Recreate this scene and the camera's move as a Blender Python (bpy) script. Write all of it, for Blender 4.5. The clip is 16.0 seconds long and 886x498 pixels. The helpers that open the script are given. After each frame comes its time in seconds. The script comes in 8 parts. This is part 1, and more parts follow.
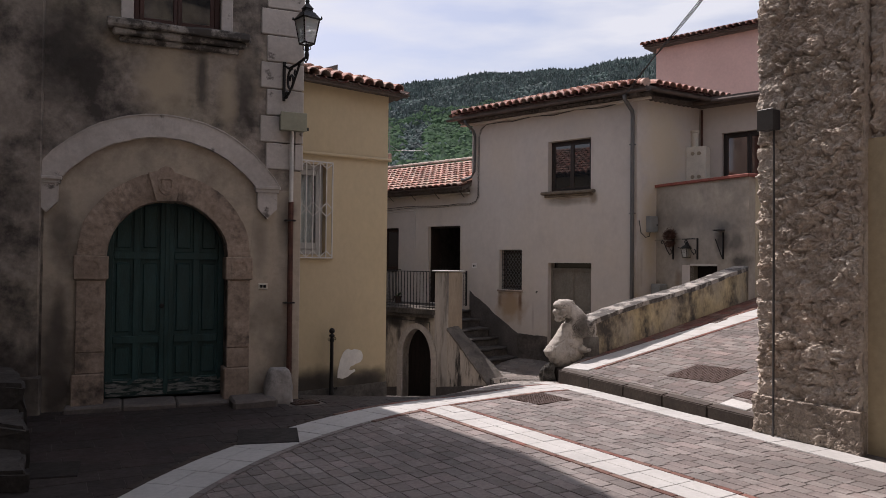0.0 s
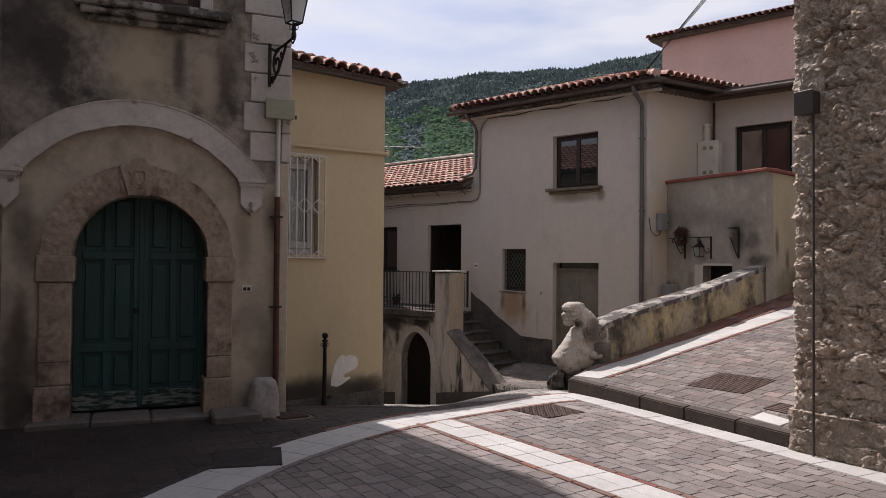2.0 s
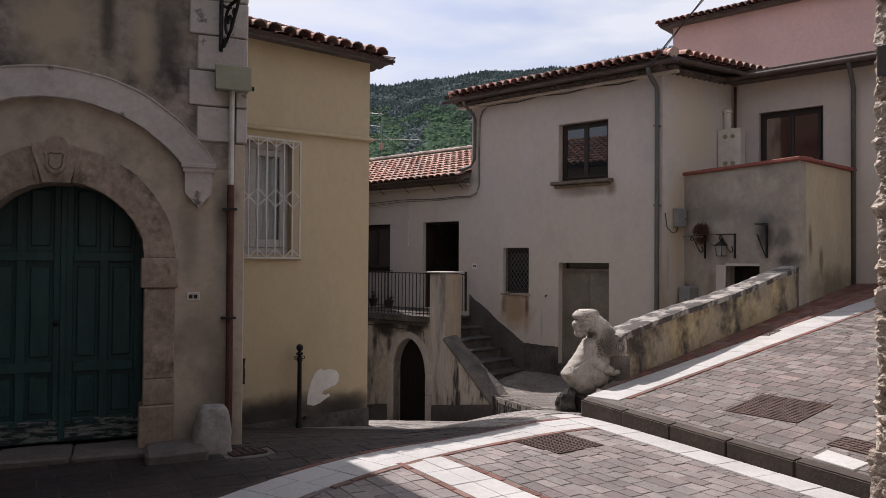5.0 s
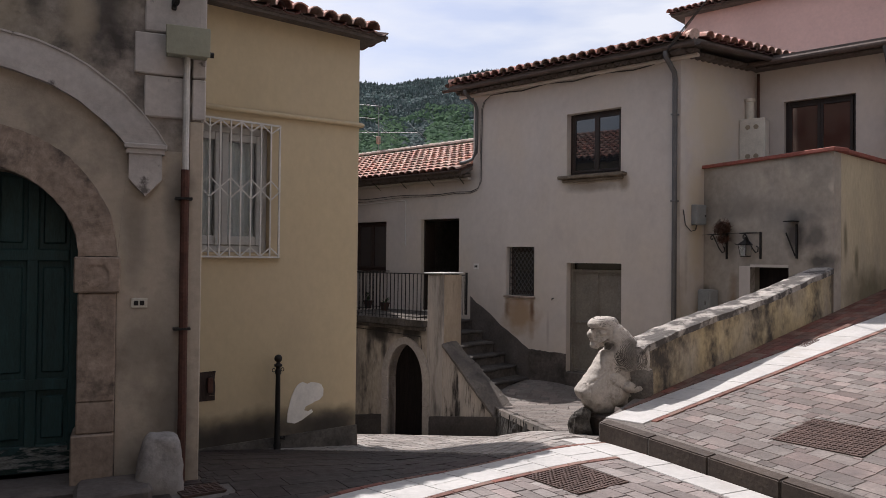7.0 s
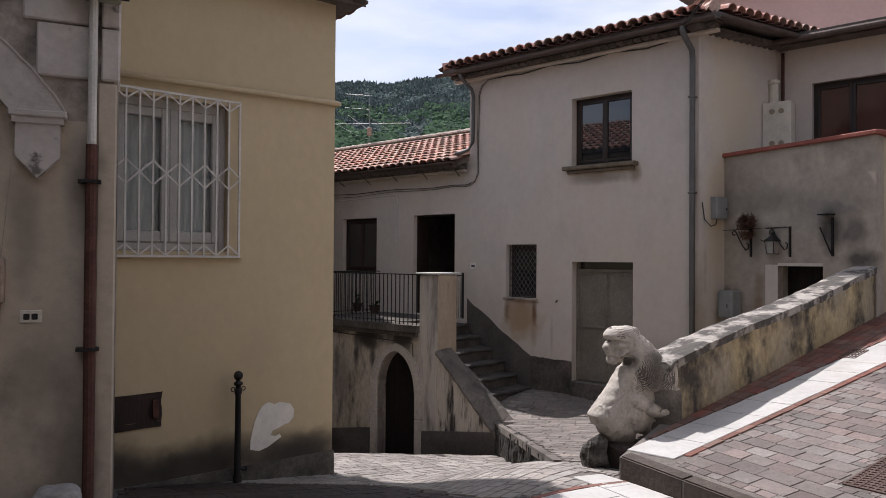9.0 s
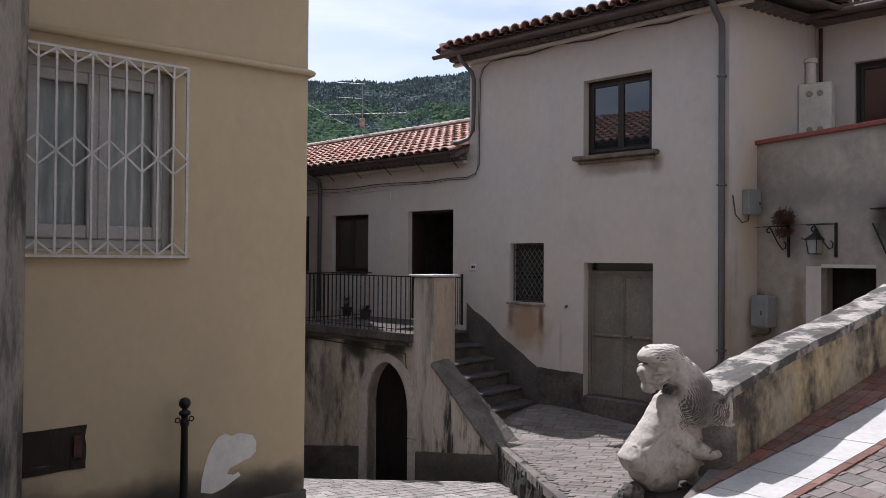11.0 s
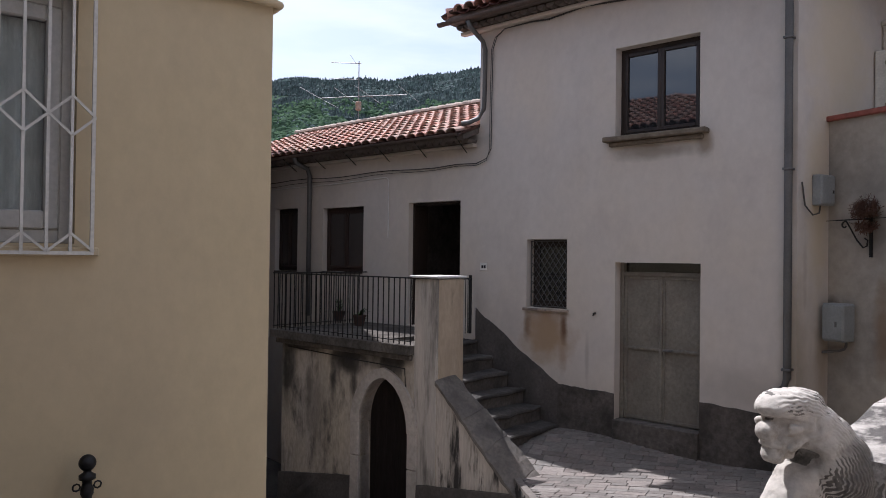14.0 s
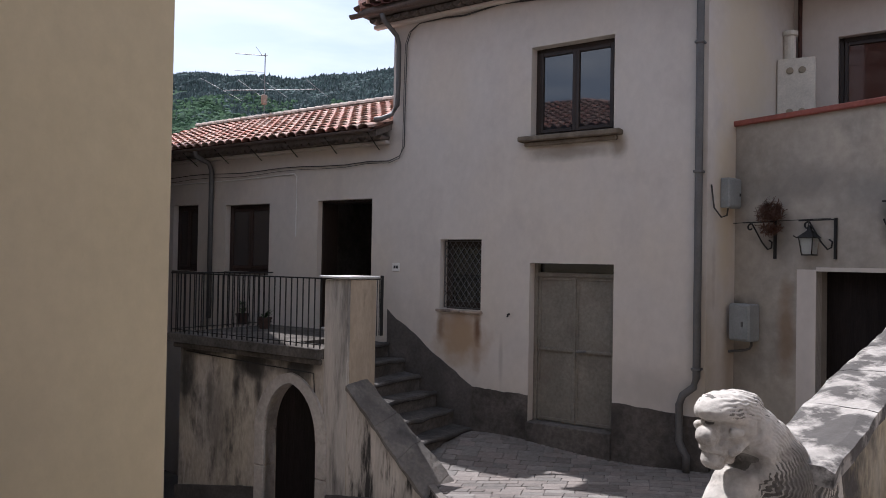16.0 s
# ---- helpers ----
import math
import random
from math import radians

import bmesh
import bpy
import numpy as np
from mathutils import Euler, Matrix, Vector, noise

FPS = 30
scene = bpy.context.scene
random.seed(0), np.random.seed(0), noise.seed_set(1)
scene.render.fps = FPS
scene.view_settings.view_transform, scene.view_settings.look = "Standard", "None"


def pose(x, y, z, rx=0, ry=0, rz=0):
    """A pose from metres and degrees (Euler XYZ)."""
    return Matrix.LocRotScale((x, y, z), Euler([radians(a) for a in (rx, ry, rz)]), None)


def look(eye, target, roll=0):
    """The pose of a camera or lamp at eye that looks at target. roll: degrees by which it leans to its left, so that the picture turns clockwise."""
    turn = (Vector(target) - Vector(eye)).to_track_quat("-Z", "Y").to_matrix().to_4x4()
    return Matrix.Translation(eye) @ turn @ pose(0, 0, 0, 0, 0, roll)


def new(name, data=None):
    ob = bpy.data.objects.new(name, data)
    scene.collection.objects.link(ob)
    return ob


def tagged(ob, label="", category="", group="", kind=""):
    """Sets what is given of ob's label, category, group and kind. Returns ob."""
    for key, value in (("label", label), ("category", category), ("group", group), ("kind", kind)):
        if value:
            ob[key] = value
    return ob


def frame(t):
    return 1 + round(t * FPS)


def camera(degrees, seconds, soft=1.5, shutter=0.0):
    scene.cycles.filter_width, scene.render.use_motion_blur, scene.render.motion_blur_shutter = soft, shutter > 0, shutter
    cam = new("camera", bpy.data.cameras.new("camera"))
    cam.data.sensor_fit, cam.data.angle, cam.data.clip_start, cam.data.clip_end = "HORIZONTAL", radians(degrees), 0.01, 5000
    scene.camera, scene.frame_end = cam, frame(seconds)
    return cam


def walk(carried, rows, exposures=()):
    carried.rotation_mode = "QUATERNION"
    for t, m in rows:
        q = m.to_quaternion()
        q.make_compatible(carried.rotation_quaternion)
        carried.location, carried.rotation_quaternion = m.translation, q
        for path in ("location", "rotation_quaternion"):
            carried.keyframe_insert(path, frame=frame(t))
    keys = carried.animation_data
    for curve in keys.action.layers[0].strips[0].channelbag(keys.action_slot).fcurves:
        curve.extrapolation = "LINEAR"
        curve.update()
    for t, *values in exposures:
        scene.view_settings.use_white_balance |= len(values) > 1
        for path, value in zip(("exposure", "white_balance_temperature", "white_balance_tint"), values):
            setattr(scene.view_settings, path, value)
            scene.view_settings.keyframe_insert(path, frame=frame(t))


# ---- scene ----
cam = camera(61.7, 16.0, soft=0.9)
PATH = [
    (0, (0.314, -0.85, 1.661), (0.252, 1.148, 1.697), 0.6),
    (0.5, (0.294, -0.659, 1.655), (0.232, 1.34, 1.691), 0.6),
    (1, (0.269, -0.465, 1.652), (0.207, 1.534, 1.688), 0.6),
    (1.5, (0.259, -0.235, 1.653), (0.197, 1.763, 1.69), 0.5),
    (2, (0.28, 0.004, 1.661), (0.218, 2.003, 1.697), 0.5),
    (2.5, (0.299, 0.267, 1.659), (0.237, 2.266, 1.696), 0.5),
    (3, (0.323, 0.52, 1.659), (0.26, 2.519, 1.695), 0.4),
    (3.5, (0.333, 0.799, 1.664), (0.27, 2.798, 1.7), 0.4),
    (4, (0.358, 1.06, 1.678), (0.294, 3.059, 1.712), 0.4),
    (6.5, (0.364, 2.557, 1.693), (0.296, 4.555, 1.726), 0.5),
    (7, (0.368, 2.879, 1.697), (0.3, 4.877, 1.729), 0.6),
    (7.5, (0.37, 3.231, 1.691), (0.302, 5.23, 1.722), 0.5),
    (8, (0.388, 3.568, 1.697), (0.319, 5.567, 1.728), 0.5),
    (8.5, (0.412, 3.957, 1.708), (0.344, 5.955, 1.738), 0.5),
    (9, (0.442, 4.317, 1.704), (0.375, 6.315, 1.733), 0.4),
    (11.5, (0.448, 6.203, 1.719), (0.381, 8.202, 1.747), 0.5),
    (12, (0.44, 6.542, 1.72), (0.372, 8.541, 1.747), 0.6),
    (12.5, (0.417, 6.917, 1.719), (0.349, 8.916, 1.744), 0.6),
    (13, (0.377, 7.248, 1.721), (0.31, 9.247, 1.745), 0.6),
    (13.5, (0.333, 7.586, 1.719), (0.266, 9.585, 1.742), 0.7),
    (14, (0.288, 7.855, 1.721), (0.22, 9.854, 1.744), 0.7),
    (14.5, (0.238, 8.052, 1.722), (0.169, 10.051, 1.744), 0.8),
    (15, (0.201, 8.147, 1.719), (0.133, 10.145, 1.743), 0.8),
    (15.5, (0.18, 8.19, 1.712), (0.227, 10.19, 1.738), 0.9),
    (16, (0.174, 8.203, 1.689), (0.361, 10.194, 1.721), 1.0),
]
walk(cam, [(t, look(eye, target, roll)) for t, eye, target, roll in PATH], exposures=[(0, 0.02, 6450, 20), (4, 0.05, 6350, 19), (9, 0.2, 6150, 17), (12, 0.32, 5800, 17), (16, 0.44, 5800, 16)])

# ---- sky, sun, exposure ----
SUN_AZ, SUN_EL = 37.5, 56.0          # degrees left of +y, and up
sun_dir = Vector((-math.sin(radians(SUN_AZ)) * math.cos(radians(SUN_EL)), math.cos(radians(SUN_AZ)) * math.cos(radians(SUN_EL)), math.sin(radians(SUN_EL))))
world = bpy.data.worlds.new("sky")
scene.world = world
world.use_nodes = True
wn, wl = world.node_tree.nodes, world.node_tree.links
wn.clear()
w_out = wn.new("ShaderNodeOutputWorld")
w_bg = wn.new("ShaderNodeBackground")
w_sky = wn.new("ShaderNodeTexSky")
w_sky.sky_type = "NISHITA"
w_sky.sun_disc = False
w_sky.sun_elevation = radians(SUN_EL)
w_sky.sun_rotation = radians(-SUN_AZ)
w_sky.dust_density = 3.0
w_sky.air_density = 1.0
w_bg.inputs["Strength"].default_value = 0.125
w_co = wn.new("ShaderNodeTexCoord")
w_map = wn.new("ShaderNodeMapping")
w_map.inputs["Scale"].default_value = (2.2, 2.2, 9.0)
w_noise = wn.new("ShaderNodeTexNoise")
w_noise.inputs["Scale"].default_value = 1.7
w_noise.inputs["Detail"].default_value = 6.0
w_ramp = wn.new("ShaderNodeValToRGB")
w_ramp.color_ramp.elements[0].position, w_ramp.color_ramp.elements[0].color = 0.40, (0.22, 0.22, 0.22, 1)
w_ramp.color_ramp.elements[1].position, w_ramp.color_ramp.elements[1].color = 0.62, (0.95, 0.95, 0.95, 1)
w_mix = wn.new("ShaderNodeMix")
w_mix.data_type = "RGBA"
w_mix.inputs[7].default_value = (6.15, 6.5, 6.75, 1)      # thin bright cloud
wl.new(w_co.outputs["Generated"], w_map.inputs["Vector"])
wl.new(w_map.outputs["Vector"], w_noise.inputs["Vector"])
wl.new(w_noise.outputs["Fac"], w_ramp.inputs["Fac"])
wl.new(w_ramp.outputs["Color"], w_mix.inputs[0])
wl.new(w_sky.outputs["Color"], w_mix.inputs[6])
wl.new(w_mix.outputs[2], w_bg.inputs["Color"])
wl.new(w_bg.outputs["Background"], w_out.inputs["Surface"])

sun = new("sun", bpy.data.lights.new("sun", "SUN"))
sun.data.energy = 5.0
sun.data.angle = radians(0.6)
sun.data.color = (1.0, 0.95, 0.87)
sun.matrix_world = look(sun_dir * 60, (0, 0, 0))
scene.view_settings.exposure = 0.0


# ---- helpers of this scene ----
OFFSET = {}


def facade(theta, c):
    """Local frame of a wall: x to the right along it, y into the building, z up."""
    a = radians(theta)
    return Matrix(((math.cos(a), math.sin(a), 0, c * math.sin(a)), (-math.sin(a), math.cos(a), 0, c * math.cos(a)), (0, 0, 1, 0), (0, 0, 0, 1)))


def thing(name, m, base=(0, 0, 0), label="", category="", group="", kind=""):
    """An empty at the base of a thing; its parts are given in the frame m."""
    ob = new(name)
    ob.empty_display_size = 0.2
    ob.matrix_world = m @ Matrix.Translation(base)
    OFFSET[ob.name] = Matrix.Translation(base).inverted()
    return tagged(ob, label, category, group, kind)


def mesh_of(name, bm, material, smooth=False):
    me = bpy.data.meshes.new(name)
    bmesh.ops.recalc_face_normals(bm, faces=bm.faces)
    bm.to_mesh(me)
    bm.free()
    for m in material if isinstance(material, (list, tuple)) else [material]:
        me.materials.append(m)
    if smooth:
        for p in me.polygons:
            p.use_smooth = True
    return me


def part(name, bm, material, parent, label="", smooth=False):
    ob = new(name, mesh_of(name, bm, material, smooth))
    ob.parent = parent
    ob.matrix_parent_inverse = OFFSET.get(parent.name, Matrix())
    return tagged(ob, label)


def solid(name, bm, material, m=None, label="", category="", group="", kind="", smooth=False):
    """A thing that is one mesh."""
    ob = new(name, mesh_of(name, bm, material, smooth))
    if m is not None:
        ob.matrix_world = m
    return tagged(ob, label, category, group, kind)


def box(bm, x0, x1, y0, y1, z0, z1, bevel=0.0, segs=1):
    vs = [bm.verts.new((x, y, z)) for z in (z0, z1) for y in (y0, y1) for x in (x0, x1)]
    fs = [bm.faces.new([vs[i] for i in q]) for q in ((0, 2, 3, 1), (4, 5, 7, 6), (0, 1, 5, 4), (2, 6, 7, 3), (0, 4, 6, 2), (1, 3, 7, 5))]
    if bevel > 0:
        es = list({e for f in fs for e in f.edges})
        bmesh.ops.bevel(bm, geom=es, offset=bevel, segments=segs, affect="EDGES", profile=0.6)
    return bm


def boxes(*rows, bevel=0.0):
    bm = bmesh.new()
    for r in rows:
        box(bm, *r, bevel=bevel)
    return bm


def prism(bm, pts, y0, y1):
    """A polygon in x and z, made solid from y0 to y1."""
    a = [bm.verts.new((x, y0, z)) for x, z in pts]
    b = [bm.verts.new((x, y1, z)) for x, z in pts]
    bm.faces.new(a)
    bm.faces.new(b[::-1])
    n = len(pts)
    for i in range(n):
        bm.faces.new((a[i], a[(i + 1) % n], b[(i + 1) % n], b[i]))
    return bm


def slab(bm, pts, z0, z1):
    """A polygon in x and y, made solid from z0 to z1 (numbers, or functions of x and y)."""
    f0 = z0 if callable(z0) else (lambda x, y: z0)
    f1 = z1 if callable(z1) else (lambda x, y: z1)
    a = [bm.verts.new((x, y, f0(x, y))) for x, y in pts]
    b = [bm.verts.new((x, y, f1(x, y))) for x, y in pts]
    bm.faces.new(a[::-1])
    bm.faces.new(b)
    n = len(pts)
    for i in range(n):
        bm.faces.new((a[i], a[(i + 1) % n], b[(i + 1) % n], b[i]))
    return bm


def tube(bm, path, r, seg=8, caps=True):
    path = [Vector(p) for p in path]
    rings = []
    up = Vector((0.13, 0.29, 0.95))
    for i, p in enumerate(path):
        d = (path[min(i + 1, len(path) - 1)] - path[max(i - 1, 0)]).normalized()
        s = d.cross(up)
        if s.length < 0.05:
            s = d.cross(Vector((1, 0, 0)))
        s.normalize()
        t = s.cross(d)
        rr = r[i] if isinstance(r, (list, tuple)) else r
        rings.append([bm.verts.new(p + rr * (math.cos(2 * math.pi * k / seg) * s + math.sin(2 * math.pi * k / seg) * t)) for k in range(seg)])
    for a, b in zip(rings, rings[1:]):
        for k in range(seg):
            bm.faces.new((a[k], a[(k + 1) % seg], b[(k + 1) % seg], b[k]))
    if caps:
        bm.faces.new(rings[0][::-1])
        bm.faces.new(rings[-1])
    return bm


def lathe(bm, profile, at=(0, 0, 0), seg=16):
    at = Vector(at)
    rings = [[bm.verts.new(at + Vector((r * math.cos(2 * math.pi * k / seg), r * math.sin(2 * math.pi * k / seg), z))) for k in range(seg)] for r, z in profile]
    for a, b in zip(rings, rings[1:]):
        for k in range(seg):
            bm.faces.new((a[k], a[(k + 1) % seg], b[(k + 1) % seg], b[k]))
    bm.faces.new(rings[0][::-1])
    bm.faces.new(rings[-1])
    return bm


def pierced(bm, u0, u1, z0, z1, holes, thick, y0=0.0):
    """A wall from u0 to u1 and z0 to z1 with holes (u, u, z, z) right through it."""
    us = sorted({u0, u1, *[h[0] for h in holes], *[h[1] for h in holes]})
    zs = sorted({z0, z1, *[h[2] for h in holes], *[h[3] for h in holes]})
    us = [u for u in us if u0 <= u <= u1]
    zs = [z for z in zs if z0 <= z <= z1]

    def open_at(i, j):
        if not (0 <= i < len(us) - 1 and 0 <= j < len(zs) - 1):
            return True
        u, z = (us[i] + us[i + 1]) / 2, (zs[j] + zs[j + 1]) / 2
        return any(h[0] < u < h[1] and h[2] < z < h[3] for h in holes)
    cache = {}

    def v(i, j, k):
        key = (i, j, k)
        if key not in cache:
            cache[key] = bm.verts.new((us[i], y0 + (thick if k else 0), zs[j]))
        return cache[key]
    for i in range(len(us) - 1):
        for j in range(len(zs) - 1):
            if open_at(i, j):
                continue
            bm.faces.new((v(i, j, 0), v(i + 1, j, 0), v(i + 1, j + 1, 0), v(i, j + 1, 0)))
            bm.faces.new((v(i, j, 1), v(i, j + 1, 1), v(i + 1, j + 1, 1), v(i + 1, j, 1)))
            for di, dj, a, b in ((-1, 0, (i, j), (i, j + 1)), (1, 0, (i + 1, j + 1), (i + 1, j)), (0, -1, (i + 1, j), (i, j)), (0, 1, (i, j + 1), (i + 1, j + 1))):
                if open_at(i + di, j + dj):
                    bm.faces.new((v(*a, 0), v(*b, 0), v(*b, 1), v(*a, 1)))
    return bm


def arch_points(u0, u1, zs, ztop, n=20, pointed=0.0):
    """The curve of an arch from left to right. pointed: how far its two halves' centres lie apart, in widths."""
    w, m = (u1 - u0) / 2, (u0 + u1) / 2
    pts = []
    for i in range(n + 1):
        x = -1 + 2 * i / n
        x = math.sin(x * math.pi / 2)
        e = pointed
        h = math.sqrt(max(0.0, (1 + e) ** 2 - (abs(x) + e) ** 2)) / math.sqrt((1 + e) ** 2 - e ** 2)
        pts.append((m + w * x, zs + (ztop - zs) * h))
    return pts


def spandrel(bm, pts, zt, y0, y1):
    """Fills the wall between the curve of an arch and a level line above it."""
    for (xa, za), (xb, zb) in zip(pts, pts[1:]):
        prism(bm, [(xa, za), (xb, zb), (xb, zt), (xa, zt)], y0, y1)
    return bm


def ring(bm, inner, outer, y0, y1):
    """A band between two curves with equally many points."""
    for i in range(len(inner) - 1):
        prism(bm, [inner[i], inner[i + 1], outer[i + 1], outer[i]], y0, y1)
    return bm


def weld(bm, d=0.0005):
    bmesh.ops.remove_doubles(bm, verts=bm.verts, dist=d)
    return bm


def refined(bm, cuts):
    bmesh.ops.subdivide_edges(bm, edges=bm.edges, cuts=cuts, use_grid_fill=True)
    return bm


# ---- materials ----
def material(name, base, rough=0.8, metal=0.0, vary=0.25, scale=1.2, fine=18.0, bump=0.25, bump_scale=40.0, tint=None, spread=0.0, island=0.0, stain=None, stain_scale=0.6, stain_at=(0.52, 0.7), stretch=(1, 1, 1), spec=0.4, bump_dist=0.01):
    """A weathered surface: base colour varied at a large and a small scale, with stains of another colour, relief, and a difference between pieces."""
    m = bpy.data.materials.new(name)
    m.use_nodes = True
    n, l = m.node_tree.nodes, m.node_tree.links
    p = n["Principled BSDF"]
    p.inputs["Roughness"].default_value = rough
    p.inputs["Metallic"].default_value = metal
    p.inputs["Specular IOR Level"].default_value = spec
    co = n.new("ShaderNodeNewGeometry")
    mp = n.new("ShaderNodeMapping")
    mp.inputs["Scale"].default_value = stretch
    l.new(co.outputs["Position"], mp.inputs["Vector"])

    def noise_at(s, detail=5.0, rough_=0.6):
        t = n.new("ShaderNodeTexNoise")
        t.inputs["Scale"].default_value = s
        t.inputs["Detail"].default_value = detail
        t.inputs["Roughness"].default_value = rough_
        l.new(mp.outputs["Vector"], t.inputs["Vector"])
        return t.outputs["Fac"]

    def ranged(sock, lo, hi, a=0.3, b=0.7):
        r = n.new("ShaderNodeMapRange")
        r.inputs[1].default_value, r.inputs[2].default_value, r.inputs[3].default_value, r.inputs[4].default_value = a, b, lo, hi
        l.new(sock, r.inputs[0])
        return r.outputs[0]

    def mixed(fac, a, b, mode="MIX"):
        x = n.new("ShaderNodeMix")
        x.data_type, x.blend_type = "RGBA", mode
        for s, v in ((x.inputs[0], fac), (x.inputs[6], a), (x.inputs[7], b)):
            if isinstance(v, (int, float)):
                s.default_value = v
            elif isinstance(v, tuple):
                s.default_value = (*v, 1)
            else:
                l.new(v, s)
        return x.outputs[2]
    dark = tuple(c * (1 - vary) for c in base)
    light = tuple(min(1, c * (1 + vary)) for c in base)
    col = mixed(ranged(noise_at(scale), 0, 1), dark, light)
    if tint:
        col = mixed(ranged(noise_at(scale * 0.45 + 0.11, 3.0), 0, 1, 0.42, 0.62), col, tint)
    f = n.new("ShaderNodeMapRange")
    f.inputs[3].default_value, f.inputs[4].default_value = 1 - vary * 0.7, 1 + vary * 0.7
    l.new(noise_at(fine, 4.0), f.inputs[0])
    f.inputs[1].default_value, f.inputs[2].default_value = 0.3, 0.7
    hsv = n.new("ShaderNodeHueSaturation")
    l.new(col, hsv.inputs["Color"])
    l.new(f.outputs[0], hsv.inputs["Value"])
    col = hsv.outputs["Color"]
    if spread or island:
        if spread:
            src = n.new("ShaderNodeObjectInfo").outputs["Random"]
        else:
            src = co.outputs["Random Per Island"]
        k = spread or island
        h2 = n.new("ShaderNodeHueSaturation")
        l.new(col, h2.inputs["Color"])
        l.new(ranged(src, 1 - k, 1 + k, 0, 1), h2.inputs["Value"])
        mul = n.new("ShaderNodeMath")
        mul.operation = "MULTIPLY"
        mul.inputs[1].default_value = 7.13
        l.new(src, mul.inputs[0])
        fr = n.new("ShaderNodeMath")
        fr.operation = "FRACT"
        l.new(mul.outputs[0], fr.inputs[0])
        l.new(ranged(fr.outputs[0], 0.5 - k * 0.045, 0.5 + k * 0.045, 0, 1), h2.inputs["Hue"])
        l.new(ranged(fr.outputs[0], 1 - k * 0.8, 1 + k * 0.8, 1, 0), h2.inputs["Saturation"])
        col = h2.outputs["Color"]
    if stain:
        col = mixed(ranged(noise_at(stain_scale, 8.0, 0.66), 0, 1, *stain_at), col, stain)
    l.new(col, p.inputs["Base Color"])
    l.new(ranged(noise_at(fine * 0.6), max(0.03, rough - 0.12), min(1, rough + 0.1)), p.inputs["Roughness"])
    if bump:
        b = n.new("ShaderNodeBump")
        b.inputs["Strength"].default_value = bump
        b.inputs["Distance"].default_value = bump_dist
        l.new(noise_at(bump_scale, 6.0), b.inputs["Height"])
        l.new(b.outputs["Normal"], p.inputs["Normal"])
    return m


def blot(m, centre, radii, colour, strength=0.8, grain=4.0):
    """Adds a patch of its own shape and colour to a surface: soft-edged, broken up by grain."""
    n, l = m.node_tree.nodes, m.node_tree.links
    p = n["Principled BSDF"]
    old = p.inputs["Base Color"].links[0].from_socket
    geo = n.new("ShaderNodeNewGeometry")
    sub = n.new("ShaderNodeVectorMath")
    sub.operation = "SUBTRACT"
    sub.inputs[1].default_value = centre
    l.new(geo.outputs["Position"], sub.inputs[0])
    div = n.new("ShaderNodeVectorMath")
    div.operation = "DIVIDE"
    div.inputs[1].default_value = radii
    l.new(sub.outputs[0], div.inputs[0])
    ln = n.new("ShaderNodeVectorMath")
    ln.operation = "LENGTH"
    l.new(div.outputs[0], ln.inputs[0])
    tx = n.new("ShaderNodeTexNoise")
    tx.inputs["Scale"].default_value = grain
    tx.inputs["Detail"].default_value = 6.0
    l.new(geo.outputs["Position"], tx.inputs["Vector"])
    add = n.new("ShaderNodeMath")
    add.operation = "MULTIPLY_ADD"
    add.inputs[1].default_value = 0.9
    l.new(tx.outputs["Fac"], add.inputs[0])
    l.new(ln.outputs["Value"], add.inputs[2])
    mr = n.new("ShaderNodeMapRange")
    mr.inputs[1].default_value, mr.inputs[2].default_value, mr.inputs[3].default_value, mr.inputs[4].default_value = 0.75, 1.45, strength, 0.0
    l.new(add.outputs[0], mr.inputs[0])
    mx = n.new("ShaderNodeMix")
    mx.data_type = "RGBA"
    l.new(mr.outputs[0], mx.inputs[0])
    l.new(old, mx.inputs[6])
    mx.inputs[7].default_value = (*colour, 1)
    l.new(mx.outputs[2], p.inputs["Base Color"])


def plain(name, base, rough=0.5, metal=0.0, bump=0.08):
    return material(name, base, rough, metal, vary=0.14, scale=3.0, fine=40.0, bump=bump, bump_scale=90.0)


M_PAVER = material("paver stone", (0.195, 0.169, 0.158), 0.72, vary=0.26, scale=0.9, fine=24, bump=0.5, bump_scale=30, spread=0.24, stain=(0.13, 0.11, 0.103), stain_scale=0.8)
M_PAVERS = material("paver stones", (0.195, 0.169, 0.158), 0.72, vary=0.26, scale=0.9, fine=24, bump=0.5, bump_scale=30, island=0.24, stain=(0.13, 0.11, 0.103), stain_scale=0.8)
M_LANE = material("mixed paver stone", (0.165, 0.14, 0.128), 0.72, vary=0.28, scale=0.9, fine=24, bump=0.5, bump_scale=30, spread=0.36, stain=(0.11, 0.092, 0.088), stain_scale=0.8)
M_LANES = material("mixed paver stones", (0.165, 0.14, 0.128), 0.72, vary=0.28, scale=0.9, fine=24, bump=0.5, bump_scale=30, island=0.36, stain=(0.11, 0.092, 0.088), stain_scale=0.8)
M_BED = material("joint mortar", (0.135, 0.12, 0.108), 0.95, vary=0.3, scale=2.0, fine=40, bump=0.6)
M_WHITE = material("pale limestone", (0.455, 0.448, 0.432), 0.7, vary=0.12, scale=1.5, fine=20, bump=0.25, island=0.08, stain=(0.37, 0.345, 0.31), stain_scale=1.2, stain_at=(0.56, 0.8))
M_BRICK = material("red paving brick", (0.18, 0.095, 0.074), 0.8, vary=0.25, scale=2.0, fine=30, bump=0.4, island=0.25)
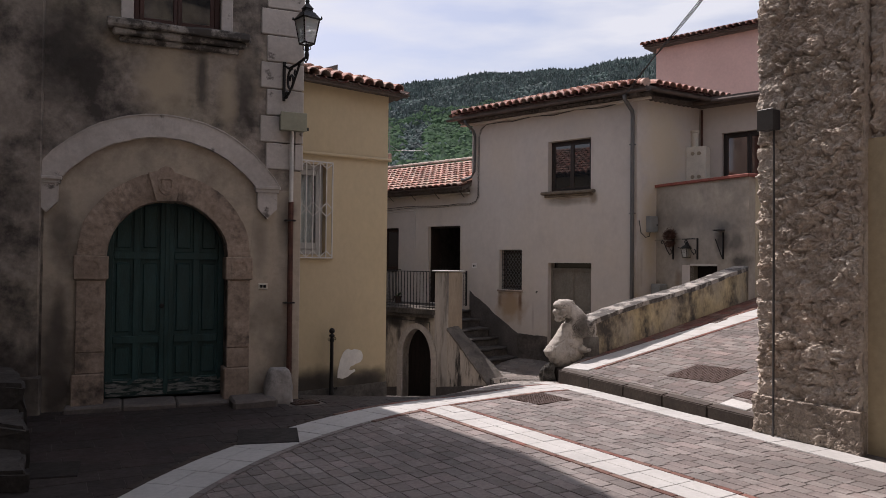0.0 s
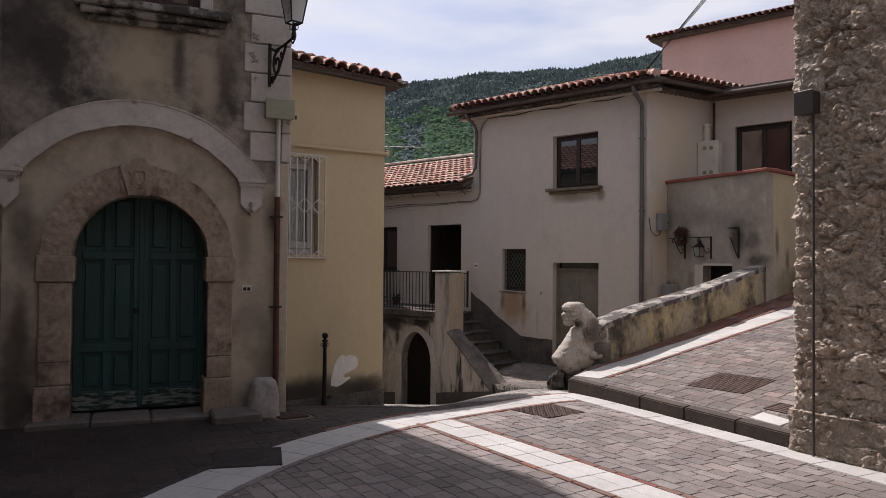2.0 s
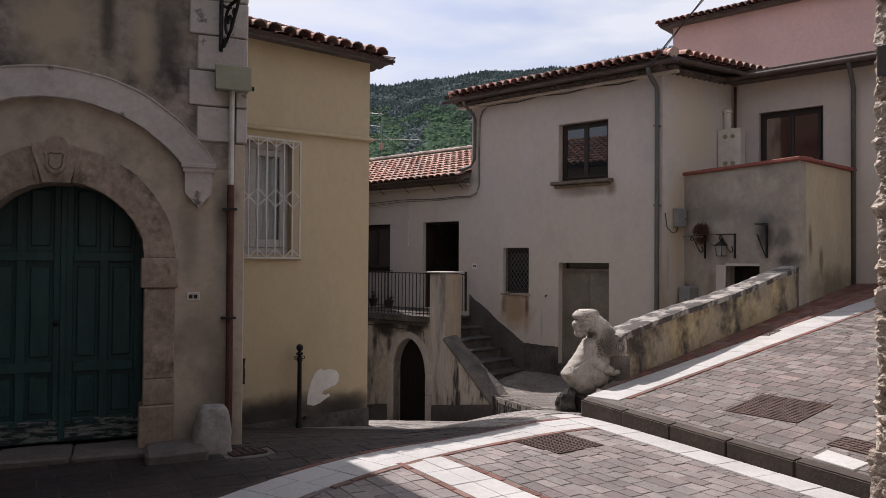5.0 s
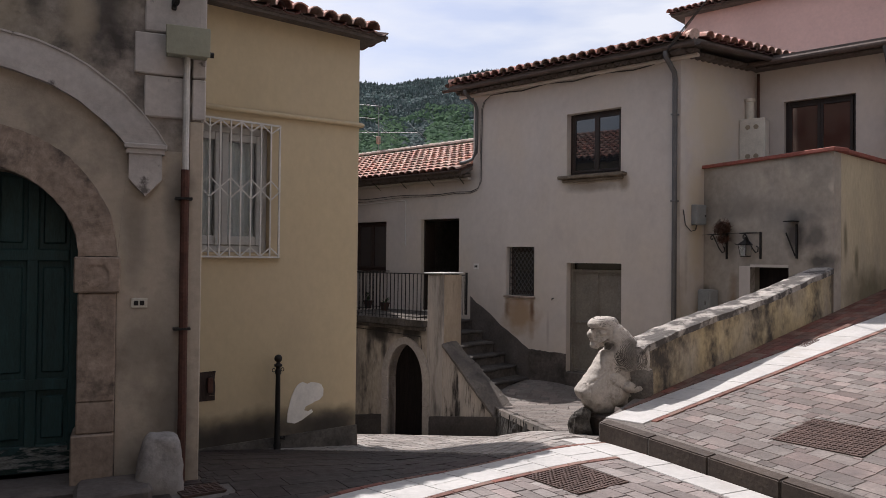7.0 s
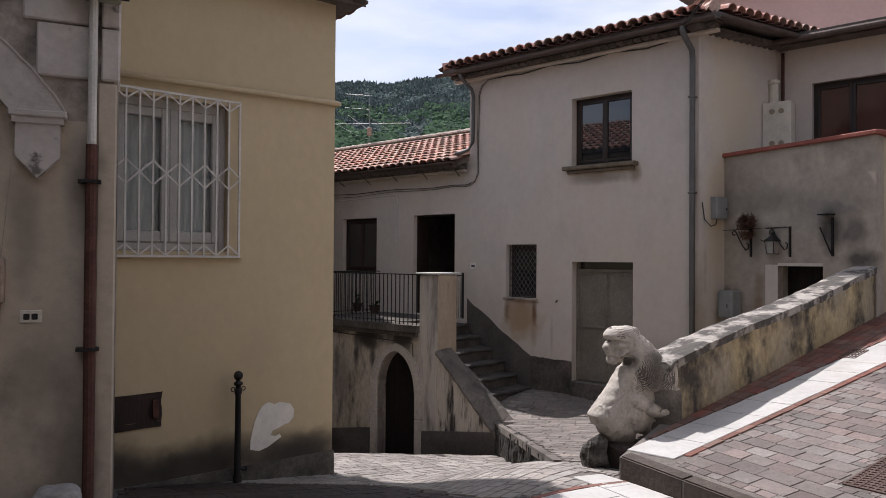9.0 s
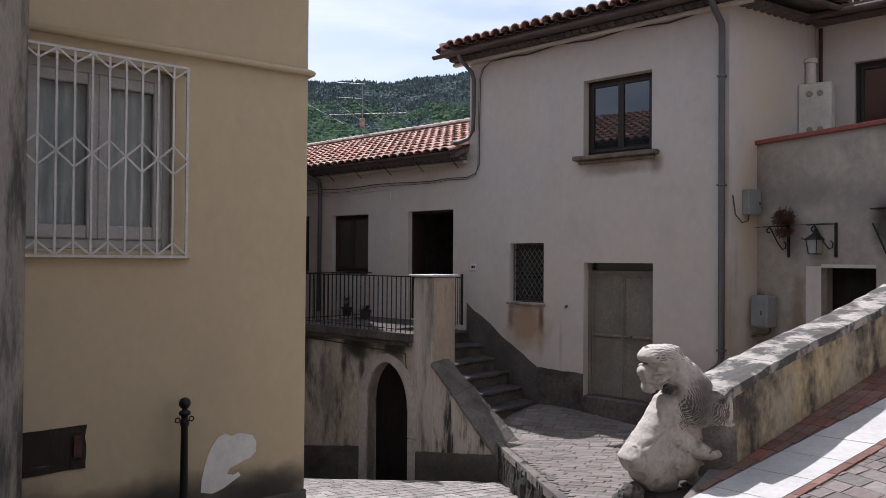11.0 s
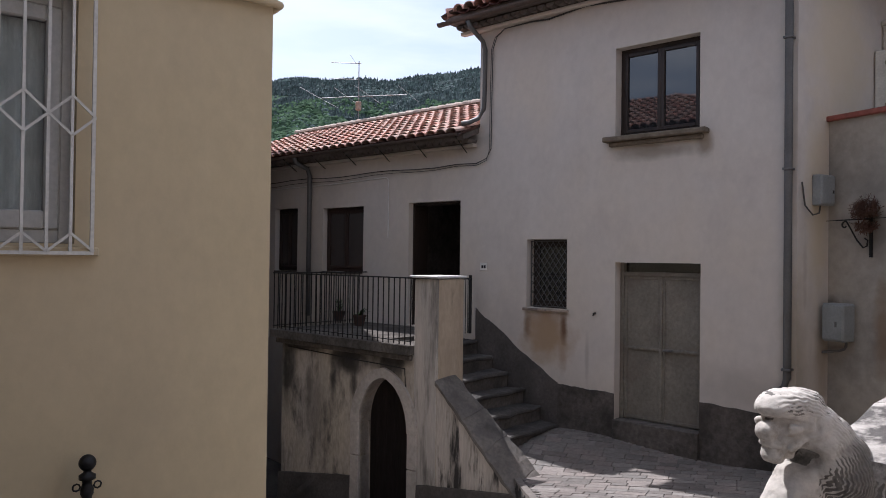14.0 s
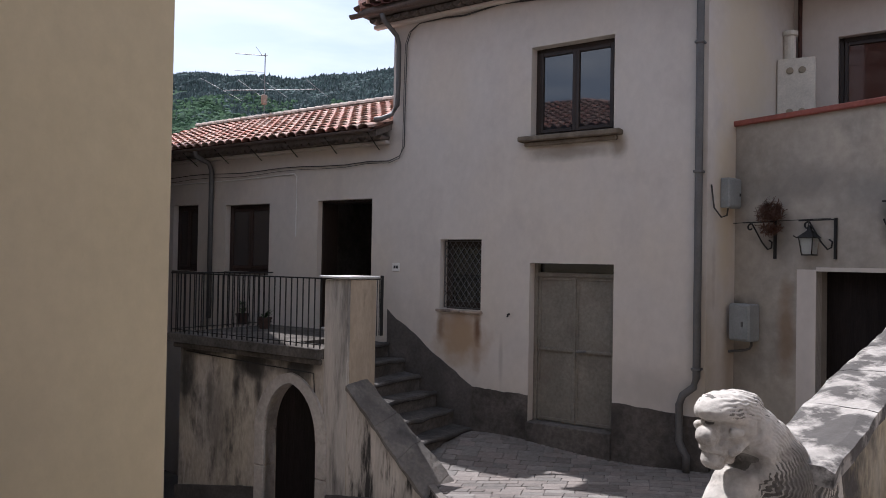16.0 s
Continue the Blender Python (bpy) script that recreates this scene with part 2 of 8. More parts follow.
M_KERB = material("dark kerb stone", (0.052, 0.039, 0.031), 0.8, vary=0.3, scale=2.0, fine=25, bump=0.6, bump_scale=25)
M_PORTAL = material("grey weathered plaster", (0.34, 0.295, 0.255), 0.9, vary=0.25, scale=0.8, fine=14, bump=0.4, bump_scale=22, tint=(0.33, 0.285, 0.22), stain=(0.08, 0.07, 0.063), stain_scale=1.1, stain_at=(0.46, 0.60))
M_STUCCO = material("pale stucco trim", (0.53, 0.49, 0.455), 0.85, vary=0.14, scale=1.3, fine=16, bump=0.35, bump_scale=20, stain=(0.16, 0.142, 0.13), stain_scale=3.2, stain_at=(0.60, 0.66))
M_JAMB = material("brown carved stone", (0.34, 0.265, 0.21), 0.85, vary=0.32, scale=1.6, fine=18, bump=0.7, bump_scale=18, stain=(0.075, 0.06, 0.052), stain_scale=2.0, stain_at=(0.52, 0.66))
M_GREEN = material("green door paint", (0.022, 0.060, 0.060), 0.5, vary=0.3, scale=2.2, fine=30, bump=0.3, bump_scale=25, stretch=(3, 3, 0.6))
M_YELLOW = material("yellow ochre plaster", (0.55, 0.45, 0.29), 0.9, vary=0.06, scale=0.9, fine=9, bump=0.12, bump_scale=14, tint=(0.54, 0.44, 0.29), stain=(0.44, 0.36, 0.24), stain_scale=0.7, stain_at=(0.54, 0.85), stretch=(1.1, 1.1, 0.8))
M_HOUSE = material("cream grey plaster", (0.535, 0.485, 0.438), 0.9, vary=0.06, scale=0.8, fine=8, bump=0.14, bump_scale=12, tint=(0.55, 0.485, 0.415), stain=(0.41, 0.36, 0.325), stain_scale=0.75, stain_at=(0.54, 0.85), stretch=(1.1, 1.1, 0.8))
M_DIRTY = material("stained old plaster", (0.44, 0.385, 0.33), 0.92, vary=0.25, scale=1.2, fine=14, bump=0.45, bump_scale=20, tint=(0.44, 0.38, 0.30), stain=(0.085, 0.076, 0.069), stain_scale=1.9, stain_at=(0.48, 0.66), stretch=(1.5, 1.5, 0.55))
M_PILLAR = material("streaked pale plaster", (0.47, 0.42, 0.37), 0.92, vary=0.15, scale=1.5, fine=14, bump=0.45, bump_scale=20, tint=(0.45, 0.41, 0.365), stain=(0.13, 0.118, 0.107), stain_scale=1.7, stain_at=(0.48, 0.66), stretch=(2.4, 2.4, 0.35))
M_STREAK = material("black streaked plaster", (0.46, 0.41, 0.355), 0.92, vary=0.2, scale=1.5, fine=14, bump=0.5, bump_scale=20, stain=(0.045, 0.04, 0.037), stain_scale=1.7, stain_at=(0.48, 0.58), stretch=(2.6, 2.6, 0.4))
M_DADO = material("rough dark plinth render", (0.088, 0.075, 0.066), 0.95, vary=0.45, scale=1.5, fine=14, bump=0.9, bump_scale=16, tint=(0.115, 0.10, 0.088), stain=(0.04, 0.035, 0.031), stain_scale=2.2, stain_at=(0.5, 0.7))
M_PARAPET = material("yellowed parapet plaster", (0.44, 0.355, 0.21), 0.92, vary=0.25, scale=1.6, fine=16, bump=0.6, bump_scale=16, tint=(0.33, 0.29, 0.23), stain=(0.06, 0.052, 0.045), stain_scale=1.7, stain_at=(0.46, 0.62), stretch=(1, 1, 0.75))
M_CAP = material("lichened coping stone", (0.33, 0.305, 0.275), 0.9, vary=0.25, scale=3.0, fine=22, bump=0.8, bump_scale=18, stain=(0.075, 0.068, 0.062), stain_scale=3.2, stain_at=(0.44, 0.54))
M_LION = material("pale worn limestone", (0.45, 0.415, 0.37), 0.88, vary=0.2, scale=2.5, fine=30, bump=0.5, bump_scale=30, stain=(0.19, 0.168, 0.145), stain_scale=6.0, stain_at=(0.52, 0.70))
M_COPE = material("dark worn coping stone", (0.15, 0.132, 0.115), 0.9, vary=0.25, scale=2.0, fine=22, bump=0.6, bump_scale=18, stain=(0.075, 0.068, 0.062), stain_scale=1.6, stain_at=(0.46, 0.64))
M_TREAD = material("dark worn step stone", (0.075, 0.067, 0.061), 0.9, vary=0.35, scale=2.0, fine=22, bump=0.8, bump_scale=18, stain=(0.045, 0.04, 0.037), stain_scale=2.2, stain_at=(0.46, 0.64))
M_ARCH = material("pale dressed plaster", (0.44, 0.395, 0.35), 0.9, vary=0.18, scale=1.6, fine=16, bump=0.4, bump_scale=20, stain=(0.19, 0.165, 0.145), stain_scale=1.8, stain_at=(0.52, 0.75))
M_SILL = material("worn threshold stone", (0.15, 0.13, 0.118), 0.88, vary=0.25, scale=2.5, fine=22, bump=0.7, bump_scale=20, stain=(0.07, 0.06, 0.054), stain_scale=2.5, stain_at=(0.5, 0.7))
M_SKIRT = material("grey cement render", (0.095, 0.083, 0.075), 0.95, vary=0.3, scale=1.5, fine=20, bump=0.6, bump_scale=22, stain=(0.055, 0.05, 0.046), stain_scale=1.4, stain_at=(0.5, 0.75))
M_SOOT = material("soot-black rough stone", (0.06, 0.054, 0.05), 0.95, vary=0.4, scale=3, fine=22, bump=0.9, bump_scale=16, tint=(0.13, 0.12, 0.105))
M_FOOT = material("roughcast footing", (0.34, 0.285, 0.235), 0.95, vary=0.35, scale=4.0, fine=40, bump=1.0, bump_scale=60, bump_dist=0.02, stain=(0.16, 0.125, 0.10), stain_scale=3.0, stain_at=(0.52, 0.72))
M_TERR = material("stained grey-brown plaster", (0.37, 0.325, 0.27), 0.92, vary=0.14, scale=1.0, fine=9, bump=0.3, bump_scale=16, tint=(0.33, 0.295, 0.255), stain=(0.17, 0.155, 0.14), stain_scale=0.9, stain_at=(0.52, 0.8))
M_FLANK = material("yellowed flank plaster", (0.50, 0.42, 0.285), 0.92, vary=0.12, scale=1.2, fine=12, bump=0.3, bump_scale=18, tint=(0.44, 0.37, 0.27), stain=(0.15, 0.12, 0.085), stain_scale=1.1, stain_at=(0.60, 0.85), stretch=(1.6, 1.6, 0.6))
M_RUBBLE = material("rough rubble stone", (0.48, 0.405, 0.335), 0.95, vary=0.3, scale=3.0, fine=26, bump=1.0, bump_scale=24, bump_dist=0.03, tint=(0.50, 0.44, 0.375), stain=(0.24, 0.19, 0.155), stain_scale=2.4, stain_at=(0.55, 0.75))
M_TILE = material("terracotta roof tile", (0.47, 0.285, 0.23), 0.85, vary=0.3, scale=2.6, fine=25, bump=0.4, bump_scale=25, spread=0.25, stain=(0.46, 0.37, 0.31), stain_scale=5.0, stain_at=(0.52, 0.68))
M_TILES = material("terracotta roof tiles", (0.47, 0.285, 0.23), 0.85, vary=0.3, scale=2.6, fine=25, bump=0.4, bump_scale=25, island=0.25, stain=(0.46, 0.37, 0.31), stain_scale=5.0, stain_at=(0.52, 0.68))
# the shadow between cover tiles is put into this dark channel colour
M_TILE_LOW = material("shade-dark channel tile", (0.10, 0.052, 0.042), 0.9, vary=0.3, scale=3.0, fine=25, bump=0.4, bump_scale=25, island=0.3)
M_UNDER = material("eave mortar", (0.12, 0.10, 0.088), 0.95, vary=0.3, scale=3, fine=20, bump=0.6)
M_PINK = material("pink plaster", (0.60, 0.40, 0.35), 0.9, vary=0.07, scale=0.6, fine=10, bump=0.15)
M_GUTTER = plain("grey zinc pipe", (0.12, 0.115, 0.112), 0.6, 0.2)
M_EAVE = material("rust-browned gutter", (0.095, 0.07, 0.058), 0.75, 0.1, vary=0.3, scale=3, fine=20, bump=0.2)
M_FLOOR = material("grey-brown balcony paving", (0.10, 0.09, 0.08), 0.95, vary=0.4, scale=3, fine=20, bump=0.6, spec=0.05)
M_RUST = material("rusted pipe", (0.09, 0.040, 0.029), 0.85, vary=0.35, scale=6, fine=40, bump=0.4)
M_IRON = plain("black wrought iron", (0.018, 0.017, 0.017), 0.55, 0.3)
M_WOOD_DARK = material("dark window wood", (0.026, 0.017, 0.013), 0.5, vary=0.25, scale=4, fine=40, bump=0.2, stretch=(1, 1, 0.2))
M_WHITE_PAINT = plain("white metal paint", (0.62, 0.60, 0.56), 0.5)
M_CURTAIN = material("lace curtain", (0.60, 0.65, 0.62), 0.9, vary=0.16, scale=5, fine=30, bump=0.2, stretch=(2, 2, 0.8))
M_DOOR_GREY = material("grey brown metal door", (0.175, 0.158, 0.13), 0.6, vary=0.25, scale=1.5, fine=22, bump=0.12, stain=(0.14, 0.11, 0.09), stain_scale=1.0)
M_BROWN = material("brown plank door", (0.03, 0.017, 0.013), 0.65, vary=0.3, scale=4, fine=30, bump=0.3, stretch=(3, 3, 0.3))
M_REDEDGE = material("red terracotta coping", (0.24, 0.075, 0.055), 0.8, vary=0.2, scale=3, fine=25, bump=0.3)
M_BOX = plain("grey plastic box", (0.24, 0.25, 0.25), 0.45)
M_BOILER = plain("cream enamel casing", (0.62, 0.58, 0.50), 0.4)
M_GRATE = material("rusty iron cover", (0.085, 0.055, 0.046), 0.75, 0.15, vary=0.3, scale=5, fine=40, bump=0.3)
M_POT = material("dark clay pot", (0.06, 0.034, 0.027), 0.85, vary=0.15)
M_LEAF = material("potted plant leaves", (0.05, 0.10, 0.03), 0.6, vary=0.3, scale=8, fine=40, bump=0.1)
M_DRY = material("dry twigs", (0.10, 0.05, 0.035), 0.9, vary=0.3, scale=8, fine=40, bump=0.1)


def glass_material(name, tint=(0.02, 0.022, 0.024)):
    """A pane before a dark room: dark body under a mirror-smooth coat."""
    m = bpy.data.materials.new(name)
    m.use_nodes = True
    p = m.node_tree.nodes["Principled BSDF"]
    p.inputs["Base Color"].default_value = (*tint, 1)
    p.inputs["Roughness"].default_value = 0.03
    p.inputs["IOR"].default_value = 1.52
    p.inputs["Transmission Weight"].default_value = 0.0
    p.inputs["Specular IOR Level"].default_value = 1.0
    return m


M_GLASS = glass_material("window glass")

# ---- the lie of the land ----
def soft(x, w=0.35):
    return w * math.log1p(math.exp(min(40.0, x / w)))


def step01(a, b, x):
    t = min(1.0, max(0.0, (x - a) / (b - a)))
    return t * t * (3 - 2 * t)


def edge_x(y):
    """The line of the low wall between the alley and the courtyard."""
    return 1.3 - 0.07 * (min(max(y, 11.0), 18.0) - 13.4)


def land(x, y):
    left = -0.2 - 0.19 * soft(y - 9.5) - 0.14 * soft(y - 17.2) + 0.33 * soft(y - 22)
    fall = (-0.764 * x + 0.645 * y - 7.85) / 0.64      # shallow steps down the alley
    left += 0.075 * (fall - math.floor(fall) - 0.5) * step01(12.6, 13.4, y) * (1 - step01(21, 22, y))
    right = -0.2 - 0.152 * (soft(y - 11.0) - soft(y - 17.8)) + 0.25 * step01(17.9, 19.7, y) + 0.07 * step01(16, 18, y) * max(-1.0, min(4.0, x - 1.5))
    off = x - edge_x(y)
    w = step01(-1.9, 0.0, off) * (1 - step01(11.8, 14.4, y)) if off < -0.01 else 1.0
    z = left + (right - left) * w
    far = max(0.0, math.hypot(x, y - 10) - 34.0)
    return z - 0.06 * far if y > 10 else z


def ramp_z(x, y):
    return -0.03 + 0.15 * ((x - 1.8) * 0.855 + (y - 11.0) * 0.52)


def ground_sheet():
    bm = bmesh.new()
    cols = [-900, -300, -120, -60, -30, -18, -12] + [i * 0.4 for i in range(-20, -5)] + [-1.9 + 0.095 * i for i in range(20)] + [-0.02, 0.02] + [0.3 * i for i in range(1, 15)] + [6, 9, 14, 22, 40, 90, 300, 900]
    rows = [-900, -300, -90, -40, -20, -12, -8, -4, 0] + [0.5 * i for i in range(4, 18)] + [9 + 0.25 * i for i in range(14)] + [12.5 + 0.085 * i for i in range(98)] + [21.5, 23, 25, 28, 33, 40, 60, 120, 300, 1500]
    grid = [[bm.verts.new((c + (edge_x(r) if abs(c) < 30 else 1.3), r, land(c + (edge_x(r) if abs(c) < 30 else 1.3), r) - (0.007 if -9 < r < 9 else 0.012 if r < 22 else 0.0))) for c in cols] for r in rows]
    for a, b in zip(grid, grid[1:]):
        for i in range(len(cols) - 1):
            bm.faces.new((a[i], a[i + 1], b[i + 1], b[i]))
    return bm


ground = solid("ground", ground_sheet(), M_BED, label="sloping mortar bed of the paved square and alley", category="ground", kind="structure")

KERB0, KERB1 = Vector((1.80, 10.98)), Vector((3.62, 7.62))
PAR0, PAR1 = Vector((2.26, 11.49)), Vector((6.37, 15.35))
RAMP_PTS = [(1.80, 10.98), (3.64, 7.66), (6.2, 4.6), (12, 3.5), (20, 12), (14, 21.6), (8.6, 17.75), (6.5, 15.75), (2.35, 11.75)]
bm = bmesh.new()
slab(bm, RAMP_PTS, -2.5, lambda x, y: ramp_z(x, y) - 0.008)
ramp = solid("pavement_ramp", bm, M_BED, label="raised paved lane climbing beside the parapet wall", category="pavement", kind="structure")


# ---- shared builders for facades ----
def window_in(house, u0, u1, z0, z1, recess=0.16, leaves=2, wood=None, label="dark wooden window with two glass leaves", glass=None):
    wood = wood or M_WOOD_DARK
    t = 0.07
    y0, y1 = recess, recess + 0.07
    bm = boxes((u0, u0 + t, y0, y1, z0, z1), (u1 - t, u1, y0, y1, z0, z1), (u0 + t, u1 - t, y0, y1, z1 - t, z1), (u0 + t, u1 - t, y0, y1, z0, z0 + t), bevel=0.008)
    win = part("window", bm, wood, house, label)
    w = (u1 - u0 - 2 * t) / leaves
    for i in range(leaves):
        a, b = u0 + t + i * w, u0 + t + (i + 1) * w
        s = 0.055
        bm = boxes((a, a + s, y0 - 0.02, y1 - 0.02, z0 + t, z1 - t), (b - s, b, y0 - 0.02, y1 - 0.02, z0 + t, z1 - t), (a + s, b - s, y0 - 0.02, y1 - 0.02, z1 - t - s, z1 - t), (a + s, b - s, y0 - 0.02, y1 - 0.02, z0 + t, z0 + t + s), bevel=0.006)
        part("window_frame", bm, wood, win)
        part("pane", boxes((a + s, b - s, y0 + 0.01, y0 + 0.018, z0 + t + s, z1 - t - s)), glass or M_GLASS, win)
    return win


def rough_edge(bm, amount, scale=2.0, only=None):
    for v in bm.verts:
        if only is None or only(v.co):
            v.co += Vector(noise.noise_vector(v.co * scale)) * amount
    return bm

# ---- the cream house with its lower wing ----
FA = facade(40.2, 16.3)
house = thing("house", FA, (-10.5, 3.0, -0.9), "two-storey cream plastered house with a lower wing and tiled roof", "house")
HL, HM, HR = -26.0, -13.16, -7.87
ZE, ZW = 5.86, 4.02
holes = [(-19.25, -18.40, 1.38, 2.79), (-17.51, -16.20, 1.40, 2.75), (-14.90, -13.59, 0.42, 2.76), (-10.49, -9.17, 3.58, 4.94), (-10.47, -9.14, -0.70, 1.68), (-12.12, -11.33, 0.91, 2.04)]
bm = bmesh.new()
pierced(bm, HL, HR, -3.2, ZW, holes, 0.45)
part("wall", bm, M_HOUSE, house)
bm = bmesh.new()
pierced(bm, HM, HR, ZW, ZE, [h for h in holes if h[3] > ZW], 0.45)
part("wall", bm, M_HOUSE, house)
SPLAY = 0.302                            # the right-hand side runs back at a slant
bm = slab(bmesh.new(), [(HR - 0.45, 0.45), (HR, 0.45), (HR, 0.0), (HR + SPLAY * 8.4, 8.4), (HR + SPLAY * 8.4 - 0.45, 8.4)], -3.2, ZE)
part("side_wall", bm, M_HOUSE, house)
part("side_wall", boxes((HM, HM + 0.4, 0.45, 8.0, ZW - 0.4, ZE)), M_HOUSE, house)
part("side_wall", boxes((HL, HL + 0.45, 0.45, 8.0, -3.2, ZW)), M_HOUSE, house)
part("back_wall", boxes((HL, HM, 8.0, 8.4, -3.2, ZW - 0.2)), M_HOUSE, house)
part("back_wall", boxes((HM, HR + SPLAY * 8.0 - 0.4, 8.0, 8.4, -3.2, ZE)), M_HOUSE, house)
part("inner_floor", boxes((HL + 0.45, HR - 0.45, 0.45, 8.0, 0.2, 0.42)), M_DADO, house)
part("inner_floor", boxes((HM + 0.4, HR - 0.45, 0.45, 8.0, 3.1, 3.3)), M_DADO, house)
part("inner_wall", boxes((HL + 0.45, HR - 0.45, 3.5, 3.7, -1.5, ZW - 0.1)), M_DADO, house)
part("inner_wall", boxes((-15.6, -15.5, 0.45, 3.5, 0.42, ZW - 0.1)), M_DADO, house)
part("inner_ceiling", boxes((HL, HM + 0.4, 0.45, 8.0, ZW - 0.1, ZW)), M_DADO, house)


def tiled_slope(parent, x0, x1, y0, z0, run, rise, hip0=0.0, hip1=0.0):
    """The bed of a roof slope that starts at the eave (x0..x1, y0, z0) and goes run back and rise up."""
    bm = bmesh.new()
    pts = [(x0, y0, z0), (x1, y0, z0), (x1 - hip1, y0 + run, z0 + rise), (x0 + hip0, y0 + run, z0 + rise)]
    lo = [bm.verts.new((x, y, z - 0.10)) for x, y, z in pts]
    hi = [bm.verts.new((x, y, z)) for x, y, z in pts]
    bm.faces.new(lo[::-1])
    bm.faces.new(hi)
    for i in range(4):
        bm.faces.new((lo[i], lo[(i + 1) % 4], hi[(i + 1) % 4], hi[i]))
    return part("roof", bm, M_UNDER, parent)


def tile_mesh(up=True, length=0.45, r0=0.095, r1=0.075, t=0.014):
    """One barrel tile, lying along +y, wide end at y = 0."""
    bm = bmesh.new()
    seg = 6
    rings = []
    for y, r in ((0, r0), (length, r1)):
        for rr in (r, r - t):
            rings.append([bm.verts.new((-rr * math.cos(math.pi * k / seg), y, (1 if up else -1) * rr * 1.05 * math.sin(math.pi * k / seg))) for k in range(seg + 1)])
    o0, i0, o1, i1 = rings
    for k in range(seg):
        bm.faces.new((o0[k], o0[k + 1], o1[k + 1], o1[k]))
        bm.faces.new((i0[k], i1[k], i1[k + 1], i0[k + 1]))
        bm.faces.new((o0[k], i0[k], i0[k + 1], o0[k + 1]))
    return bm


# roofs: the wing's single slope, the tall part's hipped slopes
EV = 0.42
RW = ZW - 0.16                           # eave line of the wing
roof_w = tiled_slope(house, HL, HM - 0.02, -EV, RW, 3.05, 1.22)
bm = bmesh.new()
q = [(HL, 2.63, RW + 1.22), (HM, 2.63, RW + 1.22), (HM, 8.6, RW - 0.9), (HL, 8.6, RW - 0.9)]
hi = [bm.verts.new(p) for p in q]
lo = [bm.verts.new((x, y, z - 0.1)) for x, y, z in q]
bm.faces.new(hi)
bm.faces.new(lo[::-1])
for i in range(4):
    bm.faces.new((lo[i], lo[(i + 1) % 4], hi[(i + 1) % 4], hi[i]))
part("roof", bm, M_UNDER, house)
roof_a = tiled_slope(house, HM - 0.45, HR + 0.45, -EV, ZE + 0.09, 3.0, 0.92, hip0=3.0, hip1=3.0)
ang_r = math.atan2(1.0, SPLAY)
for e0, e1, t0, t1 in (
        ((HR + 0.45, -EV), (HR + 0.45 + SPLAY * 8.8, 8.4), (HR - 2.55, -EV + 3.0), (HR - 2.55 + SPLAY * 3, 5.5)),
        ((HM - 0.45, 8.4), (HM - 0.45, -EV), (HM + 2.55, 5.5), (HM + 2.55, -EV + 3.0))):
    bm = bmesh.new()
    q = [Vector((*e0, ZE + 0.09)), Vector((*e1, ZE + 0.09)), Vector((*(t1 if e0[0] > -10 else t1), ZE + 1.01)), Vector((*t0, ZE + 1.01))]
    if e0[0] < -10:
        q = [Vector((*e0, ZE + 0.09)), Vector((*e1, ZE + 0.09)), Vector((*t1, ZE + 1.01)), Vector((*t0, ZE + 1.01))]
    hi = [bm.verts.new(p) for p in q]
    lo = [bm.verts.new(p - Vector((0, 0, 0.1))) for p in q]
    bm.faces.new(hi)
    bm.faces.new(lo[::-1])
    for i in range(4):
        bm.faces.new((lo[i], lo[(i + 1) % 4], hi[(i + 1) % 4], hi[i]))
    part("roof", bm, M_UNDER, house)

M_SHUTTER = material("red-brown window wood", (0.034, 0.018, 0.014), 0.6, vary=0.25, scale=4, fine=40, bump=0.2, stretch=(1, 1, 0.2))
M_GLASS_GREY = glass_material("grey-brown window glass", (0.05, 0.042, 0.04))
for u0, u1, z0, z1 in holes[:2]:
    window_in(house, u0, u1, z0, z1, 0.12, wood=M_SHUTTER, label="red-brown wooden window with two glass leaves", glass=M_GLASS_GREY)
u0, u1, z0, z1 = holes[2]
# dark lining added so the bright reveal reads as shaded interior
part("door_frame", boxes((u0, u0 + 0.035, 0.12, 0.5, z0, z1), (u1 - 0.035, u1, 0.12, 0.5, z0, z1), (u0 + 0.035, u1 - 0.035, 0.12, 0.5, z1 - 0.04, z1)), M_WOOD_DARK, house, "dark lining added over the open door's reveal")
window_in(house, -10.49, -9.17, 3.58, 4.94, 0.17, label="dark wooden window with two panes that reflect roofs")
window_in(house, -12.12, -11.33, 0.91, 2.04, 0.2, leaves=1, label="small dark window behind an iron lattice")

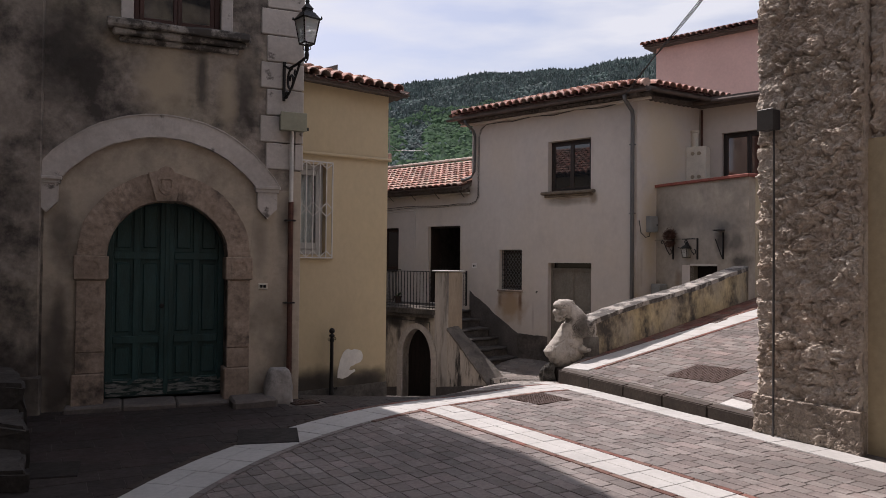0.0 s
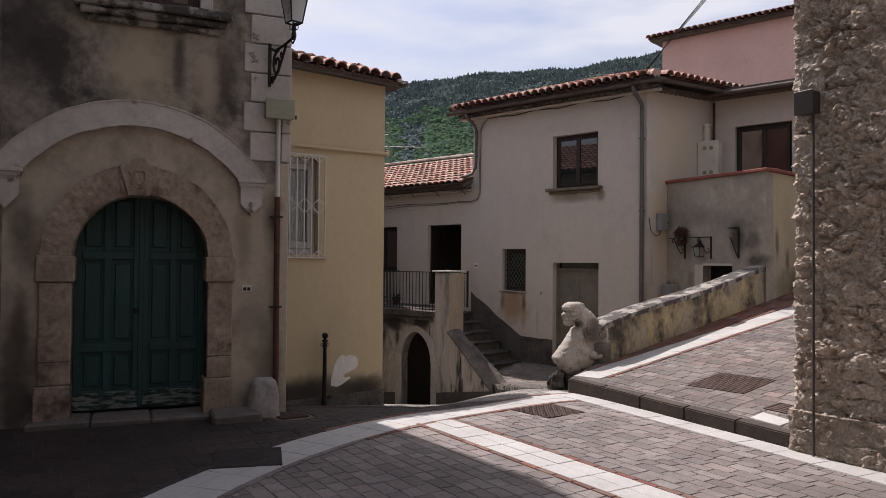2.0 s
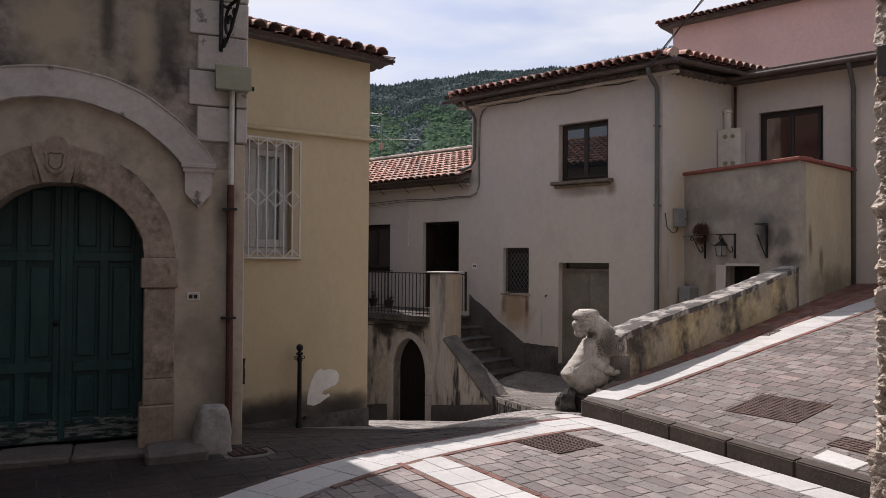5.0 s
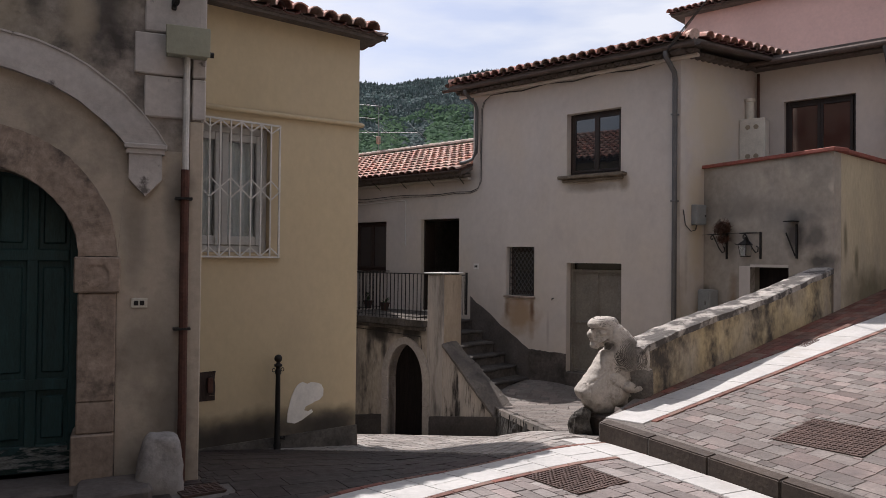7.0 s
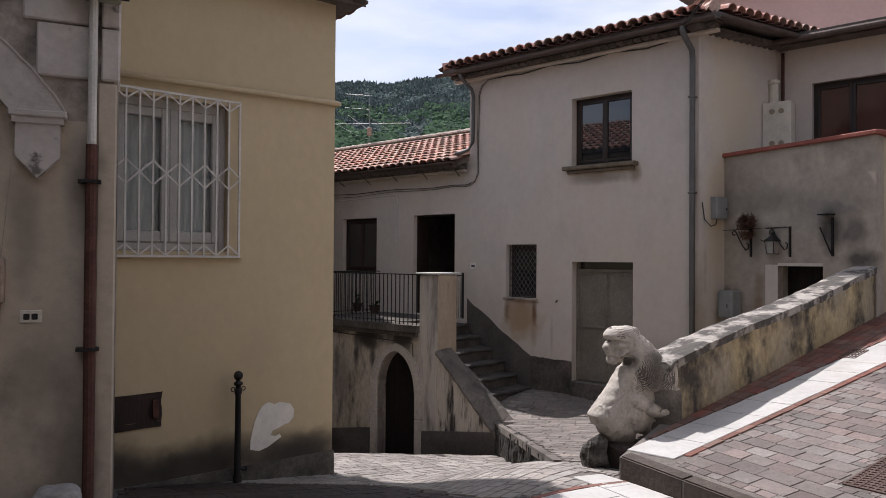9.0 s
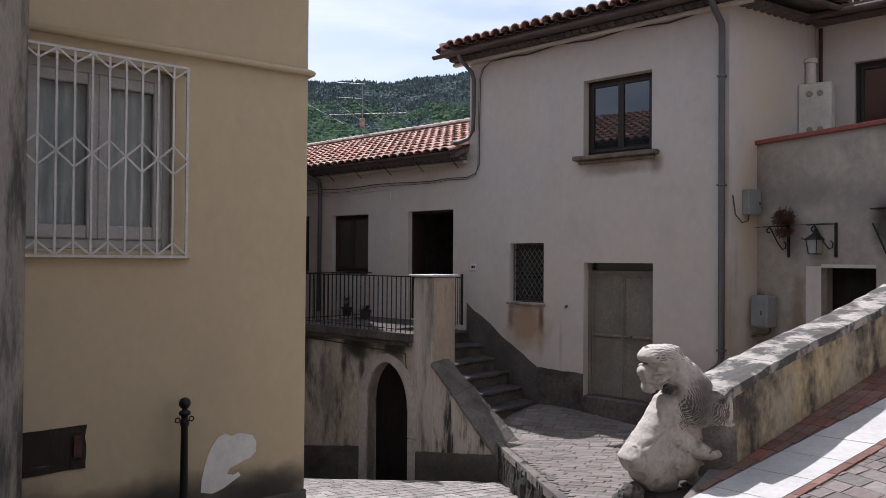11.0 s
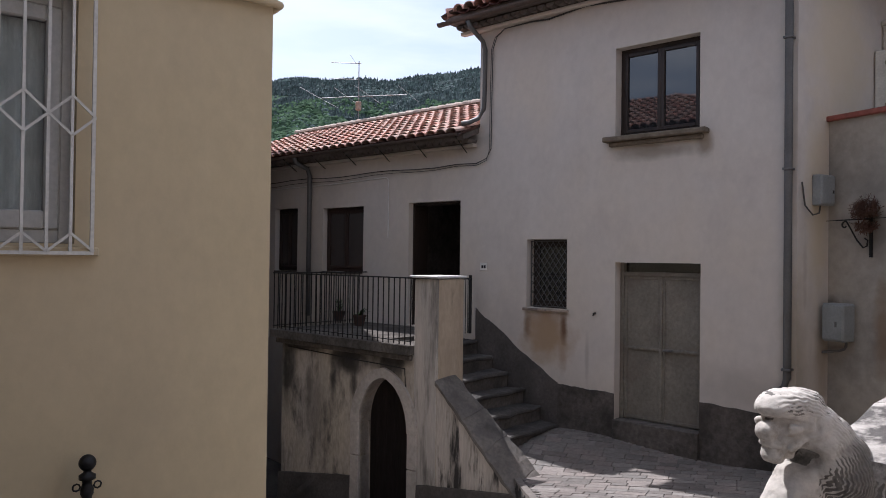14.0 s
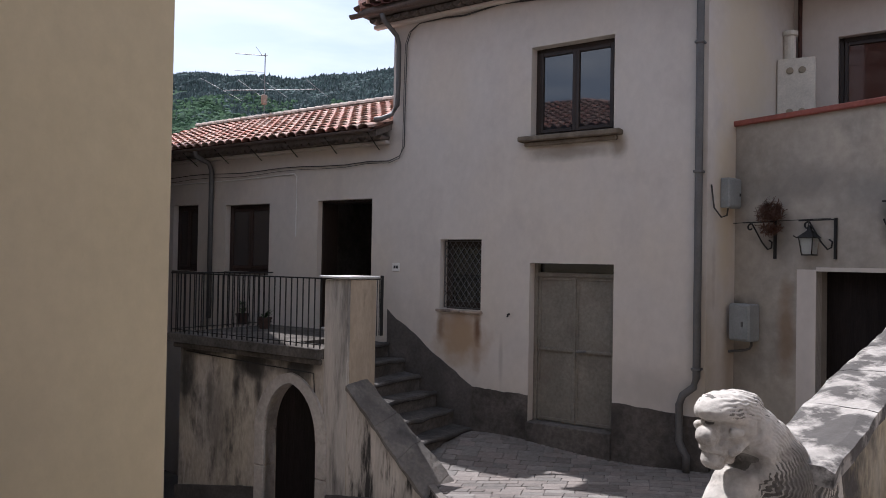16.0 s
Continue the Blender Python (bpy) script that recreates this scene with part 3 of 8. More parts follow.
# metal double door
DU0, DU1, DZ0, DZ1 = -10.47, -9.14, -0.70, 1.68
bm = boxes((DU0, DU0 + 0.06, 0.16, 0.26, DZ0, DZ1), (DU1 - 0.06, DU1, 0.16, 0.26, DZ0, DZ1), (DU0 + 0.06, DU1 - 0.06, 0.16, 0.26, DZ1 - 0.2, DZ1 - 0.14), bevel=0.006)
door = part("door", bm, M_DOOR_GREY, house, "closed grey brown metal double door, weathered")
mid = (DU0 + DU1) / 2
for a, b in ((DU0 + 0.06, mid - 0.005), (mid + 0.005, DU1 - 0.06)):
    leaf = part("door_leaf", boxes((a, b, 0.20, 0.23, DZ0 + 0.02, DZ1 - 0.2), (a, a + 0.05, 0.185, 0.20, DZ0 + 0.02, DZ1 - 0.2), (b - 0.05, b, 0.185, 0.20, DZ0 + 0.02, DZ1 - 0.2), (a + 0.05, b - 0.05, 0.185, 0.20, 0.36, 0.42), (a + 0.05, b - 0.05, 0.185, 0.20, DZ0 + 0.02, DZ0 + 0.07), (a + 0.05, b - 0.05, 0.185, 0.20, DZ1 - 0.25, DZ1 - 0.2), bevel=0.004), M_DOOR_GREY, door)
part("door_post", boxes((mid - 0.022, mid + 0.022, 0.165, 0.20, DZ0 + 0.02, DZ1 - 0.14), bevel=0.005), M_DOOR_GREY, door)
for a, b in ((DU0 + 0.06, mid - 0.022), (mid + 0.022, DU1 - 0.06)):
    part("cross_bar", boxes((a, b, 0.168, 0.19, 0.375, 0.41), bevel=0.005), M_DOOR_GREY, door)
part("fanlight", boxes((DU0 + 0.06, DU1 - 0.06, 0.24, 0.25, DZ1 - 0.14, DZ1)), M_GLASS, door)
bm = bmesh.new()
tube(bm, [(mid + 0.06, 0.18, 0.385), (mid + 0.06, 0.145, 0.385), (mid + 0.16, 0.14, 0.40), (mid + 0.20, 0.145, 0.41)], 0.014)
part("handle", bm, M_GUTTER, door, "small grey lever handle")

# plinth of dark render
for pts in ([(-11.5, -3.0), (-10.47, -3.0), (-10.47, -0.30), (-11.5, -0.29)], [(-9.14, -3.0), (HR + 0.02, -3.0), (HR + 0.02, -0.31), (-9.14, -0.24)]):
    bm = refined(prism(bmesh.new(), pts, -0.014, 0.0), 14)
    for v in bm.verts:
        if v.co.z > -0.8:
            v.co.z += 0.03 * noise.noise(v.co * 3.0) + 0.015 * noise.noise(v.co * 11.0)
    part("plinth", bm, M_DADO, house)
part("threshold", boxes((-10.47, -9.14, -0.06, 0.2, -3.0, -0.69), bevel=0.01), M_DADO, house)
part("plinth", boxes((HR + 0.02, HR + 0.05, 0.0, 0.65, -3.0, -0.31)), M_DADO, house)

# ---- balcony, its pillar and the outside stair ----
YB = 14.12 - 16.3                       # front of the balcony wall in the house's frame
balcony = thing("balcony", FA, (-14.3, YB + 1.0, -2.0), "old plastered balcony over a pointed-arch cellar door", "balcony")
AU0, AU1 = -13.76, -12.68
bm = bmesh.new()
zs, zt = -0.92, -0.14
pierced(bm, -15.87, -12.12, -3.0, 0.26, [(AU0, AU1, -3.0, zt)], 0.45, YB + 0.0)
spandrel(bm, arch_points(AU0, AU1, zs, zt, 16, 0.13), zt, YB, YB + 0.45)
weld(bm)
part("wall", bm, M_DIRTY, balcony)
part("side_wall", boxes((-15.87, -15.45, YB + 0.45, 0.0, -3.0, 0.26)), M_DIRTY, balcony)
bm = bmesh.new()
box(bm, -16.1, -13.52, YB - 0.12, 0.0, 0.26, 0.40)
box(bm, -13.52, -12.60, YB - 0.12, YB + 0.42, 0.26, 0.40)
part("floor_slab", weld(bm), M_FLOOR, balcony, "thin weathered stone balcony floor")
part("slab_moulding", boxes((-16.0, -12.6, YB - 0.07, YB, 0.17, 0.26), bevel=0.02), M_DADO, balcony)
inner = arch_points(AU0, AU1, zs, zt, 16, 0.13)
outer = arch_points(AU0 - 0.2, AU1 + 0.2, zs, zt + 0.15, 16, 0.13)
for i0, i1 in ((0, 4), (4, 8), (8, 12), (12, 16)):
    part("arch_stone", weld(ring(bmesh.new(), inner[i0:i1 + 1], outer[i0:i1 + 1], YB - 0.05, YB + 0.2)), M_ARCH, balcony)
for a_, b_ in ((AU0 - 0.2, AU0), (AU1, AU1 + 0.2)):
    part("jamb_stone", boxes((a_, b_, YB - 0.05, YB + 0.2, -3.0, -1.45), bevel=0.012), M_ARCH, balcony)
    part("jamb_stone", boxes((a_, b_, YB - 0.05, YB + 0.2, -1.44, zs), bevel=0.012), M_ARCH, balcony)
bm = bmesh.new()
prism(bm, [(AU0, -3.0), (AU1, -3.0)] + inner[::-1], YB + 0.215, YB + 0.26)
M_CELLAR = material("blackened plank door", (0.013, 0.009, 0.008), 0.8, vary=0.3, scale=4, fine=30, bump=0.3, stretch=(3, 3, 0.3), spec=0.2)
part("door", bm, M_CELLAR, balcony, "dark brown plank cellar door")
for pts in ([(-15.9, -3.2), (AU0 - 0.2, -3.2), (AU0 - 0.2, -1.80), (-15.9, -2.12)], [(AU1 + 0.2, -3.2), (-10.5, -3.2), (-10.5, -1.36), (AU1 + 0.2, -1.64)]):
    part("plinth", rough_edge(refined(prism(bmesh.new(), pts, -0.045 + YB, YB), 10), 0.022, 5.0, lambda p: p.y < YB - 0.02), M_SKIRT, balcony, "rough dark render")

PU0, PU1, PY1 = -12.60, -12.12, YB + 0.56
bm = bmesh.new()
box(bm, PU0, PU1, YB - 0.006, PY1, -3.0, 1.40, bevel=0.02)
part("pillar", rough_edge(bm, 0.012, 3), M_PILLAR, balcony)
M_SANDY = material("sandy plaster", (0.40, 0.32, 0.235), 0.92, vary=0.14, scale=2.0, fine=14, bump=0.4, bump_scale=20, stain=(0.16, 0.13, 0.10), stain_scale=2.2, stain_at=(0.55, 0.75), stretch=(1.5, 1.5, 0.6))
part("pillar_side", rough_edge(refined(boxes((PU1 - 0.012, PU1 + 0.012, YB + 0.02, PY1 + 0.004, -1.2, 1.40), bevel=0.006), 2), 0.006, 6.0), M_SANDY, balcony, "bare sandy plaster side")
part("pillar_cap", boxes((PU0 - 0.05, PU1 + 0.05, YB - 0.06, PY1 + 0.05, 1.415, 1.45), bevel=0.008), M_WHITE, balcony, "flat pale stone cap")

# stair parapet: sloping wall from the pillar down to the courtyard
def cope_z(u):
    return -0.04 - 0.935 * (u - PU1)


SU0, SU1 = -10.66, -10.32
bm = bmesh.new()
prism(bm, [(PU1, cope_z(PU1) - 0.05), (SU0 - 0.02, cope_z(SU0) - 0.05), (SU0 - 0.02, -3.0), (PU1, -3.0)], YB, YB + 0.16)
prism(bm, [(PU1, cope_z(PU1) + 0.0), (SU0 - 0.02, cope_z(SU0) + 0.0), (SU0 - 0.02, -3.0), (PU1, -3.0)], YB + 0.16, YB + 0.34)
part("stair_wall", bm, M_STREAK, balcony, "pale plaster stair wall streaked with black")
cuts = (0.0, 0.3, 0.52, 0.78, 1.0)
for f0, f1 in zip(cuts, cuts[1:]):
    ua, ub = PU1 + (SU1 - PU1) * f0 + 0.003, PU1 + (SU1 - PU1) * f1 - 0.003
    bm = prism(bmesh.new(), [(ua, cope_z(ua) - 0.06), (ub, cope_z(ub) - 0.06), (ub, cope_z(ub)), (ua, cope_z(ua))], YB - 0.045, YB + 0.40)
    bm = refined(bm, 9)
    for v in bm.verts:                    # the slabs lean towards the wall's face and are worn along their rim
        v.co.z += (0.04 + 0.13 * (v.co.x - PU1)) * (v.co.y - YB + 0.04) / 0.41
        v.co.y += 0.10 * max(0.0, (v.co.x - PU1) / (SU1 - PU1)) * (v.co.y - YB + 0.045) / 0.445
        rim = min(v.co.y - YB + 0.045, YB + 0.40 - v.co.y)
        v.co.z -= 0.02 * max(0.0, 1 - rim / 0.05) * (0.6 + noise.noise(v.co * 7))
    part("coping_slab", rough_edge(rough_edge(bm, 0.016, 5.0), 0.008, 17.0), M_COPE, balcony, "sloping stone coping slab")
# steps
for i in range(6):
    zt1, ua = -0.91 + 0.24 * i, -11.47 - 0.336 * i
    bm = bmesh.new()
    box(bm, ua - 0.38, ua, YB + 0.34, -0.022, zt1 - 0.9, zt1 - 0.07)
    part("riser_block", bm, M_DADO, balcony)
    bm = boxes((ua - 0.37, ua + 0.045, YB + 0.35, -0.023, zt1 - 0.07, zt1), bevel=0.02)
    part("stair_step", rough_edge(rough_edge(refined(bm, 7), 0.03, 3.0), 0.012, 11.0), M_TREAD, balcony, "worn stone tread")
# wire clipped along the wall over the arch
bm = bmesh.new()
tube(bm, [(-15.7, YB - 0.012, 0.12), (-14.6, YB - 0.012, 0.09), (-14.0, YB - 0.075, 0.08), (-13.1, YB - 0.075, 0.065), (-12.72, YB - 0.06, 0.05), (-12.70, YB - 0.06, -0.22)], 0.009, 5)
part("wire", bm, M_IRON, balcony, "thin dark wire clipped to the wall")
bm = refined(prism(bmesh.new(), [(-13.2, -1.6), (-13.2, 0.82), (-11.48, -0.28), (-11.48, -1.6)], -0.014, 0.0), 16)
for v in bm.verts:                        # a ragged upper edge
    v.co.z += 0.05 * noise.noise(v.co * 3.0) + 0.02 * noise.noise(v.co * 11.0)
part("dark_skirting", bm, M_SKIRT, balcony, "dark sloping render along the stair")

# railing
railing = thing("railing", FA, (-14.3, YB, 0.4), "black iron balcony railing with thin upright bars", "railing")
RZ0, RZ1 = 0.46, 1.42
part("top_rail", boxes((-16.08, PU0 - 0.0, YB - 0.08, YB - 0.04, RZ1 - 0.02, RZ1), (-16.08, -16.04, YB - 0.04, -0.02, RZ1 - 0.02, RZ1)), M_IRON, railing)
part("bottom_rail", boxes((-16.08, PU0, YB - 0.075, YB - 0.045, RZ0, RZ0 + 0.012), (-16.075, -16.045, YB - 0.045, -0.02, RZ0, RZ0 + 0.012)), M_IRON, railing)
for i in range(30):
    u = -16.06 + i * 0.119
    part("bar", boxes((u - 0.007, u + 0.007, YB - 0.067, YB - 0.053, RZ0 - 0.05, RZ1 - 0.02)), M_IRON, railing)
for i in range(1, 18):
    y = YB - 0.06 + i * 0.119
    part("bar", boxes((-16.067, -16.053, y - 0.007, y + 0.007, RZ0 - 0.05, RZ1 - 0.02)), M_IRON, railing)
# short rail from the pillar to the house wall
ga, gb = Vector((PU0 + 0.05, PY1)), Vector((-13.22, -0.14))
bm = bmesh.new()
tube(bm, [(ga.x, ga.y, 1.36), (gb.x, gb.y, 1.36)], 0.014, 6)
part("top_rail", bm, M_IRON, railing)
bm = bmesh.new()
tube(bm, [(gb.x, gb.y, 0.40), (gb.x, gb.y, 1.42)], 0.03, 8)
part("post", bm, M_IRON, railing)
for i in range(1, 11):
    g = ga.lerp(gb, i / 11)
    bm = bmesh.new()
    tube(bm, [(g.x, g.y, 0.42), (g.x, g.y, 1.35)], 0.007, 5)
    part("bar", bm, M_IRON, railing)

# ---- terrace wall, second house, pink house ----
TC = Vector((6.42, 15.38))                # the terrace's corner on the line of the parapet
FT = pose(TC.x, TC.y, 0, 0, 0, -62.0)      # along its front, from the corner to -x
FB = facade(33.3, 17.725)                # frame of the boiler on the terrace
terrace = thing("terrace", FT, (-1.4, 1.0, 0.6), "stained plaster terrace block with a red coping and cellar door", "terrace")
TU0, TD0, TD1 = -2.92, -1.70, -0.87
bm = bmesh.new()
pierced(bm, TU0, -0.085, -3.0, 3.59, [(TD0, TD1, -3.0, 1.64)], 0.3)
part("wall", bm, M_TERR, terrace)
part("wall_corner", slab(bmesh.new(), [(-0.085, 0.0), (0.0, 0.0), (-0.08, 0.295), (-0.085, 0.295)], -3.0, 3.59), M_TERR, terrace)
side_t = Matrix.Rotation(radians(105.25), 4, "Z")        # the flank runs on along the parapet's line
side_e, side_n = (side_t @ Vector((2.62, 0, 0))).xy, (side_t @ Vector((0, 0.3, 0))).xy
bm = slab(bmesh.new(), [(-0.0815, 0.299), tuple(side_e), tuple(side_e + side_n), (-0.45, 0.32)], -3.0, 3.59)
part("side_wall", bm, M_FLANK, terrace, "yellowed plaster flank, streaked and worn at the foot")
bm = boxes((TU0, 0.05, -0.06, 0.32, 3.59, 3.66), bevel=0.012)
part("coping", bm, M_REDEDGE, terrace, "red terracotta coping")
bm = boxes((0.06, 2.62, -0.07, 0.32, 3.592, 3.662), bevel=0.012)
bmesh.ops.transform(bm, matrix=side_t, verts=bm.verts)
part("coping", bm, M_REDEDGE, terrace, "red terracotta coping")
floor_t = [Vector((TU0, 0.3)), Vector((-0.4, 0.3)), (side_t @ Vector((2.5, 0.3, 0))).xy, Vector((TU0 + 1.2, 2.6))]
part("terrace_floor", slab(bmesh.new(), [tuple(p) for p in floor_t], 2.6, 2.8), M_DADO, terrace)
part("inner_wall", boxes((-2.3, -0.7, 0.75, 0.85, -3.0, 2.6)), M_DADO, terrace)
part("door", boxes((TD0, TD1, 0.24, 0.29, -1.5, 1.64)), M_CELLAR, terrace, "nearly black cellar door")
part("door_surround", boxes((TD0 - 0.25, TD0, -0.012, 0.12, -1.5, 1.66), (TD0, TD1, -0.010, 0.10, 1.64, 1.69)), M_HOUSE, terrace, "pale plaster door surround")

F2 = facade(40.2, 18.45)
house2 = thing("house", F2, (-4.0, 3.0, 2.8), "plain cream house set back behind the terrace", "house")
bm = bmesh.new()
pierced(bm, HR + SPLAY * 2.15 + 0.003, 3.0, -2.0, 5.79, [(-6.62, -5.29, 3.75, 5.05)], 0.4)
part("wall", bm, M_HOUSE, house2)
part("side_wall", boxes((2.6, 3.0, 0.4, 6.0, -2.0, 5.79)), M_HOUSE, house2)
part("back_wall", boxes((-5.2, 3.0, 6.0, 6.4, -2.0, 5.79)), M_HOUSE, house2)
part("roof", boxes((-6.9, 3.3, -0.45, 6.4, 5.79, 5.92)), M_UNDER, house2)
part("cornice", boxes((-7.2, 3.3, -0.30, 0.0, 5.74, 5.79), bevel=0.015), M_UNDER, house2)
bm = bmesh.new()
tube(bm, [(-7.2, -0.5, 5.80), (3.3, -0.5, 5.80)], 0.06, 10)
part("gutter", bm, M_EAVE, house2)
# the reflection of tiled roofs is put into the panes' base colour
M_GLASS_ROOFS = glass_material("glass tinted like reflected roofs", (0.075, 0.03, 0.022))
window_in(house2, -6.62, -5.29, 3.75, 5.05, 0.12, label="wide dark window, panes tinted red-brown like reflected roofs", glass=M_GLASS_ROOFS)
bm = bmesh.new()
tube(bm, [(-4.70, -0.5, 5.78), (-4.70, -0.2, 5.5), (-4.70, -0.08, 5.3), (-4.70, -0.08, 0.6)], 0.045, 10)
part("downpipe", bm, M_GUTTER, house2, "grey metal downpipe", smooth=True)
bm = bmesh.new()
tube(bm, [(HR + SPLAY * 2.15 + 0.10, -0.05, 5.7), (HR + SPLAY * 2.15 + 0.10, -0.05, 2.9)], 0.03, 8)
part("drainpipe", bm, M_RUST, house2, "thin brown drainpipe", smooth=True)

FP = facade(40.2, 27.0)
pink = thing("house", FP, (-2.0, 4.0, -2.0), "tall pink plastered house with a tiled eave", "house")
part("wall", boxes((-12.6, 8.0, 0.0, 9.0, -2.0, 10.24)), M_PINK, pink)
part("eave_board", boxes((-12.95, 8.3, -0.35, 9.4, 10.24, 10.31)), M_UNDER, pink)

# ---- parapet of the ramp ----
pd = (PAR1 - PAR0).normalized()
pang = math.degrees(math.atan2(pd.y, pd.x))
FR = pose(PAR0.x, PAR0.y, 0, 0, 0, pang)
plen = (PAR1 - PAR0).length
parapet = thing("parapet_wall", FR, (plen / 2, 0.2, 0.3), "yellowed plaster parapet wall with worn stone coping", "wall")
def par_top(x):
    return 0.70 + 0.168 * x + (0.03 * math.sin(x * 1.3) if 0.5 < x < 4.4 else 0)
bm = bmesh.new()
N = 30
for i in range(N):
    a, b = 0.36 + (plen - 0.36) * i / N, 0.36 + (plen - 0.36) * (i + 1) / N
    prism(bm, [(a, -2.2), (b, -2.2), (b, par_top(b) - 0.1), (a, par_top(a) - 0.1)], 0.0, 0.30)
part("wall", weld(bm), M_PARAPET, parapet)
for i in range(7):
    a, b = 0.20 + (plen - 0.20) * i / 7 + 0.006, 0.20 + (plen - 0.20) * (i + 1) / 7 - 0.006
    bm = bmesh.new()
    prism(bm, [(a, par_top(a) - 0.095), (b, par_top(b) - 0.095), (b, par_top(b) + 0.0), (a, par_top(a) + 0.0)], -0.045, 0.335)
    bm = refined(bm, 5)
    for v in bm.verts:                        # worn, rounded edges and a tapered first stone
        if v.co.z > par_top(v.co.x) - 0.05:
            rim = min(v.co.y + 0.045, 0.335 - v.co.y)
            v.co.z -= 0.013 * max(0.0, 1 - rim / 0.05) * (1 + 0.6 * noise.noise(v.co * 6))
        if v.co.x < 0.46:
            k_ = (0.46 - v.co.x) / 0.26
            v.co.y = 0.16 + (v.co.y - 0.16) * (1 - 0.16 * k_)
            v.co.z -= 0.02 * k_
    part("coping_stone", rough_edge(rough_edge(bm, 0.014, 4.0), 0.009, 13.0), M_CAP, parapet)

# ---- yellow house ----
FY = facade(-41.7, 10.825)
yellow = thing("house", FY, (6.0, 3.0, -0.8), "yellow ochre plastered house with a barred window", "house")
bm = bmesh.new()
pierced(bm, 1.0, 8.02, -3.0, 4.85, [(5.40, 6.66, 1.78, 3.40)], 0.4)
part("wall", bm, M_YELLOW, yellow)
part("side_wall", boxes((7.62, 8.02, 0.4, 8.5, -3.0, 4.85)), M_YELLOW, yellow)
part("back_wall", boxes((1.0, 8.02, 8.5, 8.9, -3.0, 4.85)), M_YELLOW, yellow)
part("side_wall", boxes((1.0, 1.4, 0.4, 8.5, -3.0, 4.85)), M_YELLOW, yellow)
part("plinth", boxes((5.0, 8.035, -0.02, 0.0, -3.0, -0.64), (8.02, 8.04, -0.02, 3.0, -3.0, -0.7)), M_SOOT, yellow)
part("eave_board", boxes((1.0, 8.30, -0.30, 9.2, 4.85, 4.89)), M_UNDER, yellow)
roof_y = tiled_slope(yellow, 1.0, 8.28, -0.28, 4.91, 4.7, 1.6, hip1=4.0)

# ---- portal house ----
FO = facade(-25.0, 9.287)
portal = thing("house", FO, (0.5, 3.0, -0.3), "grey weathered town house with an arched stone portal", "house")
OU0, OU1 = -0.29, 1.18
OZS, OZT = 1.66, 2.42
bm = bmesh.new()
pierced(bm, -9.0, 2.13, -0.8, 9.5, [(OU0, OU1, -0.8, OZT), (-0.02, 1.05, 4.67, 6.3)], 0.5)
spandrel(bm, arch_points(OU0, OU1, OZS, OZT, 24), OZT, 0, 0.28)
weld(bm)
part("wall", bm, M_PORTAL, portal)
part("side_wall", boxes((1.63, 2.13, 0.5, 2.6, -1.5, 4.6)), M_PORTAL, portal)
part("side_wall", boxes((1.63, 2.13, 0.5, 2.6, 4.6, 9.5)), M_PORTAL, portal)
part("back_wall", boxes((-9.0, 1.63, 2.3, 2.6, -1.5, 4.6)), M_PORTAL, portal)
part("back_wall", boxes((-9.0, 1.63, 2.3, 2.6, 4.6, 9.5)), M_PORTAL, portal)
part("roof", boxes((-9.0, 2.13, -0.3, 2.7, 9.5, 9.62)), M_UNDER, portal)
for u, zc_, ru, rz, col, st in ((-0.75, 4.2, 0.55, 0.9, (0.05, 0.045, 0.04), 0.85), (0.82, 4.05, 0.10, 0.55, (0.07, 0.062, 0.055), 0.8), (1.38, 3.95, 0.22, 0.7, (0.075, 0.066, 0.058), 0.75), (-0.1, 5.3, 0.5, 0.7, (0.06, 0.055, 0.05), 0.7), (0.35, 3.95, 0.42, 0.6, (0.47, 0.395, 0.29), 0.9), (1.15, 3.85, 0.16, 0.6, (0.44, 0.37, 0.275), 0.85), (-0.8, 0.5, 0.4, 0.8, (0.07, 0.062, 0.055), 0.6), (-1.3, 0.1, 0.8, 0.7, (0.045, 0.038, 0.035), 0.9)):
    cc = FO @ Vector((u, 0, zc_))
    blot(M_PORTAL, cc, (ru, ru, rz), col, st)


for u, zc_, ru, rz, col, st in ((-11.72, 0.62, 0.42, 0.34, (0.24, 0.13, 0.07), 0.75), (-11.4, 0.3, 0.10, 0.5, (0.26, 0.16, 0.10), 0.5), (-9.1, 3.35, 0.16, 0.2, (0.2, 0.15, 0.10), 0.7), (-10.0, 3.38, 0.6, 0.12, (0.26, 0.21, 0.16), 0.6), (-13.5, 3.8, 0.7, 0.18, (0.2, 0.17, 0.15), 0.5), (-7.95, 3.0, 0.12, 1.2, (0.3, 0.25, 0.19), 0.4)):
    blot(M_HOUSE, FA @ Vector((u, 0, zc_)), (ru, ru, rz), col, st)
for u, zc_, ru, rz, col, st in ((-1.9, 2.75, 0.8, 0.3, (0.17, 0.155, 0.14), 0.6), (-0.9, 2.55, 0.7, 0.35, (0.20, 0.19, 0.178), 0.6), (-0.72, 2.2, 0.28, 0.5, (0.055, 0.05, 0.046), 0.85), (-0.35, 2.2, 0.25, 0.4, (0.09, 0.083, 0.076), 0.7), (-2.2, 2.05, 0.25, 0.45, (0.13, 0.115, 0.10), 0.6), (-2.1, 0.9, 0.16, 0.8, (0.20, 0.125, 0.07), 0.7), (-0.25, 1.75, 0.4, 0.2, (0.05, 0.046, 0.042), 0.8), (-2.8, 1.0, 0.14, 0.32, (0.07, 0.06, 0.052), 0.85)):
    blot(M_TERR, FT @ Vector((u, 0, zc_)), (ru, ru, rz), col, st)
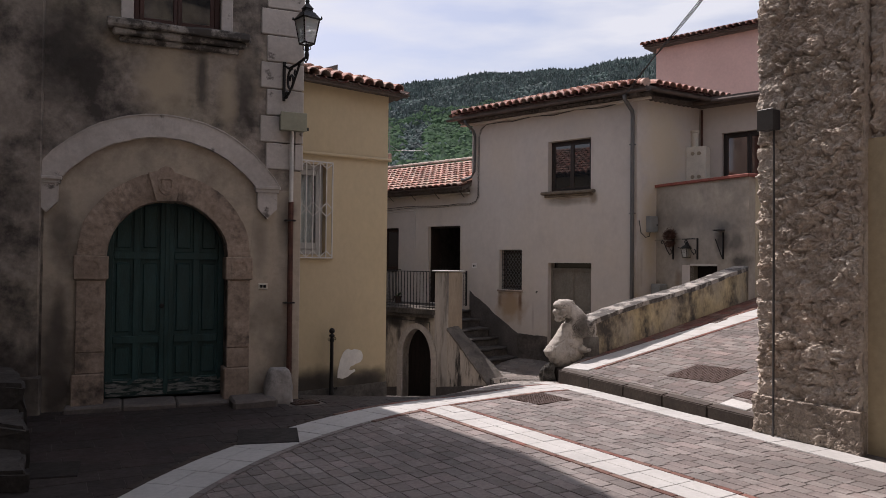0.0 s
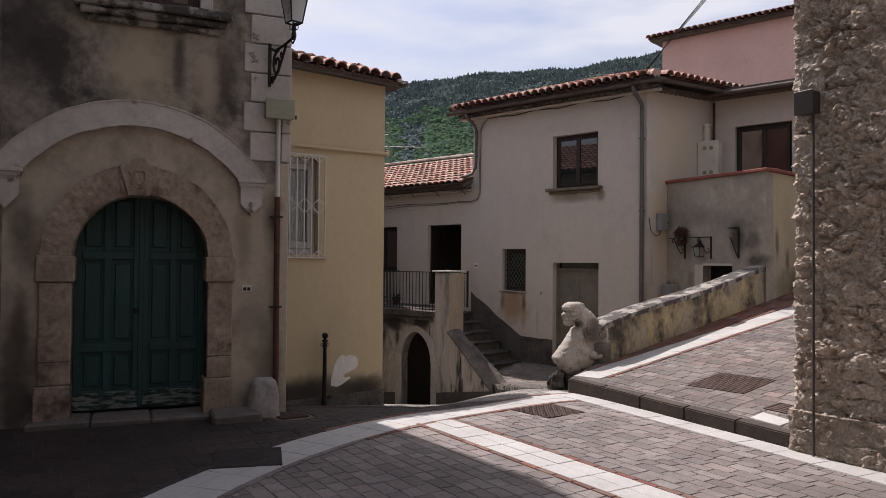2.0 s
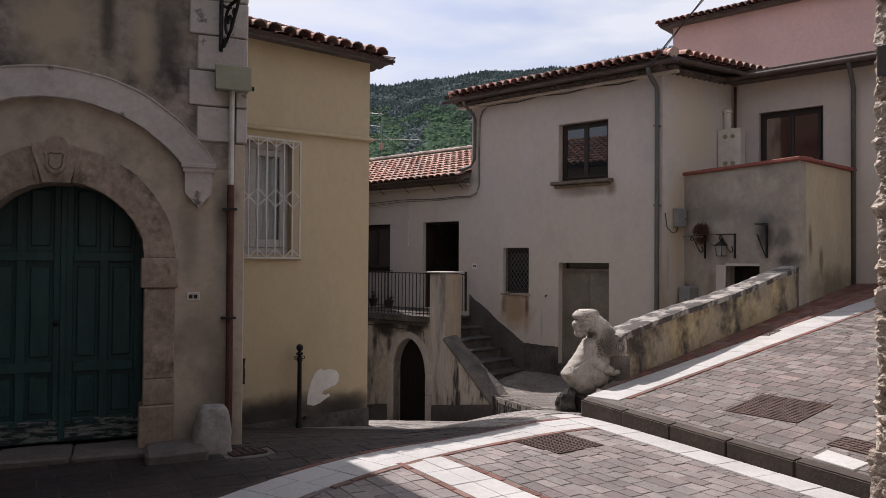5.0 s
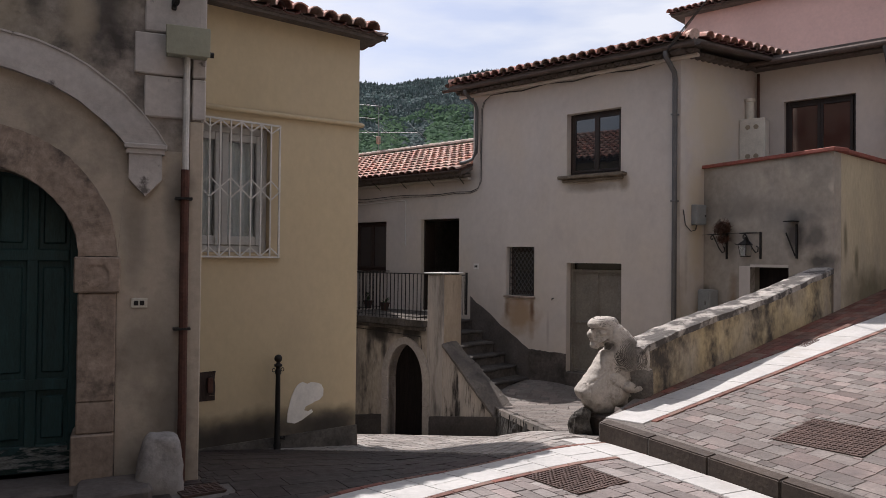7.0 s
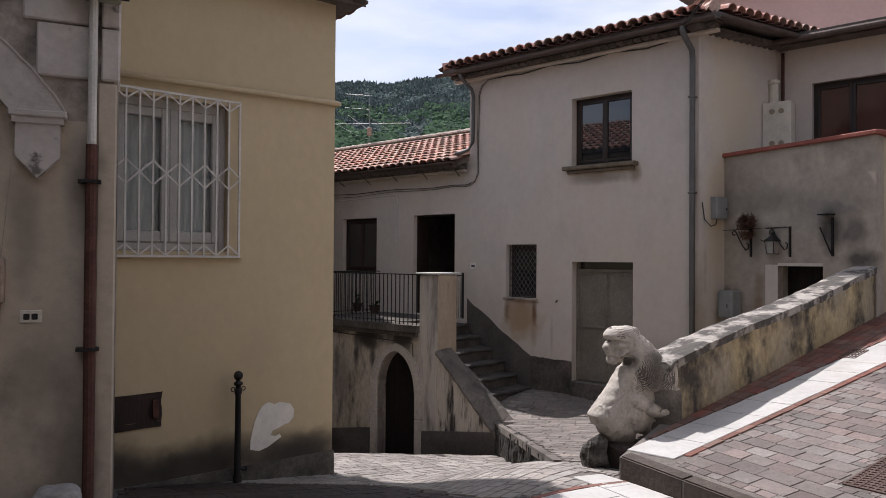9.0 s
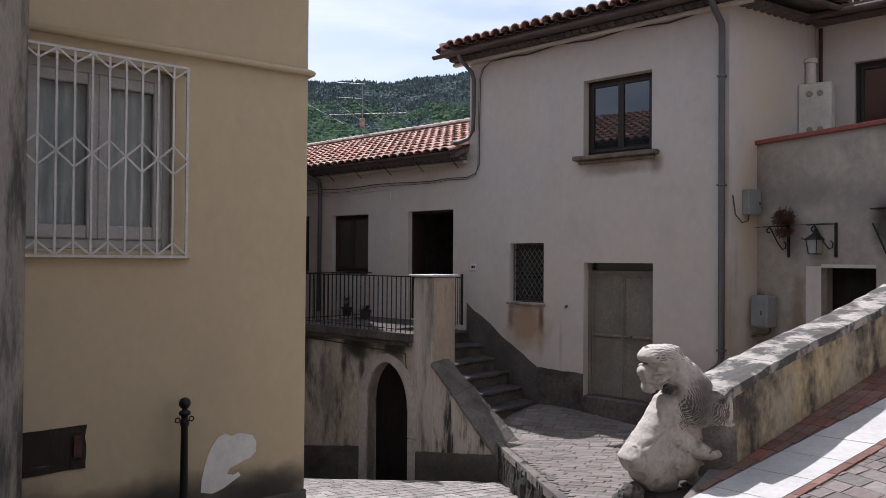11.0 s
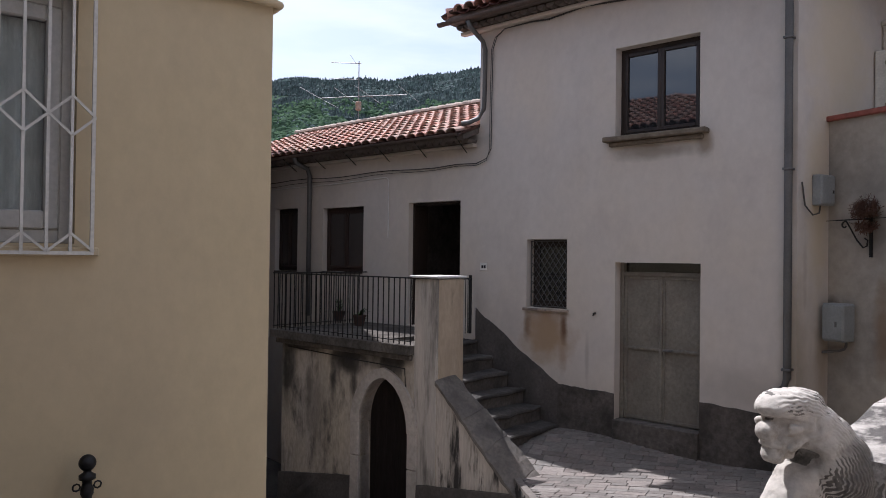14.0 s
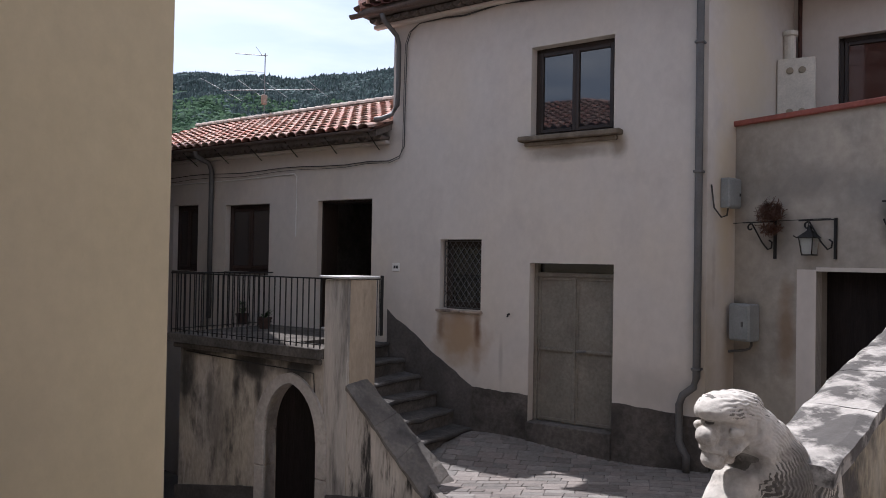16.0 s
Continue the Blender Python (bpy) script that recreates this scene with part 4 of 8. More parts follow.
for d_, zc_, ru, rz in ((0.25, 2.0, 0.10, 0.55), (0.5, 2.1, 0.10, 0.45), (1.0, 1.75, 0.12, 0.3), (1.6, 1.2, 1.4, 0.55)):
    blot(M_FLANK, FT @ side_t @ Vector((d_, 0, zc_)), (ru, ru, rz), (0.12, 0.105, 0.06), 0.75)
for u, zc_, ru, rz, col, st in ((-14.1, 0.05, 0.35, 0.35, (0.05, 0.045, 0.04), 0.8), (-15.6, -0.1, 0.22, 0.6, (0.06, 0.055, 0.05), 0.7), (-14.9, -0.9, 0.35, 0.9, (0.10, 0.09, 0.08), 0.5)):
    blot(M_DIRTY, FA @ Vector((u, YB, zc_)), (ru, ru, rz), col, st)
blot(M_YELLOW, FY @ Vector((7.4, 0, -0.55)), (0.7, 0.7, 0.22), (0.11, 0.10, 0.09), 0.75)
blot(M_YELLOW, FY @ Vector((6.1, 0, -0.6)), (0.9, 0.9, 0.25), (0.12, 0.105, 0.09), 0.7)
for u, zc_, ru, rz, st in ((7.7, -0.62, 0.5, 0.30, 0.85), (6.6, -0.5, 0.7, 0.28, 0.8), (5.5, -0.55, 0.8, 0.36, 0.85), (5.25, 0.15, 0.25, 0.5, 0.5)):
    blot(M_YELLOW, FY @ Vector((u, 0, zc_)), (ru, ru, rz), (0.06, 0.053, 0.045), st)
for u, zc_, ru, rz, col, st in ((-11.72, 0.45, 0.62, 0.55, (0.36, 0.25, 0.155), 0.95), (-11.38, 0.62, 0.09, 0.3, (0.15, 0.085, 0.05), 0.95), (-12.1, 0.62, 0.10, 0.3, (0.2, 0.13, 0.08), 0.85), (-10.95, 0.2, 0.05, 0.5, (0.36, 0.31, 0.27), 0.6), (-9.85, 3.30, 0.9, 0.13, (0.26, 0.22, 0.18), 0.75), (-7.9, 0.6, 0.25, 1.3, (0.36, 0.30, 0.22), 0.6), (-8.6, 0.0, 0.8, 0.4, (0.36, 0.32, 0.28), 0.6)):
    blot(M_HOUSE, FA @ Vector((u, 0, zc_)), (ru, ru, rz), col, st)
# warm light on the side wall painted as yellow patches, plus corner stains
for d_, zc_, ru, rz, col, st in ((0.9, 4.6, 1.6, 1.6, (0.56, 0.475, 0.34), 0.75), (0.4, 2.6, 0.5, 1.6, (0.54, 0.45, 0.31), 0.7), (0.5, 0.4, 0.35, 0.8, (0.3, 0.22, 0.14), 0.5), (0.15, 1.6, 0.12, 0.9, (0.26, 0.21, 0.16), 0.6)):
    blot(M_HOUSE, FA @ Vector((HR + 0.05 + SPLAY * d_, d_, zc_)), (ru * 0.6, ru * 0.6, rz), col, st)
for u, zc_, ru, rz, st in ((-15.3, 0.16, 0.8, 0.10, 0.9), (-14.0, 0.12, 0.7, 0.14, 0.9), (-13.0, 0.14, 0.5, 0.12, 0.9), (-14.1, 0.0, 0.5, 0.22, 0.9), (-13.2, 0.05, 0.5, 0.16, 0.85), (-15.75, -0.3, 0.2, 0.8, 0.85), (-14.45, -0.35, 0.10, 0.5, 0.7), (-15.1, -0.5, 0.14, 0.4, 0.6), (-13.95, -0.3, 0.12, 0.35, 0.7)):
    blot(M_DIRTY, FA @ Vector((u, YB, zc_)), (ru, ru, rz), (0.035, 0.031, 0.028), st)
for u, zc_, ru, rz, st in ((7.6, -0.7, 0.8, 0.42, 0.9), (6.4, -0.6, 1.0, 0.42, 0.9), (5.3, -0.5, 0.8, 0.5, 0.85)):
    blot(M_YELLOW, FY @ Vector((u, 0, zc_)), (ru, ru, rz), (0.05, 0.043, 0.036), st, 2.5)

# ---- portal: stone frame, door, hood, quoins ----
def seg_arc(u0, u1, z0, zt, n=28):
    c, s, m = (u1 - u0) / 2, zt - z0, (u0 + u1) / 2
    r = (c * c + s * s) / (2 * s)
    a = math.asin(min(1.0, c / r))
    return [(m + r * math.sin(-a + 2 * a * i / n), zt - r + r * math.cos(-a + 2 * a * i / n)) for i in range(n + 1)]


M_TYMP = material("beige plaster", (0.49, 0.42, 0.335), 0.9, vary=0.1, scale=1.2, fine=14, bump=0.25, bump_scale=24, stain=(0.2, 0.17, 0.14), stain_scale=1.2, stain_at=(0.52, 0.75))
bm = bmesh.new()
inner = seg_arc(-0.83, 1.55, 2.62, 3.25)
pts = arch_points(OU0 - 0.33, OU1 + 0.29, 1.70, 2.765, 28)
for (xa, za), (xb, zb), (xc, zc), (xd, zd) in zip(pts, pts[1:], inner, inner[1:]):
    prism(bm, [(xa, za), (xb, zb), (xd, zd), (xc, zc)], -0.006, 0.0)
prism(bm, [(-0.985, -0.4), (-0.625, -0.4), (-0.625, 1.72), (-0.83, 2.62), (-0.985, 2.62)], -0.006, 0.0)
prism(bm, [(1.475, -0.4), (2.025, -0.4), (2.025, 2.62), (1.55, 2.62), (1.475, 1.72)], -0.006, 0.0)
for u, zc_, ru, rz, st in ((-0.82, 0.1, 0.3, 0.75, 0.95), (-0.8, 0.9, 0.1, 0.6, 0.7), (1.75, -0.1, 0.3, 0.3, 0.6)):
    blot(M_TYMP, FO @ Vector((u, 0, zc_)), (ru, ru, rz), (0.07, 0.057, 0.05), st, 5.0)
part("plaster_field", weld(bm), M_TYMP, portal, "smooth beige plaster under the hood moulding")

for u_, z_, ru_, rz_, st_ in ((-0.85, 0.6, 0.25, 0.9, 0.85), (-0.8, 2.0, 0.2, 0.6, 0.7), (1.9, 0.3, 0.25, 0.6, 0.6), (1.6, 1.9, 0.15, 0.5, 0.45), (1.95, 2.2, 0.15, 0.5, 0.6), (1.7, 0.9, 0.3, 0.5, 0.4)):
    blot(M_TYMP, FO @ Vector((u_, 0, z_)), (ru_, ru_, rz_), (0.11, 0.095, 0.082), st_)
hood_o, hood_i = seg_arc(-1.115, 1.835, 2.66, 3.505), seg_arc(-0.81, 1.53, 2.66, 3.245)
bm = ring(bmesh.new(), hood_i, hood_o, -0.075, 0.0)
rim_o = seg_arc(-1.128, 1.848, 2.66, 3.52)
ring(bm, hood_o, rim_o, -0.088, 0.0)
ring(bm, seg_arc(-0.79, 1.51, 2.66, 3.222), hood_i, -0.085, 0.0)
part("hood_moulding", rough_edge(refined(weld(bm), 3), 0.012, 6.0, lambda p: p.y < -0.02), M_STUCCO, portal, "pale arched hood moulding, chipped in places")
for a, b in ((-1.13, -0.79), (1.51, 1.85)):
    m_ = (a + b) / 2
    bm = bmesh.new()
    prism(bm, [(a + 0.04, 2.58), (a + 0.04, 2.36), (m_, 2.22), (b - 0.04, 2.36), (b - 0.04, 2.58)], -0.085, 0.0)
    box(bm, a, b, -0.12, 0.0, 2.615, 2.66, bevel=0.008)
    box(bm, a + 0.02, b - 0.02, -0.10, 0.0, 2.575, 2.615)
    part("pendant", bm, M_STUCCO, portal, "pointed stucco corbel")

for a, b, sgn in ((OU0 - 0.33, OU0, -1), (OU1, OU1 + 0.29, 1)):
    part("jamb_base", boxes((a - 0.035, b + 0.0, -0.11, 0.27, -0.6, 0.24), bevel=0.012), M_JAMB, portal)
    part("jamb_stone", boxes((a, b, -0.07, 0.27, 0.243, 0.50), bevel=0.01), M_JAMB, portal)
    part("jamb_stone", boxes((a, b, -0.07, 0.27, 0.504, 1.40), bevel=0.01), M_JAMB, portal)
    imp = part("impost", boxes((a - 0.03, b + 0.03, -0.10, 0.27, 1.404, 1.70), bevel=0.012), M_JAMB, portal, "stone impost block with a sunk panel")
    m_ = (a + b) / 2
    bm = bmesh.new()
    pr = [(m_ + sx * x, 1.55 + sz * z) for sx, sz, qq in ((1, 1, 0), (-1, 1, 1), (-1, -1, 0), (1, -1, 1)) for x, z in (((0.105, 0.06), (0.075, 0.065), (0.065, 0.1)) if not qq else ((0.065, 0.1), (0.075, 0.065), (0.105, 0.06)))]
    pi_ = [(m_ + (x - m_) * 0.84, 1.55 + (z - 1.55) * 0.84) for x, z in pr]
    ring(bm, pi_ + pi_[:1], pr + pr[:1], -0.112, -0.1)
    part("panel_moulding", weld(bm), M_JAMB, imp)
in_a = arch_points(OU0, OU1, 1.704, OZT, 40)
out_a = arch_points(OU0 - 0.33, OU1 + 0.29, 1.704, 2.765, 40)
for i0, i1 in ((0, 7), (7, 13), (13, 18), (20, 27), (27, 34), (34, 40)):
    bm = ring(bmesh.new(), in_a[i0:i1 + 1], out_a[i0:i1 + 1], -0.07, 0.27)
    weld(bm)
    bm = refined(bm, 3)
    for v in bm.verts:
        k = 0.004
        v.co.x += k * (1 if v.co.x < 0.44 else -1) * (1 if i0 in (0, 10) else 1)
    part("arch_stone", rough_edge(rough_edge(bm, 0.014, 5.0), 0.008, 17.0), M_JAMB, portal)
bm = bmesh.new()
prism(bm, [(0.285, 2.405), (0.515, 2.405), (0.60, 2.745), (0.50, 2.775), (0.46, 2.825), (0.395, 2.85), (0.33, 2.825), (0.29, 2.775), (0.185, 2.755)], -0.13, 0.27)
key = part("keystone", rough_edge(refined(bm, 2), 0.006, 9.0), M_JAMB, portal, "carved keystone with a small plain shield")
sh = [(0.395, 2.475), (0.455, 2.51), (0.485, 2.57), (0.475, 2.63), (0.50, 2.69), (0.455, 2.715), (0.395, 2.70), (0.335, 2.715), (0.295, 2.69), (0.315, 2.63), (0.305, 2.57), (0.335, 2.51)]
sh_in = [(0.395 + (x - 0.395) * 0.72, 2.605 + (z - 2.605) * 0.72) for x, z in sh]
part("shield_rim", weld(ring(bmesh.new(), sh_in + sh_in[:1], sh + sh[:1], -0.155, -0.128)), M_JAMB, key)
part("shield", prism(bmesh.new(), [(0.395 + (x - 0.395) * 0.6, 2.605 + (z - 2.605) * 0.6) for x, z in sh], -0.148, -0.128), M_JAMB, key)
for us in ((0.262, 0.205, 0.165, 0.222), (0.538, 0.578, 0.622, 0.58)):
    part("keystone_fillet", prism(bmesh.new(), [(us[0], 2.41), (us[1], 2.74), (us[2], 2.735), (us[3], 2.42)], -0.095, 0.1), M_JAMB, key)

# green double door
M_WORN = material("bare worn wood", (0.20, 0.21, 0.20), 0.9, vary=0.5, scale=9, fine=40, bump=0.8, stretch=(1, 1, 5), stain=(0.02, 0.04, 0.038), stain_scale=6, stain_at=(0.46, 0.54))
bm = boxes((OU0 - 0.0, OU1, 0.345, 0.39, -0.14, OZT))
gdoor = part("door", bm, M_GREEN, portal, "tall closed green double door, paint worn off at the foot")
midu = (OU0 + OU1) / 2
for li, (a, b) in enumerate(((OU0, midu - 0.004), (midu + 0.004, OU1))):
    leaf = part("door_leaf", boxes((a, a + 0.085, 0.30, 0.345, -0.12, OZT), (b - 0.085, b, 0.30, 0.345, -0.12, OZT), ((a + b) / 2 - 0.045, (a + b) / 2 + 0.045, 0.302, 0.345, -0.12, OZT), bevel=0.008), M_GREEN, gdoor)
    for z0, z1 in ((0.02, 0.10), (0.56, 0.66), (1.66, 1.76)):
        part("rail", boxes((a + 0.085, b - 0.085, 0.299, 0.345, z0, z1), bevel=0.008), M_GREEN, leaf)
    for k in range(2):
        p0 = a + 0.085 if k == 0 else (a + b) / 2 + 0.045
        p1 = (a + b) / 2 - 0.045 if k == 0 else b - 0.085
        for z0, z1 in ((0.12, 0.54), (0.68, 1.64), (1.78, 2.40)):
            bm = boxes((p0 + 0.03, p1 - 0.03, 0.322, 0.35, z0 + 0.03, z1 - 0.03), bevel=0.012)
            part("panel", bm, M_GREEN, leaf)
    bm = boxes((a + 0.01, b - 0.01, 0.293, 0.302, -0.115, 0.085))
    part("kick_board", rough_edge(refined(bm, 12), 0.022, 11.0, lambda p: p.z > 0.03), M_WORN, leaf, "bottom board worn to bare wood")
part("astragal", boxes((midu - 0.03, midu + 0.03, 0.283, 0.30, -0.10, OZT), bevel=0.008), M_GREEN, gdoor)
bm = bmesh.new()
lathe(bm, [(0.012, 0), (0.03, 0.005), (0.03, 0.02), (0.018, 0.03)], (0, 0, 0), 12)
bmesh.ops.transform(bm, matrix=pose(midu - 0.06, 0.29, 1.05, 90), verts=bm.verts)
part("door_knob", bm, M_IRON, gdoor)
for k, (a, b) in enumerate(((-0.72, -0.08), (-0.07, 0.56), (0.57, 1.22))):
    bm = boxes((a, b, -0.27, 0.30, -0.6, -0.135 - 0.01 * k), bevel=0.02)
    part("threshold_stone", rough_edge(refined(bm, 2), 0.014, 4.0), M_SILL, portal)
bm = boxes((1.2, 1.76, -0.62, -0.10, -0.6, -0.10), bevel=0.03, )
solid("stone_step", rough_edge(refined(bm, 2), 0.015, 4), M_SILL, FO, "low worn stone step beside the portal", "step")
M_GUARD = material("grey worn boulder", (0.33, 0.305, 0.285), 0.9, vary=0.25, scale=3, fine=24, bump=0.7, bump_scale=20, stain=(0.12, 0.105, 0.095), stain_scale=3, stain_at=(0.52, 0.7))
bm2 = bmesh.new()
bmesh.ops.create_icosphere(bm2, subdivisions=4, radius=1.0)
for v in bm2.verts:
    d = v.co.copy()
    k = (abs(d.x) ** 5 + abs(d.y) ** 5 + abs(d.z) ** 5) ** 0.2      # a boulder between a ball and a block
    d /= k
    d.x *= 0.19 * (1 - 0.2 * max(0.0, d.z))
    d.y = d.y * 0.20 * (1 - 0.22 * max(0.0, d.z))
    v.co = Vector((1.83, -0.23, -0.26)) + Vector((d.x, d.y, d.z * 0.5))
bm2 = rough_edge(rough_edge(bm2, 0.04, 4.0), 0.012, 16.0)
solid("guard_stone", bm2, M_GUARD, FO, "stubby pale guard stone at the house corner", "guard stone", smooth=True)

# quoins
for i in range(18):
    z0 = 2.90 + i * 0.367
    if z0 > 9.2:
        break
    wide = i % 2 == 1
    part("quoin", boxes((1.58 if wide else 1.66, 1.995 if i < 2 else 2.135, -0.035, 0.02, z0 + 0.008, z0 + 0.359), bevel=0.01), M_STUCCO, portal)
    part("quoin", boxes((2.05 if i < 2 else 2.10, 2.165, -0.036, 0.42 if wide else 0.30, z0 + 0.008, z0 + 0.359), bevel=0.01), M_STUCCO, portal)
part("corner_strip", boxes((2.03, 2.15, -0.02, 0.12, -0.6, 2.89), bevel=0.01), M_TYMP, portal, "ochre plaster corner strip")

# upper window and its sill
part("window_sill", rough_edge(refined(boxes((-0.32, 1.42, -0.20, 0.0, 4.56, 4.66), (-0.26, 1.36, -0.14, 0.0, 4.48, 4.56), (-0.18, 1.28, -0.07, 0.0, 4.40, 4.48), bevel=0.02), 5), 0.03, 9.0, lambda p: p.y < -0.03), M_CAP, portal, "heavy moulded stone sill, blackened")
part("window_surround", boxes((1.05, 1.20, -0.05, 0.1, 4.665, 6.4), bevel=0.01), M_STUCCO, portal)
part("window_surround", boxes((-0.17, -0.02, -0.05, 0.1, 4.665, 6.4), bevel=0.01), M_STUCCO, portal)
window_in(portal, -0.02, 1.05, 4.67, 6.3, 0.15, wood=material("red brown shutters", (0.07, 0.03, 0.022), 0.55, vary=0.2), label="dark red-brown window with closed leaves")
# pilaster and base at the far end
part("pilaster", boxes((-1.62, -1.01, -0.14, 0.0, -0.6, 9.4), bevel=0.015), M_PORTAL, portal)
part("pilaster_base", boxes((-1.68, -0.97, -0.20, 0.0, -0.6, 0.25), bevel=0.02), M_PORTAL, portal)

# bell plate
bell = thing("bell_plate", FO, (1.65, 0, 1.31), "small brass bell plate with two dark buttons", "doorbell")
part("plate", boxes((1.585, 1.715, -0.018, 0.0, 1.27, 1.355), bevel=0.005), M_BOILER, bell)
for u in (1.625, 1.672):
    part("button", boxes((u - 0.018, u + 0.018, -0.026, -0.018, 1.292, 1.332), bevel=0.004), M_IRON, bell)

# downpipe: pale above, rusted below
pipe = thing("downpipe", FO, (2.0, -0.06, -0.2), "downpipe, pale above and rusted brown below", "pipe")
bm = bmesh.new()
tube(bm, [(2.0, -0.075, 3.45), (2.0, -0.075, 2.46)], 0.029, 10)
part("upper_pipe", bm, M_WHITE_PAINT, pipe, "pale painted pipe")
bm = bmesh.new()
tube(bm, [(2.0, -0.075, 2.46), (2.0, -0.075, 1.6), (2.005, -0.075, 0.4), (2.0, -0.075, -0.3)], 0.037, 10)
part("lower_pipe", bm, M_RUST, pipe, "rusted iron pipe")
for z in (1.08, 2.2):
    part("clamp", boxes((1.92, 2.06, -0.125, 0.0, z, z + 0.02)), M_IRON, pipe)
jb = thing("junction_box", FO, (2.0, -0.1, 3.4), "grey-green metal junction box on the quoins", "box")
part("body", boxes((1.83, 2.17, -0.19, -0.04, 3.43, 3.66), bevel=0.01), material("grey green paint", (0.30, 0.30, 0.22), 0.5, vary=0.1), jb)
part("lid", boxes((1.82, 2.18, -0.205, -0.19, 3.42, 3.67), bevel=0.006), material("grey green lid", (0.32, 0.32, 0.24), 0.5, vary=0.1), jb)
bm = bmesh.new()
tube(bm, [(2.17, -0.10, 3.47), (2.22, -0.10, 3.47)], 0.025, 8)
part("cable_gland", bm, M_IRON, jb)

# street lantern on a scrolled bracket
FL = FO @ pose(1.885, -0.036, -0.10, 0, 0, 18)
lamp = thing("wall_lantern", FL, (0, 0, 4.0), "black iron street lantern on a scrolled wall bracket", "lantern")
bm = boxes((-0.02, 0.02, -0.024, 0.0, 3.94, 4.48), bevel=0.005)
part("wall_plate", bm, M_IRON, lamp)
LY = -0.60
bm = bmesh.new()
tube(bm, [(0.0, -0.02, 4.42), (0.0, -0.15, 4.36), (0.0, -0.35, 4.38), (0.0, LY, 4.43)], 0.018, 7)
part("arm", bm, M_IRON, lamp)
bm = bmesh.new()
sp = []
for k in range(26):
    a = k / 25 * 2 * math.pi * 1.3
    r = 0.03 + 0.075 * k / 25
    sp.append((0.0, -0.20 + r * math.cos(a), 4.19 + r * math.sin(a) * 1.5))
tube(bm, sp, 0.017, 6)
sp2 = [(0.0, -0.09 - 0.05 * math.cos(k / 3) * (1 - k / 26), 4.0 + 0.06 * math.sin(k / 3) * (1 - k / 26)) for k in range(22)]
tube(bm, sp2, 0.014, 6)
sp3 = [(0.0, -0.33 - 0.05 * math.cos(k / 3 + 2) * (1 - k / 26), 4.27 + 0.05 * math.sin(k / 3 + 2) * (1 - k / 26)) for k in range(22)]
tube(bm, sp3, 0.012, 6)
tube(bm, [(0.0, -0.03, 3.98), (0.0, -0.14, 4.02), (0.0, -0.25, 4.12), (0.0, -0.36, 4.28), (0.0, -0.42, 4.38)], 0.017, 6)
tube(bm, [(0.0, LY + 0.08, 4.42), (0.0, LY + 0.02, 4.36), (0.0, LY - 0.03, 4.40), (0.0, LY, 4.44)], 0.011, 6)
part("scroll", bm, M_IRON, lamp)
bm = bmesh.new()
lathe(bm, [(0.012, 4.40), (0.03, 4.43), (0.03, 4.47), (0.02, 4.50), (0.03, 4.52), (0.02, 4.60)], (0.0, LY, 0), 10)
part("stem", bm, M_IRON, lamp)
R0, R1, LZ0, LZ1 = 0.10, 0.165, 4.60, 4.92
bm = bmesh.new()
cs = lambda r, k: (0.0 + r * math.cos(math.pi / 4 + k * math.pi / 2), LY + r * math.sin(math.pi / 4 + k * math.pi / 2))
for k in range(4):
    (x0, y0), (x1, y1) = cs(R0, k), cs(R1, k)
    tube(bm, [(x0, y0, LZ0), (x1, y1, LZ1)], 0.009, 5)
    (xa, ya), (xb, yb) = cs(R0, k), cs(R0, k + 1)
    tube(bm, [(xa, ya, LZ0), (xb, yb, LZ0)], 0.011, 5)
    (xa, ya), (xb, yb) = cs(R1 + 0.012, k), cs(R1 + 0.012, k + 1)
    tube(bm, [(xa, ya, LZ1), (xb, yb, LZ1)], 0.014, 5)
    lathe(bm, [(0.004, LZ1 - 0.01), (0.014, LZ1 + 0.01), (0.003, LZ1 + 0.04)], (*cs(R1 + 0.025, k), 0), 6)
    x0, y0 = cs(0.05, k)
    tube(bm, [(x0, y0, LZ0), (x0, y0, LZ0 - 0.07), (0.0, LY, LZ0 - 0.10)], 0.006, 5)
part("frame", bm, M_IRON, lamp)
M_FROST = bpy.data.materials.new("frosted lamp glass")
M_FROST.use_nodes = True
fp = M_FROST.node_tree.nodes["Principled BSDF"]
fp.inputs["Transmission Weight"].default_value = 0.85
fp.inputs["Roughness"].default_value = 0.35
fp.inputs["Base Color"].default_value = (0.85, 0.87, 0.86, 1)
for k in range(4):
    (xa, ya), (xb, yb), (xc, yc), (xd, yd) = cs(R0, k), cs(R0, k + 1), cs(R1, k + 1), cs(R1, k)
    bm = bmesh.new()
    f = bm.faces.new([bm.verts.new(p) for p in ((xa, ya, LZ0), (xb, yb, LZ0), (xc, yc, LZ1), (xd, yd, LZ1))])
    bmesh.ops.solidify(bm, geom=[f], thickness=0.004)
    part("pane", bm, M_FROST, lamp)
bm = bmesh.new()
lathe(bm, [(0.03, LZ0 + 0.02), (0.045, LZ0 + 0.08), (0.045, LZ0 + 0.2), (0.03, LZ0 + 0.24)], (0.0, LY, 0), 10)
part("bulb", bm, plain("white bulb", (0.75, 0.75, 0.72), 0.4), lamp)
bm = bmesh.new()
lathe(bm, [(R1 + 0.02, LZ1), (0.10, LZ1 + 0.09), (0.075, LZ1 + 0.10), (0.07, LZ1 + 0.13), (0.085, LZ1 + 0.14), (0.03, LZ1 + 0.20), (0.02, LZ1 + 0.22), (0.03, LZ1 + 0.24), (0.004, LZ1 + 0.30)], (0.0, LY, 0), 4)
